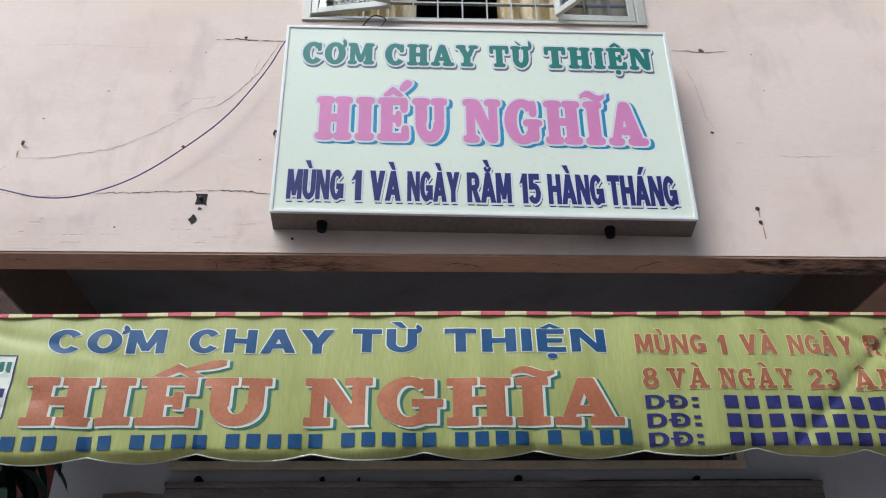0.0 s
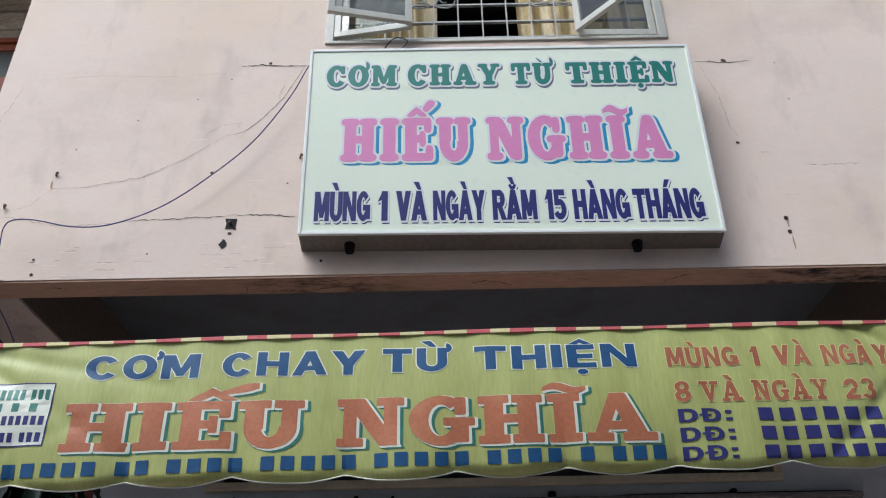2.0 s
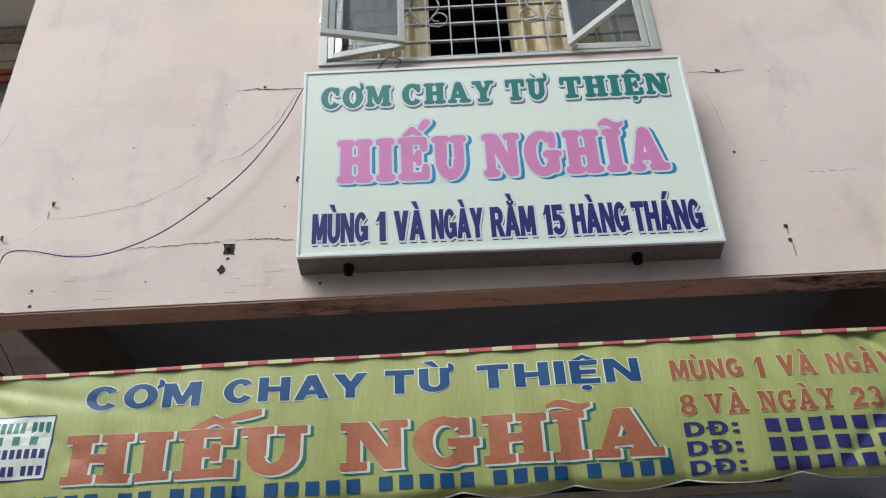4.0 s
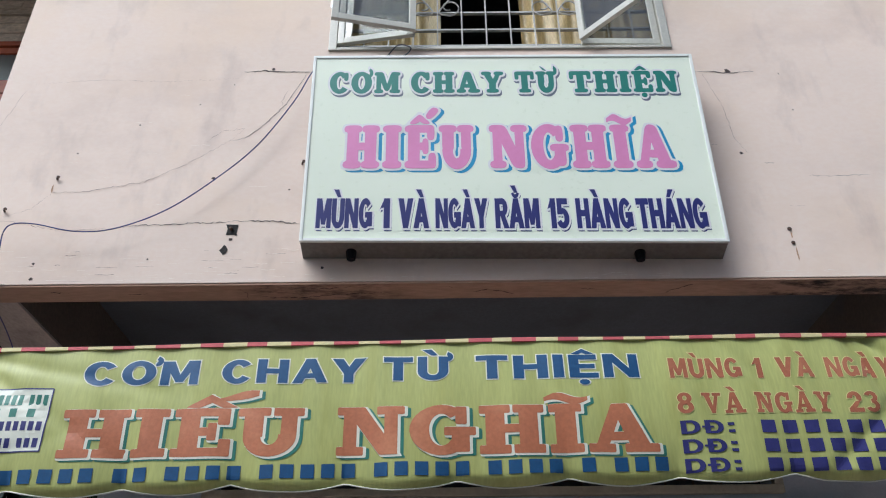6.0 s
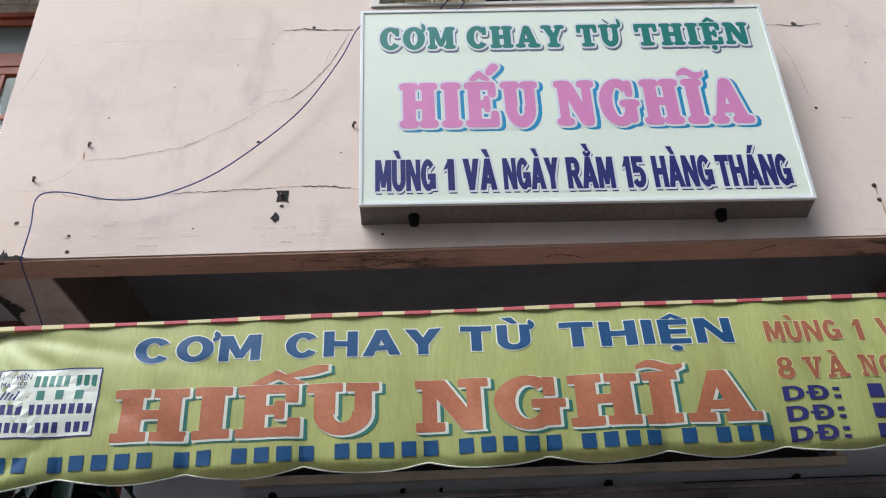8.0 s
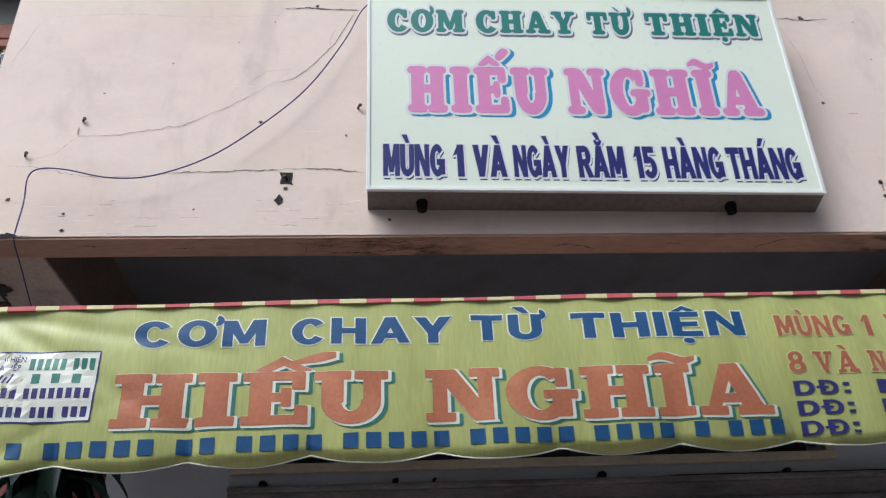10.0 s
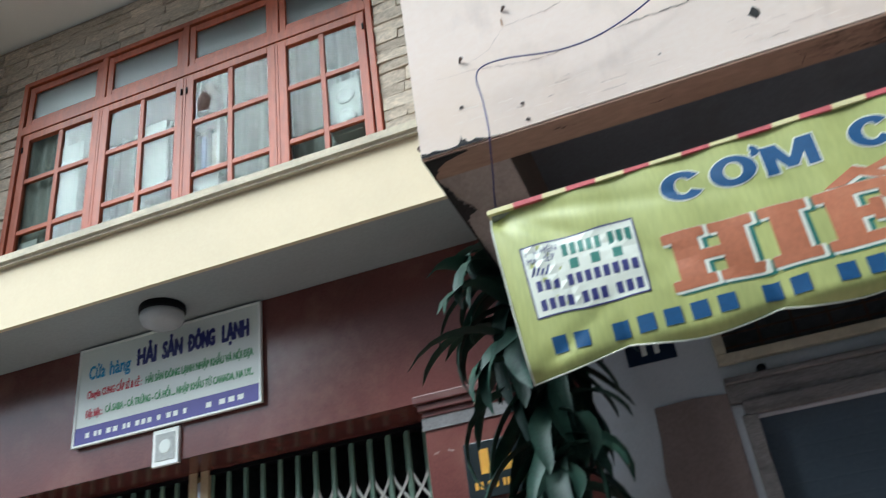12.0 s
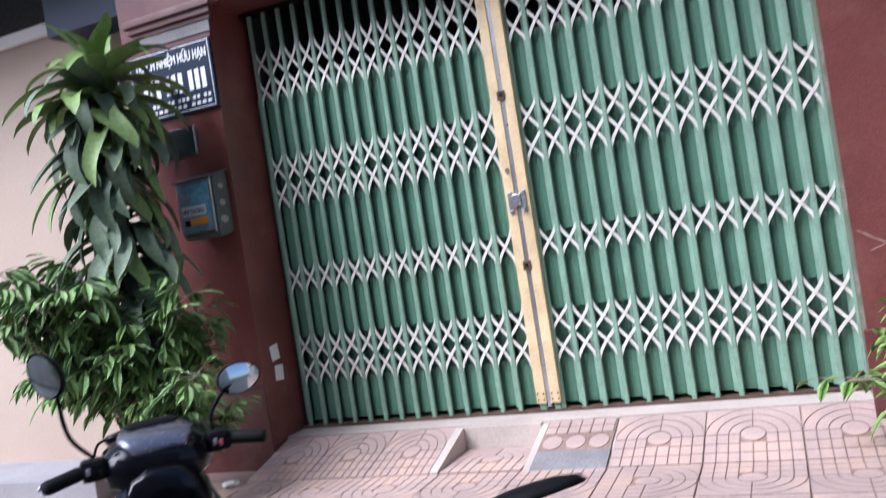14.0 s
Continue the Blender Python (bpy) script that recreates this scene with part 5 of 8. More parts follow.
# gold curtains and the dark room behind
def curtain(x0, x1, y, z0, z1, waves, depth):
    q = bmesh.new()
    n = waves * 8
    rows = [[q.verts.new((x0 + (x1 - x0) * i / n, y + depth * math.sin(2 * math.pi * waves * i / n) * (0.75 + 0.25 * math.sin(i * 1.7)) + 0.01 * k * math.sin(i), z0 + (z1 - z0) * k / 4)) for i in range(n + 1)] for k in range(5)]
    for r0, r1 in zip(rows, rows[1:]):
        for i in range(n):
            q.faces.new((r0[i], r0[i + 1], r1[i + 1], r1[i]))
    return q


for name_x in ((-0.66, 0.0), (0.535, 1.42)):
    c = thing("curtain", ((name_x[0] + name_x[1]) / 2, WY + 0.30, Z0), "shiny gold curtain drawn aside behind the grille", "curtain", "window curtains")
    q = curtain(name_x[0] - (name_x[0] + name_x[1]) / 2, name_x[1] - (name_x[0] + name_x[1]) / 2, 0, -0.05, 1.5, 6, 0.03)
    part("fabric", q, M_GOLD, c, smooth=True)
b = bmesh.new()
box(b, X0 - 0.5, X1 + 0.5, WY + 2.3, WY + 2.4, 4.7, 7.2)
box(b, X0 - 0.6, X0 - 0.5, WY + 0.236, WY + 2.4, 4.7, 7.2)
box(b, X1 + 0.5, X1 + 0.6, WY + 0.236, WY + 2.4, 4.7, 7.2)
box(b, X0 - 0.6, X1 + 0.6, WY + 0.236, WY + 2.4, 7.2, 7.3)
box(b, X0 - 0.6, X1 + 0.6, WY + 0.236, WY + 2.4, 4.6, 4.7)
struct("wall_dark_room", b, M_UNLIT, "dark room behind the open window", "wall")

# ---- light box sign ----
SB, ST, SX0, SX1 = 3.685, 4.875, -0.722, 1.432
LEAN_S = math.atan2(0.075, 1.2)
sign = thing("light_box_sign", Matrix.Translation((0, 3.445, SB)) @ Matrix.Rotation(LEAN_S, 4, "X"), "pale green light box sign with lettering, leaning from the pink wall", "sign")
SH = 1.19
b = bmesh.new()
prism(b, [(0.004, 0.0), (0.123, -0.036), (0.123, SH), (0.004, SH)], "x", SX0, SX1)
part("box_case", b, M_SIGN_SIDE, sign, "dull grey metal case")
b = bmesh.new()
for x0, x1, z0, z1 in ((SX0 - .004, SX0 + .014, -.004, SH + .004), (SX1 - .014, SX1 + .004, -.004, SH + .004), (SX0 + .014, SX1 - .014, -.004, .014), (SX0 + .014, SX1 - .014, SH - .014, SH + .004)):
    box(b, x0, x1, -0.008, 0.012, z0, z1, bevel=0.003)
part("trim_frame", b, M_SIGN_EDGE, sign, "white edge trim")
part("face_panel", box_bm(SX0 + .0141, SX1 - .0141, -0.003, 0.0035, 0.0141, SH - .0141), M_SIGN, sign, "pale mint acrylic face")
F = -0.0032


def sign_slab(text, x0, x1, z0, z1, ink, edge, back, out, drop, gap=0.17, space=0.42):
    fat = 0.030 * (z1 - z0)
    for c, a, d in letters(text, x0, x1, gap, slab_letter):
        for name, mat, y, g, shift, k in (("letter_shadow", back, F - 0.0006, fat + out, drop, 0.16), ("letter_edge", edge, F - 0.0016, fat + out, (0, 0), 0.16), ("letter", ink, F - 0.0026, fat, (0, 0), 0.13)):
            b = put_slab(bmesh.new(), c, a, d, z0, z1, y, g, gap, shift, 0.00003, space, soft=k * (z1 - z0))
            part(name, face_front(b), mat, sign)


for word, x0, x1 in (("CƠM", -0.62, -0.235), ("CHAY", -0.165, 0.345), ("TỪ", 0.418, 0.64), ("THIỆN", 0.725, 1.325)):
    sign_slab(word, x0, x1, 0.93, 1.07, M_GREEN_INK, M_WHITE_INK, M_SHADOW_INK, 0.0115, (0.006, -0.012))
for word, x0, x1 in (("HIẾU", -0.52, 0.165), ("NGHĨA", 0.262, 1.23)):
    sign_slab(word, x0, x1, 0.437, 0.700, M_PINK_INK, M_WHITE_INK, M_BLUE_INK, 0.0125, (0.018, -0.010))
words = (("MÙNG", -0.645, -0.365), ("1", -0.318, -0.275), ("VÀ", -0.225, -0.075), ("NGÀY", -0.035, 0.225), ("RẰM", 0.27, 0.49), ("15", 0.54, 0.64), ("HÀNG", 0.685, 0.965), ("THÁNG", 0.995, 1.345))
for word, x0, x1 in words:
    for c, a, d in letters(word, x0, x1, 0.13, sans_letter):
        for name, ink, y, drop, g in (("letter_shadow", M_NAVY_INK, F - 0.0006, (0.007, -0.014), 0.0065), ("letter_edge", M_WHITE_INK, F - 0.0014, (0.002, -0.004), 0.0110), ("letter", M_NAVY_INK, F - 0.0022, (0, 0), 0.0036)):
            part(name, face_front(put_slab(bmesh.new(), c, a, d, 0.075, 0.243, y, g, 0.13, drop, 0.00003, 0.4, sans_letter)), ink, sign)
# fixing stubs under the case and a loop of wire on top
for x in (-0.47, 1.0):
    b = tube(bmesh.new(), [(x, 0.08, -0.015), (x, 0.08, -0.065)], [0.03, 0.022], 10)
    part("bracket", b, M_BLACK, sign, "black steel bracket")
b = tube(bmesh.new(), smooth_line([(-0.30, 0.0, 1.205), (-0.24, -0.03, 1.25), (-0.17, -0.02, 1.235), (-0.22, 0.02, 1.21), (-0.31, 0.03, 1.225), (-0.28, 0.05, 1.21)], 6), 0.004, 5)
part("wire_loop", b, M_WIRE_L, sign)

# the pink facade is not quite square to the street: its far end stands back a little, and the sign box hangs slightly out of true
def settle(ob, root=None):
    m = (root or ob).matrix_basis.copy()
    back = m.inverted()
    for v in ob.data.vertices if ob.type == "MESH" else ():
        c = v.co.copy()
        if root is sign:
            u, h = (c.x - SX0) / (SX1 - SX0), c.z / SH
            c.x -= u * (0.003 + 0.009 * h)
            c.z -= u * (0.027 - 0.018 * h)
        p = m @ c
        k = 1 + 0.005 * (1.9 - p.x)
        v.co = back @ Vector((p.x * k, p.y * k, EYE + (p.z - EYE) * k))
    for o in ob.children:
        settle(o, root or ob)


for name in ("wall_pink", "wall_pink_side", "beam_underside", "beam_sides", "beam_side_underside", "ceiling", "wall_nail", "wall_nail.001", "wall_nail.002", "cable", "window_1", "curtain", "curtain.001", "wall_dark_room", "light_box_sign"):
    settle(bpy.data.objects[name])

# ---- awning with its hanging yellow valance ----
BX0, BX1 = -2.305, 2.80
PINCH = [-1.905, -1.41, -0.935, -0.44, 0.047, 0.535, 1.023, 1.52, 2.02, 2.5]


def ban_top(x):
    return 3.118 + 0.016 * (x + 2.3) - 0.0016 * (x + 2.3) ** 2


def pinch(x):
    """0 between the ties and 1 at a tie."""
    return max(0.0, 1.0 - min(abs(x - p) for p in PINCH) / 0.24)


def ban_low(x):
    left = max(0.0, (-1.95 - x) / 0.35)
    return min(2.478, 2.444 + 0.011 * (x + 1.9)) + 0.031 * pinch(x) ** 2 - 0.026 * left + 0.003 * math.sin(5 * x)


def ban_x(x, z):
    """The loose lower corner is drawn in a little."""
    t = min(1.0, max(0.0, (ban_top(x) - z) / 0.66))
    return x + 0.055 * t * max(0.0, 1 - (x - BX0) / 0.45) ** 2


def ban_y(x, z):
    """How far the cloth bulges: vertical ripples, ties at the lower edge, creases from the top corner."""
    t = (z - ban_low(x)) / max(0.1, ban_top(x) - ban_low(x))
    t = min(1.0, max(0.0, t))
    y = 3.50 + 0.006 * math.sin(7.0 * x + 1.3 * math.sin(2.1 * x)) * (1 - t) + 0.004 * math.sin(23 * x + 6 * z)
    y -= 0.022 * math.sin(math.pi * t) * (0.7 + 0.3 * math.sin(1.9 * x))
    y += 0.020 * pinch(x) ** 3 * (1 - t) ** 4
    curl = max(0.0, 0.055 - t) / 0.055
    y += (0.034 + 0.012 * math.sin(4 * x)) * curl ** 1.5 * (1 - 0.75 * pinch(x) ** 2)
    # slanting creases from the tied corner and at the far stretch
    d = (x - BX0) * 0.62 - (ban_top(x) - z)
    y += 0.020 * math.exp(-(d / 0.045) ** 2) * math.exp(-(x - BX0) / 0.5)
    d = (x - BX0) * 1.7 - (ban_top(x) - z)
    y += 0.016 * math.exp(-(d / 0.05) ** 2) * math.exp(-(x - BX0) / 0.35)
    d = (x - BX0) * 0.22 - (ban_top(x) - z)
    y += 0.014 * math.exp(-(d / 0.035) ** 2) * math.exp(-(x - BX0) / 0.6)
    d = (x - BX0) * 0.45 - (z - ban_low(x))
    y += 0.012 * math.exp(-(d / 0.04) ** 2) * math.exp(-(x - BX0) / 0.4)
    for cx, k, w, deep in ((1.62, 0.9, 0.06, .006), (1.95, -1.1, 0.07, .010), (2.08, 0.5, 0.06, .014), (2.3, -0.6, 0.07, .016), (2.45, 1.2, 0.06, .016)):
        d = (x - cx) + k * (z - 2.75)
        y += deep * math.exp(-(d / (0.65 * w)) ** 2)
    return y


awning = thing("awning", (0, 3.5, 3.12), "folded awning with a hanging yellow printed vinyl valance", "awning")
AO = Vector((0, 3.5, 3.12))


def hang(bm):
    """Lay flat lettering onto the cloth: y holds the height of each layer above it."""
    for v in bm.verts:
        x, lift, z = v.co
        v.co = Vector((ban_x(x, z), ban_y(x, z) - lift, z)) - AO
    return bm


def sliced(bm, step=0.035):
    """Cut flat lettering into strips so that it follows the cloth."""
    face_front(bm)
    for axis, a, b in ((0, BX0, BX1), (2, 2.44, 3.14)):
        n = int((b - a) / step)
        lo, hi = min(v.co[axis] for v in bm.verts), max(v.co[axis] for v in bm.verts)
        for i in range(1, n):
            if not lo < a + i * step < hi:
                continue
            co = [0, 0, 0]
            no = [0, 0, 0]
            co[axis], no[axis] = a + i * step, 1
            bmesh.ops.bisect_plane(bm, geom=bm.verts[:] + bm.edges[:] + bm.faces[:], plane_co=co, plane_no=no, dist=1e-6)
    return hang(bm)


nx, nz = 300, 44
b = bmesh.new()
for lift in (0.0, -0.0012):
    grid = []
    for i in range(nx + 1):
        x = BX0 + (BX1 - BX0) * i / nx
        col = []
        for k in range(nz + 1):
            z = ban_low(x) + (ban_top(x) - ban_low(x)) * k / nz
            col.append(b.verts.new(Vector((ban_x(x, z), ban_y(x, z) - lift, z)) - AO))
        grid.append(col)
    for i in range(nx):
        for k in range(nz):
            q = (grid[i][k], grid[i + 1][k], grid[i + 1][k + 1], grid[i][k + 1])
            b.faces.new(q if lift == 0 else q[::-1])
part("valance", b, M_BANNER, awning, "wrinkled greenish-yellow vinyl valance", smooth=True)
# pale hem along the lower and left edges
b = bmesh.new()
tube(b, [Vector((ban_x(x, ban_low(x)), ban_y(x, ban_low(x)) - 0.002, ban_low(x))) - AO for x in [BX0 + (BX1 - BX0) * i / 220 for i in range(221)]], 0.0035, 5)
tube(b, [Vector((ban_x(BX0, z), ban_y(BX0, z) - 0.002, z)) - AO for z in [ban_low(BX0) + (ban_top(BX0) - ban_low(BX0)) * i / 20 for i in range(21)]], 0.003, 5)
part("hem", b, M_B_WHITE, awning, "pale stitched hem", smooth=True)


def flat_print(build, ink, lift, step=0.035, kind="stuff", name="lettering"):
    b = bmesh.new()
    build(b, lift)
    o = part(name, sliced(b, step), ink, awning)
    if kind:
        o["kind"] = kind


TOPW = (("CƠM", -1.665, -1.14), ("CHAY", -1.03, -0.372), ("TỪ", -0.283, 0.012), ("THIỆN", 0.145, 0.892))


BIGW = (("HIẾU", -1.71, -0.64), ("NGHĨA", -0.48, 0.93))
for w, x0, x1 in TOPW:
    k = 0.006 * (x0 + 1.6)
    for c, a, d in letters(w, x0, x1, 0.17, sans_letter):
        for name, ink, g, lift in (("letter_edge", M_B_WHITE, 0.0075, 0.0016), ("letter", M_B_BLUE, 0.0022, 0.0026)):
            flat_print(lambda b, l: put_slab(b, c, a, d, 2.945 + k, 3.059 + k, l, g, 0.17, (0, 0), -0.00004, 0.4, sans_letter), ink, lift, kind="", name=name)
for w, x0, x1 in BIGW:
    for c, a, d in letters(w, x0, x1, 0.11, banner_letter):
        for name, ink, g, shift, lift in (("letter_shadow", M_B_GREEN, 0.0105, (0.023, -0.011), 0.0016), ("letter_edge", M_B_WHITE, 0.0110, (0.008, -0.004), 0.0026), ("letter", M_B_ORANGE, 0.0055, (0, 0), 0.0036)):
            flat_print(lambda b, l: put_slab(b, c, a, d, 2.611, 2.819, l, g, 0.11, shift, -0.00004, 0.4, banner_letter, soft=0.008), ink, lift, kind="", name=name)
# the address and the telephone lines: plain bars
def address_bars(b, lift):
    bars_for(b, [2, 5, 2, 4, 5, 5, 4, 1, 3], -2.195, 0.985, 2.494, 2.554, lift)
    for v in b.verts:
        v.co.z += 0.0100 * (v.co.x + 2.175)


flat_print(address_bars, M_B_BLUE, 0.0030, 0.012)
for z in (2.684, 2.600, 2.517):
    flat_print(lambda b, l: bars_for(b, [10], 1.385, 2.36, z + 0.001, z + 0.058, l), M_B_NAVY, 0.0030, 0.015)
    for c, a, d in letters("DĐ:", 1.045, 1.285, 0.2, sans_letter):
        flat_print(lambda b, l: put_slab(b, c, a, d, z, z + 0.06, l, 0.0, 0.2, (0, 0), -0.00004, 0.4, sans_letter), M_B_NAVY, 0.0030, 0.015, kind="", name="letter")
for w, x0, x1, z0, z1, f in (("MÙNG", 1.035, 1.365, 2.948, 3.045, sans_letter), ("1", 1.425, 1.465, 2.948, 3.045, sans_letter), ("VÀ", 1.535, 1.70, 2.948, 3.045, sans_letter), ("NGÀY", 1.765, 2.075, 2.948, 3.045, sans_letter), ("RẰM", 2.135, 2.42, 2.948, 3.045, sans_letter),
                             ("8", 1.045, 1.115, 2.778, 2.872, slab_letter), ("VÀ", 1.16, 1.345, 2.778, 2.872, slab_letter), ("NGÀY", 1.40, 1.745, 2.778, 2.872, slab_letter), ("23", 1.82, 1.96, 2.778, 2.872, slab_letter), ("ÂM", 2.04, 2.26, 2.778, 2.872, slab_letter)):
    for c, a, d in letters(w, x0, x1, 0.17, f):
        for name, ink, g, lift in (("letter_edge", M_B_PALE, 0.0050, 0.0018), ("letter", M_B_BRICK, 0.0012, 0.0026)):
            flat_print(lambda b, l: put_slab(b, c, a, d, z0, z1, l, g, 0.17, (0, 0), -0.00004, 0.4, f), ink, lift, 0.018, kind="", name=name)


def slip(b, lift):
    b.faces.new([b.verts.new((x, lift, z)) for x, z in ((-2.212, 2.632), (-1.79, 2.638), (-1.79, 2.928), (-2.215, 2.926))])


flat_print(slip, M_B_WHITE, 0.0016)


def slip_edge(b, lift):
    for x0, z0, x1, z1 in ((-2.212, 2.632, -1.79, 2.638), (-1.79, 2.638, -1.79, 2.928), (-1.79, 2.928, -2.215, 2.926), (-2.215, 2.926, -2.212, 2.632)):
        d = Vector((x1 - x0, z1 - z0)).normalized() * 0.0028
        b.faces.new([b.verts.new((x, lift, z)) for x, z in ((x0 - d.y, z0 + d.x), (x1 - d.y, z1 + d.x), (x1 + d.y, z1 - d.x), (x0 + d.y, z0 - d.x))])


flat_print(slip_edge, M_B_NAVY, 0.0024)


def slip_words(b, lift):
    bars_for(b, [3, 8], -2.19, -1.80, 2.730, 2.772, lift)
    bars_for(b, [4, 3, 3], -2.19, -1.80, 2.654, 2.696, lift)
    put_font(b, "MÁI HIÊN", -2.200, -2.078, 2.882, 2.908, lift)
    put_font(b, "MÁI XẾP", -2.200, -2.092, 2.846, 2.872, lift)
    for k in range(4):
        b.faces.new([b.verts.new((x, lift, z)) for x, z in ((-2.195 + 0.018 * k, 2.795), (-2.187 + 0.018 * k, 2.793), (-2.170 + 0.018 * k, 2.832), (-2.178 + 0.018 * k, 2.835))])


flat_print(slip_words, M_B_NAVY, 0.0024)


def slip_brand(b, lift):
    bars_for(b, [5, 3], -2.065, -1.80, 2.848, 2.898, lift)
    bars_for(b, [1, 1, 1], -2.05, -1.84, 2.792, 2.832, lift)


flat_print(slip_brand, M_B_GREEN, 0.0024)
# front bar of the folded awning with its striped cloth
b = tube(bmesh.new(), [(BX0 + 0.01, 0.03, ban_top(BX0) - AO.z + 0.004), (BX1, 0.03, ban_top(BX1) - AO.z + 0.004)], 0.022, 10)
part("front_bar", b, M_STEEL, awning)
i, x = 0, BX0
while x < BX1 - 0.02:
    x1 = min(BX1, x + 0.105 + 0.012 * math.sin(i * 2.3))
    b = bmesh.new()
    for k in range(4):
        xa, xb = x + (x1 - x) * k / 4, x + (x1 - x) * (k + 1) / 4
        lo, hi = ((ban_top(v) - AO.z) for v in (xa, xb))
        w = 0.012 + 0.003 * math.sin(5 * xa)
        prism(b, [(xa, lo - 0.005), (xb, hi - 0.005), (xb, hi + w), (xa, lo + w)], "y", -0.010, 0.05)
    part("stripe", b, M_RED_STRIPE if i % 2 else M_YEL_STRIPE, awning)
    x, i = x1, i + 1
# the two folded arms that carry the bar
for x in (-1.95, 2.3):
    b = bmesh.new()
    tube(b, [(x, 0.03, -0.02), (x + 0.05, 0.9, 0.12), (x, 1.92, 0.28)], 0.02, 8)
    part("arm", b, M_STEEL, awning)
# the awning hangs slightly askew: its far end stands back towards the wall
for piece in awning.children:
    for v in piece.data.vertices:
        p = v.co + AO
        s = 1 + 0.010 * max(0.0, 0.3 - p.x)
        v.co = Vector((p.x * s, p.y + (s - 1) * 3.5, EYE + (p.z - EYE) * s)) - AO
# small dark number plate on the white wall
plate = thing("number_plate", (-1.96, 5.48, 3.13), "small dark blue number plate on the white wall", "plate")
part("plate", box_bm(-0.14, 0.14, -0.012, 0, -0.09, 0.09, bevel=0.004), M_NAVY_PLATE, plate)
part("lettering", face_front(bars_for(bmesh.new(), [1, 1], -0.06, 0.06, -0.045, 0.045, -0.0135)), M_WHITE_INK, plate)

# ---- wide wooden window of the town house ----
win = tagged(new("window_2"), "wide red-brown wooden window with small panes and transoms", "window", kind="structure")
X0, X1, Z0, Z1 = HW
COLS = [-7.01, -6.09, -5.21, -4.31, -3.45]
TZ0, TZ1, SZ1, SZ0 = 6.60, 7.12, 6.50, 4.82
b = bmesh.new()
box(b, X0, X0 + 0.05, UY - 0.03, UY + 0.09, Z0, Z1, bevel=0.005)
box(b, X1 - 0.05, X1, UY - 0.03, UY + 0.09, Z0, Z1, bevel=0.005)
box(b, X0 + 0.05, X1 - 0.05, UY - 0.03, UY + 0.09, Z1 - 0.05, Z1, bevel=0.005)
box(b, X0 + 0.05, X1 - 0.05, UY - 0.03, UY + 0.09, SZ1 + 0.005, TZ0, bevel=0.005)
box(b, X0 + 0.05, X1 - 0.05, UY - 0.03, UY + 0.09, Z0, Z0 + 0.03, bevel=0.005)
for x in COLS[1:-1]:
    box(b, x - 0.03, x + 0.03, UY - 0.028, UY + 0.088, TZ0, Z1 - 0.05, bevel=0.004)
    box(b, x - 0.012, x + 0.012, UY - 0.02, UY + 0.08, Z0 + 0.03, SZ1 + 0.005, bevel=0.003)
part("window_frame", b, M_WOOD, win)
for i in range(4):
    a, c = COLS[i] + (0.052 if i == 0 else 0.034), COLS[i + 1] - (0.052 if i == 3 else 0.034)
    # transom light
    b = bmesh.new()
    for x0, x1, z0, z1 in ((a, a + 0.06, TZ0, TZ1 - 0.05), (c - 0.06, c, TZ0, TZ1 - 0.05), (a + 0.06, c - 0.06, TZ0, TZ0 + 0.07), (a + 0.06, c - 0.06, TZ1 - 0.12, TZ1 - 0.05)):
        box(b, x0, x1, UY - 0.015, UY + 0.03, z0, z1, bevel=0.004)
    tr = part("transom", b, M_WOOD, win)
    g = part("pane", box_bm(a + 0.06, c - 0.06, UY + 0.004, UY + 0.009, TZ0 + 0.07, TZ1 - 0.12), M_FROST, tr, "grey frosted glass")
    g.visible_shadow = False
    # sash with two by three panes
    a, c = COLS[i] + (0.052 if i == 0 else 0.014), COLS[i + 1] - (0.052 if i == 3 else 0.014)
    b = bmesh.new()
    st = 0.075
    box(b, a, a + st, UY - 0.02, UY + 0.03, SZ0 + 0.035, SZ1, bevel=0.005)
    box(b, c - st, c, UY - 0.02, UY + 0.03, SZ0 + 0.035, SZ1, bevel=0.005)
    box(b, a + st, c - st, UY - 0.02, UY + 0.03, SZ1 - st, SZ1, bevel=0.005)
    box(b, a + st, c - st, UY - 0.02, UY + 0.03, SZ0 + 0.035, SZ0 + 0.13, bevel=0.005)
    mid = (a + c) / 2
    box(b, mid - 0.022, mid + 0.022, UY - 0.012, UY + 0.024, SZ0 + 0.13, SZ1 - st, bevel=0.004)
    rows = [SZ0 + 0.13, 5.43, 5.97, SZ1 - st]
    for z in rows[1:-1]:
        box(b, a + st, mid - 0.022, UY - 0.012, UY + 0.024, z - 0.022, z + 0.022, bevel=0.004)
        box(b, mid + 0.022, c - st, UY - 0.012, UY + 0.024, z - 0.022, z + 0.022, bevel=0.004)
    sash = part("sash", b, M_WOOD, win)
    for (xa, xb) in ((a + st, mid - 0.022), (mid + 0.022, c - st)):
        for z0, z1 in zip(rows, rows[1:]):
            g = part("pane", box_bm(xa, xb, UY + 0.004, UY + 0.008, z0 + 0.02, z1 - 0.02), M_GLASS, sash)
            g.visible_shadow = False
    b = bmesh.new()
    for z in (SZ0 + 0.35, SZ1 - 0.2):
        tube(b, [(a + 0.012 if i % 2 == 0 else c - 0.012, UY - 0.026, z), (a + 0.012 if i % 2 == 0 else c - 0.012, UY - 0.026, z + 0.06)], 0.009, 6)
    part("hinge", b, M_BLACK, sash)
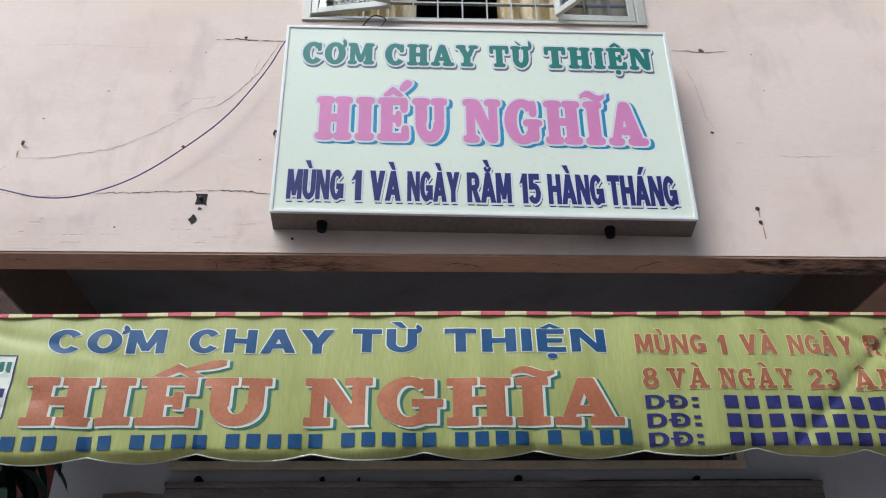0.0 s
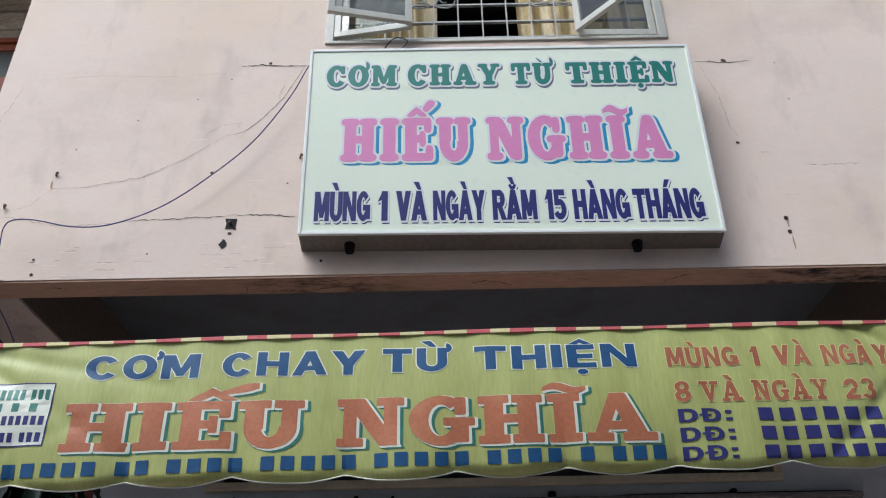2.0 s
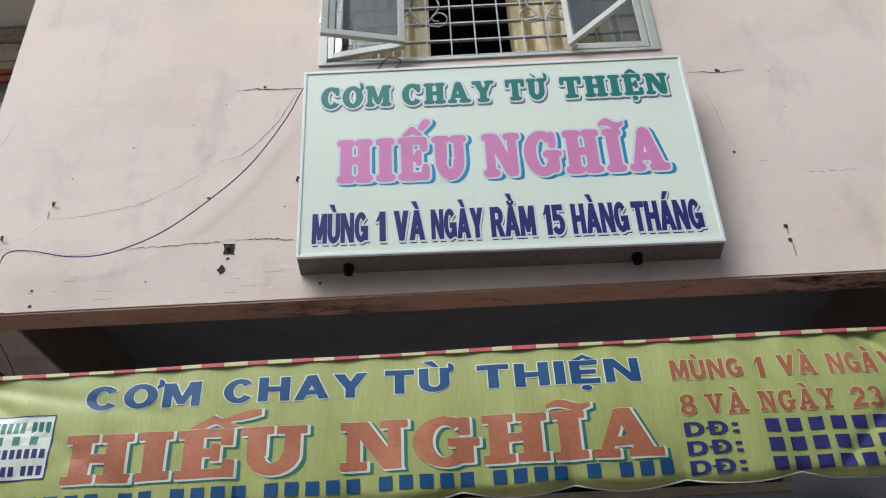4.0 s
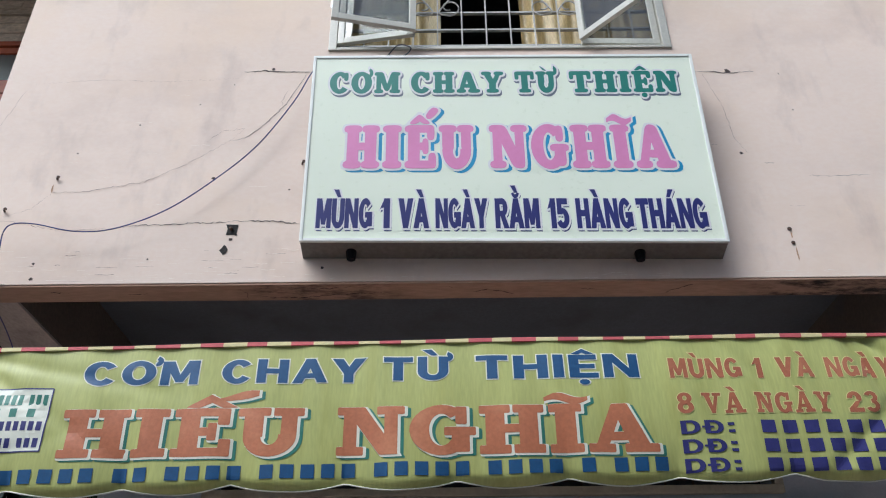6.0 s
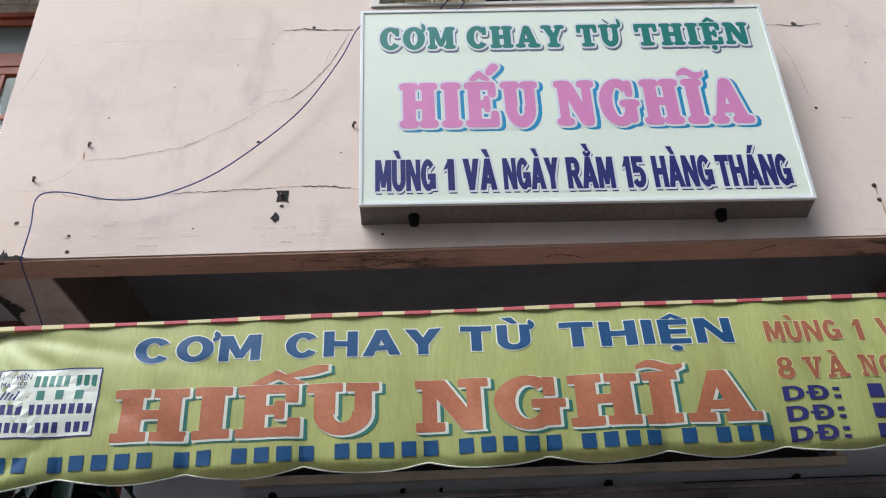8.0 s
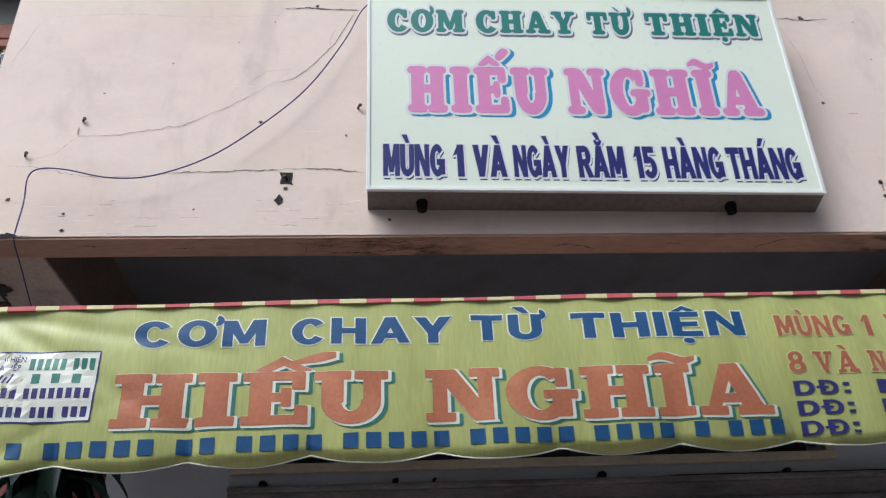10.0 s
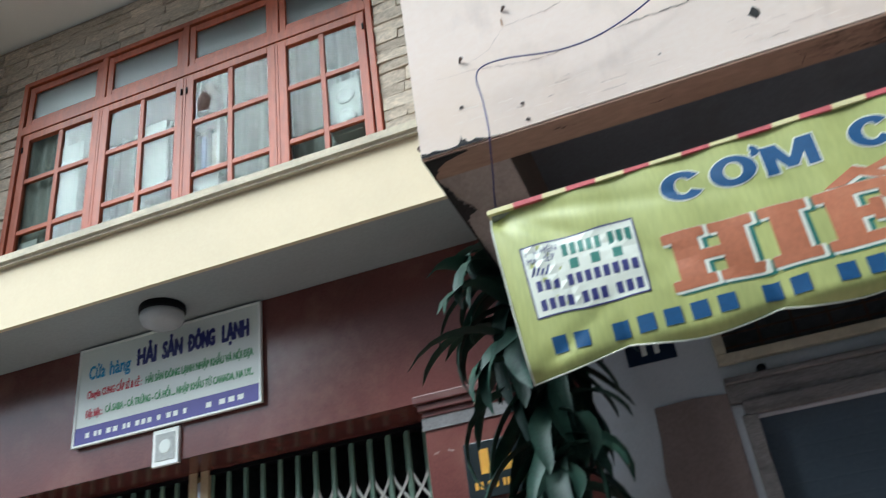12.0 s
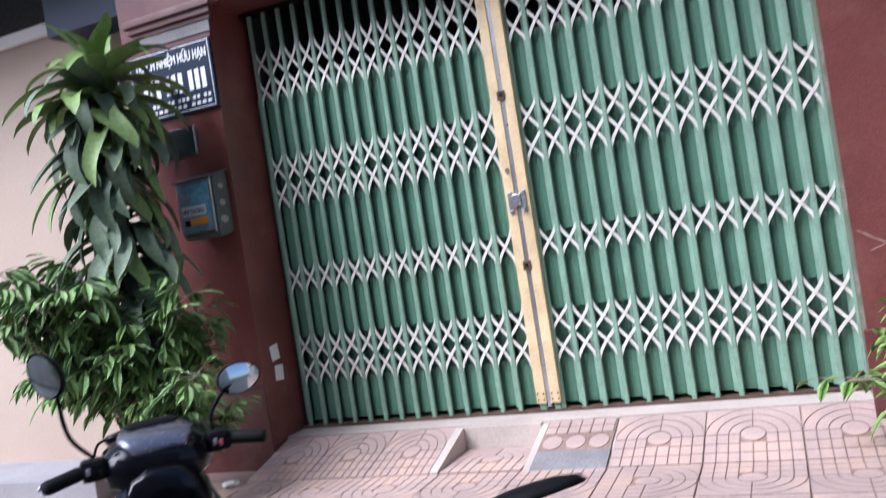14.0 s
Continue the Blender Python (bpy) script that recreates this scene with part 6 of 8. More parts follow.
# net curtains, papers and boxes standing behind the glass
for i in range(4):
    a, c = COLS[i] + 0.03, COLS[i + 1] - 0.03
    cu = thing("net_curtain", ((a + c) / 2, UY + (0.06 if i == 0 else 0.17), 4.65), "white net curtain behind the wooden window", "curtain", "net curtains")
    q = curtain(a - (a + c) / 2, c - (a + c) / 2, 0, 0.0, 2.3 if i != 1 else 1.55, 5, 0.018)
    part("fabric", q, M_CURTAIN, cu, smooth=True)
rng = random.Random(5)
M_BLUEBOX = surface("blue_carton", (0.06, 0.13, 0.30), 0.6, 0.15, 4, 50, 0)
for x, z, w, h, m in ((-5.52, 5.36, 0.26, 0.60, M_CARD), (-5.03, 5.21, 0.26, 0.22, M_CARD), (-5.54, 5.99, 0.24, 0.16, M_CARD), (-6.43, 5.50, 0.26, 0.46, M_CARD), (-6.42, 6.02, 0.28, 0.22, M_CARD), (-6.80, 4.93, 0.22, 0.42, M_CARD), (-6.42, 4.93, 0.24, 0.36, M_CARD), (-5.50, 4.93, 0.26, 0.30, M_CARD), (-5.92, 4.93, 0.25, 0.26, M_BLUEBOX)):
    s = thing("paper_sheet", (x, UY + 0.03, z), "pale paper or card stuck inside the window glass", "paper", "papers behind the window")
    b = box_bm(-w / 2, w / 2, -0.003, 0.003, 0, h)
    for v in b.verts:
        v.co.x += 0.02 * v.co.z * math.sin(7 * x)
        v.co.y += 0.012 * (v.co.z / h) ** 2 * (1 if math.sin(11 * x) > 0 else 0.2)
    part("sheet", b, m, s)
# dark blue files standing in a pale frame, a brown jar and a white box with two round openings
fold = thing("file_box", (-5.03, UY + 0.07, 5.43), "pale box of dark blue files behind the glass", "box")
b = bmesh.new()
for x0, x1, z0, z1 in ((-.135, -.105, 0, .56), (.105, .135, 0, .56), (-.105, .105, 0, .05), (-.105, .105, .52, .56)):
    box(b, x0, x1, -0.02, 0.06, z0, z1, bevel=0.004)
part("case", b, M_CARD, fold)
for k, m in enumerate((M_NAVY_PLATE, M_BLUEBOX, M_NAVY_PLATE, M_SIGN_SIDE)):
    part("file", box_bm(-.102 + .05 * k, -.056 + .05 * k, -0.005, 0.05, 0.051, 0.44 + 0.03 * math.sin(4 * k), bevel=0.004), m, fold)
jar = thing("brown_jar", (-5.03, UY + 0.10, 6.03), "brown glazed jar behind the glass", "jar")
part("body", lathe(bmesh.new(), [(.06, 0), (.11, .05), (.12, .16), (.09, .27), (.05, .32), (.06, .36)], sides=16), M_RUST, jar, smooth=True)
vb = thing("white_appliance", (-3.745, UY + 0.06, 5.38), "white appliance with two round grilles behind the glass", "appliance")
part("case", box_bm(-.13, .13, -0.02, 0.10, 0, .52, bevel=0.012), M_CARD, vb)
for z in (.15, .37):
    part("round_grille", lathe(bmesh.new(), [(.085, 0), (.085, .006), (.06, .010), (.03, .006)], (0, -0.0205, z), 18, Matrix.Rotation(radians(90), 4, "X")), M_STEEL, vb)

# ---- shop sign under the band ----
shop = thing("shop_sign", (0, 5.44, 3.38), "white shop signboard with coloured lettering on the brown wall", "sign")
SXA, SXB, SHH = -6.046, -4.508, 0.74
b = box_bm(SXA, SXB, 0.0, 0.036, 0, SHH, bevel=0.004)
part("board", b, M_SHOP, shop)
b = bmesh.new()
for x0, x1, z0, z1 in ((SXA - .006, SXA + .012, -.006, SHH + .006), (SXB - .012, SXB + .006, -.006, SHH + .006), (SXA + .012, SXB - .012, -.006, .010), (SXA + .012, SXB - .012, SHH - .010, SHH + .006)):
    box(b, x0, x1, -0.006, 0.02, z0, z1, bevel=0.002)
part("frame", b, M_SIGN_EDGE, shop)
b = bmesh.new()
b.faces.new([b.verts.new(p) for p in ((SXA + .0121, -.0012, .0101), (SXB - .0121, -.0012, .0101), (SXB - .0121, -.0012, .135), (SXA + .0121, -.0012, .135))])
part("colour_band", face_front(b), M_PURPLE, shop, "violet-blue band")


def shop_text(words, ink, y=-0.0024):
    for w, x0, x1, z0, z1, bold in words:
        b = put_font(bmesh.new(), w, SXA + x0 * (SXB - SXA), SXA + x1 * (SXB - SXA), z0, z1, y, bold)
        part("lettering", face_front(b), ink, shop)["kind"] = "stuff"


shop_text([("Cửa", 0.06, 0.155, 0.49, 0.60, 0.03), ("hàng", 0.18, 0.30, 0.49, 0.60, 0.03)], M_BLUE_INK)
shop_text([("HẢI", 0.335, 0.445, 0.50, 0.64, 0.055), ("SẢN", 0.475, 0.59, 0.50, 0.64, 0.055), ("ĐÔNG", 0.615, 0.765, 0.50, 0.64, 0.055), ("LẠNH", 0.80, 0.945, 0.50, 0.64, 0.055)], M_NAVY_INK)
shop_text([("Chuyên CUNG CẤP SỈ & LẺ :", 0.06, 0.37, 0.345, 0.405, 0.04)], M_RED_INK)
shop_text([("HẢI SẢN ĐÔNG LẠNH NHẬP KHẨU VÀ NỘI ĐỊA", 0.39, 0.965, 0.345, 0.405, 0.04)], M_G_INK)
shop_text([("Đặc biệt :", 0.06, 0.155, 0.20, 0.26, 0.04)], M_RED_INK)
shop_text([("CÁ SABA - CÁ TRỨNG - CÁ HỒI ... NHẬP KHẨU TỪ CANADA, NA UY..", 0.17, 0.965, 0.205, 0.262, 0.04)], M_G_INK)
b = bars_for(bmesh.new(), [1, 1.6, 2.4, 1.6, 3.2, 1, 2.4, .8], SXA + 0.10, SXA + 0.96, 0.05, 0.088, -0.0026)
bars_for(b, [1, 3.4], SXA + 1.10, SXA + 1.42, 0.05, 0.088, -0.0026)
part("lettering", face_front(b), M_WHITE_INK, shop)["kind"] = "stuff"
for x in (SXA + 0.2, SXB - 0.2):
    part("bracket", box_bm(x - 0.02, x + 0.02, 0.0362, 0.04, 0.1, SHH - 0.1), M_STEEL, shop)

# small framed picture plate under the sign
pl = thing("wall_plaque", (-5.262, 5.48, 3.105), "small pale framed plaque under the signboard", "plaque")
part("frame", box_bm(-0.105, 0.105, -0.03, 0, 0, 0.255, bevel=0.006), M_SIGN_EDGE, pl)
part("picture", box_bm(-0.078, 0.078, -0.034, -0.0301, 0.035, 0.222), M_CARD, pl, "grey-green faded picture")
b = lathe(bmesh.new(), [(0.05, 0), (0.046, 0.003), (0.03, 0.004)], (0, -0.034, 0.13), 16, Matrix.Rotation(radians(90), 4, "X"))
part("motif", b, M_SHOP, pl)

# ceiling lamp under the band
lamp = thing("ceiling_lamp", (-5.13, 5.18, 4.146), "round white ceiling lamp under the porch, switched off", "lamp")
part("base", lathe(bmesh.new(), [(0.155, 0), (0.160, -0.02), (0.160, -0.046), (0.150, -0.058)], sides=32), M_BLACK, lamp, "dull dark metal rim", smooth=False)
part("shade", lathe(bmesh.new(), [(0.149, -0.0585), (0.150, -0.09), (0.138, -0.125), (0.10, -0.148), (0.04, -0.158), (0.004, -0.159)], sides=32), M_LAMP, lamp, "opal shade", smooth=True)
# iron stub in the band
stub = thing("pipe_stub", (-2.93, 4.85, 4.46), "short rusty pipe stub in the cream band", "pipe")
part("pipe", tube(bmesh.new(), [(0, 0.02, 0), (-0.035, -0.11, -0.005)], 0.016, 10), M_RUST, stub)

# ---- plates and letter box on the pillars ----
np_ = thing("house_number_plate", (-2.97, 5.48, 2.64), "black stone house number plate with gold figures", "plate")
part("plate", box_bm(-0.19, 0.19, -0.022, 0, -0.165, 0.165, bevel=0.006), M_BLACK_PLATE, np_)
b = bars_for(bmesh.new(), [1, 1], -0.11, 0.11, -0.03, 0.115, -0.0235)
bars_for(b, [2, 2.4, 1.6, 2], -0.15, 0.15, -0.115, -0.072, -0.0235)
part("lettering", face_front(b), M_GOLD_INK, np_)["kind"] = "stuff"
co = thing("company_plate", (-7.553, 5.48, 2.653), "navy enamel company plate with white lettering", "plate")
part("plate", box_bm(-0.37, 0.37, -0.025, 0, -0.247, 0.247, bevel=0.004), M_NAVY_PLATE, co)
b = bmesh.new()
for x0, x1, z0, z1 in ((-.355, .355, .226, .232), (-.355, .355, -.232, -.226), (-.355, -.349, -.2258, .2258), (.349, .355, -.2258, .2258)):
    b.faces.new([b.verts.new(p) for p in ((x0, -.0265, z0), (x1, -.0265, z0), (x1, -.0265, z1), (x0, -.0265, z1))])
put_font(b, "TRÁCH NHIỆM HỮU HẠN", -0.31, 0.33, 0.115, 0.185, -0.0265, 0.03)
bars_for(b, [3, 3, 3], -0.27, 0.31, -0.095, 0.045, -0.0265)
bars_for(b, [2, 3, 2, 3, 2, 2], -0.30, 0.33, -0.160, -0.135, -0.0265)
bars_for(b, [5, 3, 4], -0.30, 0.33, -0.205, -0.182, -0.0265)
part("lettering", face_front(b), M_WHITE_INK, co)["kind"] = "stuff"
sp = thing("small_plate", (-7.58, 5.48, 2.2), "dark glossy plate below the company plate", "plate")
part("plate", box_bm(-0.19, 0.135, -0.012, 0, -0.085, 0.12, bevel=0.003), M_BLACK_PLATE, sp)
part("edge", box_bm(0.1352, 0.150, -0.014, 0, -0.085, 0.12, bevel=0.002), M_CHROME, sp)
mb = thing("letter_box", (-7.325, 5.48, 1.495), "grey metal letter box with a faded sticker on the pillar", "letter box")
b = prism(bmesh.new(), [(0, 0.03), (-0.085, 0.0), (-0.115, 0.01), (-0.125, 0.04), (-0.125, 0.40), (-0.105, 0.435), (0, 0.455)], "x", -0.20, 0.20)
bmesh.ops.bevel(b, geom=b.edges[:], offset=0.012, segments=2, affect="EDGES")
part("body", b, M_BOX, mb, "dull dark grey sheet metal")
part("lid", box_bm(-0.188, 0.188, -0.132, -0.1252, 0.045, 0.405, bevel=0.003), M_CHROME, mb, "brushed front flap")
part("rim", box_bm(0.1882, 0.196, -0.134, -0.1253, 0.035, 0.415, bevel=0.002), M_CHROME, mb, "bright flap edge")
part("roof_flap", prism(bmesh.new(), [(-0.145, 0.405), (-0.148, 0.412), (0, 0.468), (0, 0.461)], "x", -0.208, 0.208), M_BOX, mb)
for k in range(3):
    part("side_emblem", lathe(bmesh.new(), [(0.028 - 0.006 * k, 0), (0.02, 0.003), (0.006, 0.003)], (0.2005, -0.065, 0.12 + 0.115 * k), 12, Matrix.Rotation(radians(90), 4, "Y")), M_STEEL, mb)
M_PICT = surface("faded_blue_sticker", (0.13, 0.30, 0.40), 0.4, 0.35, 7, 40, 0, stain=(0.5, 0.22, 0.2), stain_amount=0.8, stain_scale=9)
part("sticker", box_bm(-0.165, 0.175, -0.1345, -0.1322, 0.06, 0.395), M_PICT, mb, "faded blue picture sticker")
part("label_plate", box_bm(-0.15, 0.12, -0.1365, -0.1347, 0.165, 0.235), M_PAPER, mb, "white paper label")
part("lettering", face_front(put_font(bmesh.new(), "HỘP THƯ BÁO", -0.135, 0.105, 0.183, 0.213, -0.1378, 0.04)), M_NAVY_INK, mb)["kind"] = "stuff"
part("dark_sticker", box_bm(-0.13, -0.0702, -0.1365, -0.1347, 0.098, 0.14), M_BLACK, mb)
M_ORANGE = surface("orange_sticker", (0.75, 0.33, 0.04), 0.5, 0.1, 5, 50, 0)
part("slot_sticker", box_bm(-0.07, 0.13, -0.1365, -0.1347, 0.10, 0.15), M_ORANGE, mb, "orange sticker")
for piece in mb.children:      # a narrow, deep box
    piece.data.transform(Matrix.Translation((-0.2, 0, 0)) @ Matrix.Diagonal((0.76, 1.55, 1, 1)) @ Matrix.Translation((0.2, 0, 0)))
for k, (x, z, r) in enumerate(((-7.05, 0.62, 8), (-7.06, 0.47, -4))):
    s = thing("paper_note", Matrix.Translation((GX0 + 0.001, 5.66 + 0.02 * k, z)) @ Matrix.Rotation(radians(r), 4, "X"), "torn white paper stuck to the pillar side", "paper", "notes on the pillar")
    part("sheet", box_bm(0, 0.002, -0.05, 0.05, -0.05, 0.06), M_PAPER, s)

# ---- folding scissor gate ----
gate = thing("folding_gate", (0, 5.90, 0.0), "closed green folding steel gate with white lattice strips", "gate")
PST = -5.265
GZ1 = 3.16
bar_me = {}


def shared(name, key, make, material, parent, loc, label="", smooth=False):
    """Alike pieces: objects of their own on one mesh."""
    if key not in bar_me:
        me = bpy.data.meshes.new(name)
        q = make()
        q.to_mesh(me)
        q.free()
        me.materials.append(material)
        if smooth:
            for p in me.polygons:
                p.use_smooth = True
        bar_me[key] = me
    ob = new(name, bar_me[key])
    ob.parent = parent
    if isinstance(loc, Matrix):
        ob.matrix_basis = loc
    else:
        ob.location = loc
    return ob


def bar_shape():
    q = bmesh.new()
    prism(q, [(-.0165, .0), (-.0155, -.018), (-.011, -.023), (.011, -.023), (.0155, -.018), (.0165, .0), (.012, .0), (.008, -.014), (-.008, -.014), (-.012, .0)], "z", 0.03, GZ1)
    # rolled flange on one side of the channel
    prism(q, [(-.0166, -.010), (-.021, -.004), (-.024, .006), (-.028, .008), (-.033, .018), (-.037, .020), (-.046, .034), (-.043, .036), (-.034, .024), (-.030, .021), (-.025, .011), (-.021, .009), (-.0166, .000)], "z", 0.05, GZ1 - 0.02)
    return q


def sheet_shape(w, za, zb):
    def go():
        q = bmesh.new()
        n = 12
        prof = []
        for i in range(n + 1):
            t = i / n
            prof.append((0.012 + (w - 0.024) * t, 0.034 - 0.008 * math.sin(math.pi * t) + (0.003 if i % 4 == 1 else 0)))
        prism(q, prof + [(a, c + 0.003) for a, c in prof[::-1]], "z", za, zb)
        return q
    return go


def strip_shape(span, h, sign_):
    def go():
        q = bmesh.new()
        n = 10
        pts = []
        for i in range(n + 1):
            t = i / n
            s = 0.2 * t + 0.8 * (0.5 - 0.5 * math.cos(math.pi * t))
            pts.append(Vector((span * s, sign_ * h * (2 * t - 1))))
        left, right = [], []
        for i, p in enumerate(pts):
            d = (pts[min(i + 1, n)] - pts[max(i - 1, 0)]).normalized()
            m = Vector((-d.y, d.x)) * 0.0098
            left.append(p + m)
            right.append(p - m)
        for i in range(n):
            ring = [left[i], left[i + 1], right[i + 1], right[i]]
            fr = [q.verts.new((a.x, -.002, a.y)) for a in ring]
            q.faces.new(fr)
        bmesh.ops.remove_doubles(q, verts=q.verts, dist=1e-5)
        r = bmesh.ops.extrude_face_region(q, geom=q.faces[:])
        bmesh.ops.translate(q, verts=[v for v in r["geom"] if isinstance(v, bmesh.types.BMVert)], vec=(0, .004, 0))
        bmesh.ops.recalc_face_normals(q, faces=q.faces)
        return q
    return go


ROWS_Z = ((2.63, 0.235, 2), (1.845, 0.235, 2), (1.12, 0.13, 1), (0.52, 0.215, 2))
for side, xa, xb, count in (("l", -7.12, PST - 0.085, 14), ("r", PST + 0.085, GX1 - 0.0, 13)):
    w = (xb - xa) / count
    for i in range(count + 1):
        x = xa + i * w
        if i < count or side == "r":
            shared("bar", "bar", bar_shape, M_GATE_BAR, gate, (x, 0, 0))
        if i < count:
            for za, zb in ((0.06, 0.36), (0.68, 1.05), (1.19, 1.68), (2.01, 2.50)):
                shared("sheet", f"sheet{side}{za}", sheet_shape(w, za, zb), M_GATE, gate, (x, 0.0, 0))
            for za, zb in ((0.34, 0.70), (1.03, 1.21), (1.66, 2.03)):
                shared("back_sheet", f"back{side}{za}", sheet_shape(w, za, zb), M_GATE, gate, (x, 0.032, 0))
    for r, (z, h, span) in enumerate(ROWS_Z):
        for i in range(1 - span, count):
            a, c = max(i, 0), min(i + span, count)
            part_of = c - a
            for s in (-1, 1):
                k = f"strip{side}{r}{part_of}{s}{i < 0}"
                hh = h * part_of / span
                dz = 0 if part_of == span else (s * h / 2 if i < 0 else -s * h / 2)
                shared("lattice_strip", k, strip_shape(w * part_of, hh, s), M_LATTICE, gate, (xa + a * w, -0.016 if s > 0 else -0.011, z + dz))
for x0, x1 in ((PST - 0.082, PST - 0.014), (PST + 0.014, PST + 0.082)):
    part("post", box_bm(x0, x1, -0.055, 0.02, 0.075, GZ1, bevel=0.005), M_POST, gate, "worn yellow steel post")
    part("post_foot", box_bm(x0 + 0.012, x1 - 0.012, -0.03, 0.01, 0.03, 0.0745), M_GATE_BAR, gate)
    for z in (0.10, 0.14):
        for x in (x0 + 0.014, x1 - 0.014):
            part("bolt", lathe(bmesh.new(), [(.006, 0), (.005, .004), (.002, .005)], (x, -0.0552, z), 8, Matrix.Rotation(radians(90), 4, "X")), M_BLACK, gate)
part("lock_strip", box_bm(PST - 0.0135, PST + 0.0135, -0.048, 0.01, 0.05, GZ1 - 0.1, bevel=0.003), M_CHROME, gate, "grey steel lock strip")
for z in (2.075, 0.955):
    lock = part("lock", box_bm(PST - 0.030, PST + 0.026, -0.062, -0.0555, z, z + 0.060, bevel=0.004), M_RUST, gate, "small rusty keyhole cover")
    part("keyhole", lathe(bmesh.new(), [(.011, 0), (.009, .008), (.003, .009)], (PST - 0.006, -0.0622, z + 0.034), 10, Matrix.Rotation(radians(90), 4, "X")), M_BLACK, lock)
b = bmesh.new()
box(b, PST - 0.06, PST - 0.03, -0.068, -0.0555, 1.335, 1.475, bevel=0.003)
box(b, PST + 0.03, PST + 0.06, -0.068, -0.0555, 1.335, 1.475, bevel=0.003)
box(b, PST - 0.0295, PST + 0.0295, -0.075, -0.0555, 1.375, 1.455, bevel=0.004)
for s in (-1, 1):
    tube(b, [(PST + s * 0.045, -0.06, 1.355), (PST + s * 0.045, -0.09, 1.345), (PST + s * 0.04, -0.085, 1.315)], 0.007, 6)
part("hasp", b, M_CHROME, gate, "zinc hasp with two pins")
b = tube(bmesh.new(), [(PST - 0.04, -0.06, 1.63), (PST - 0.04, -0.085, 1.62), (PST - 0.03, -0.08, 1.59)], 0.009, 6)
part("ring", b, M_CHROME, gate)
part("end_sheet", box_bm(GX0 + 0.004, -7.125, 0.03, 0.036, 0.05, 2.5), M_GATE, gate, "green sheet closing the gate end")
part("back_sheet", box_bm(GX0 + 0.01, GX1 - 0.01, 0.13, 0.135, 0.04, 2.53), M_GATE, gate, "shaded green backing sheet")
part("top_track", box_bm(GX0, GX1, -0.04, 0.05, 3.10, 3.129), M_BLACK, gate)
part("floor_track", box_bm(GX0, GX1, -0.03, 0.04, 0.011, 0.03), M_RUST, gate, "rusty floor track")

# ---- sill, tiled ramp and paving ----
b = bmesh.new()
box(b, GX0, GX1, 5.66, 7.0, WALK_Z - 0.03, 0.010, bevel=0.004)
struct("sill", b, M_CONCRETE, "smooth pale concrete strip under the gate", "sill")
RY0, RY1 = 5.10, 5.655
NX0, NX1 = -5.80, -5.27
RX0, RX1 = GX0 + 0.02, -2.6
for x0, x1 in ((RX0, NX0), (NX1, RX1)):
    b = prism(bmesh.new(), [(RY0, WALK_Z - 0.03), (RY1, WALK_Z - 0.03), (RY1, -0.012), (RY0, WALK_Z - 0.012)], "x", x0, x1)
    struct("ramp", b, M_CONCRETE, "short tiled ramp up to the gate", "ramp")
b = box_bm(NX0 + 0.002, NX1 - 0.002, RY1 - 0.03, RY1 + 0.003, WALK_Z - 0.03, 0.002, bevel=0.003)
struct("step_notch", b, M_CONCRETE, "pale step face cut into the ramp", "step")
b = prism(bmesh.new(), [(RY0 + 0.02, WALK_Z), (RY1 - 0.031, WALK_Z), (RY1 - 0.031, 0.004), (RY0 + 0.02, WALK_Z + 0.008)], "x", NX0 - 0.05, NX0 + 0.004)
struct("ramp_cheek", b, M_CONCRETE, "plain cement cheek of the ramp cut", "ramp")

TS = 0.50


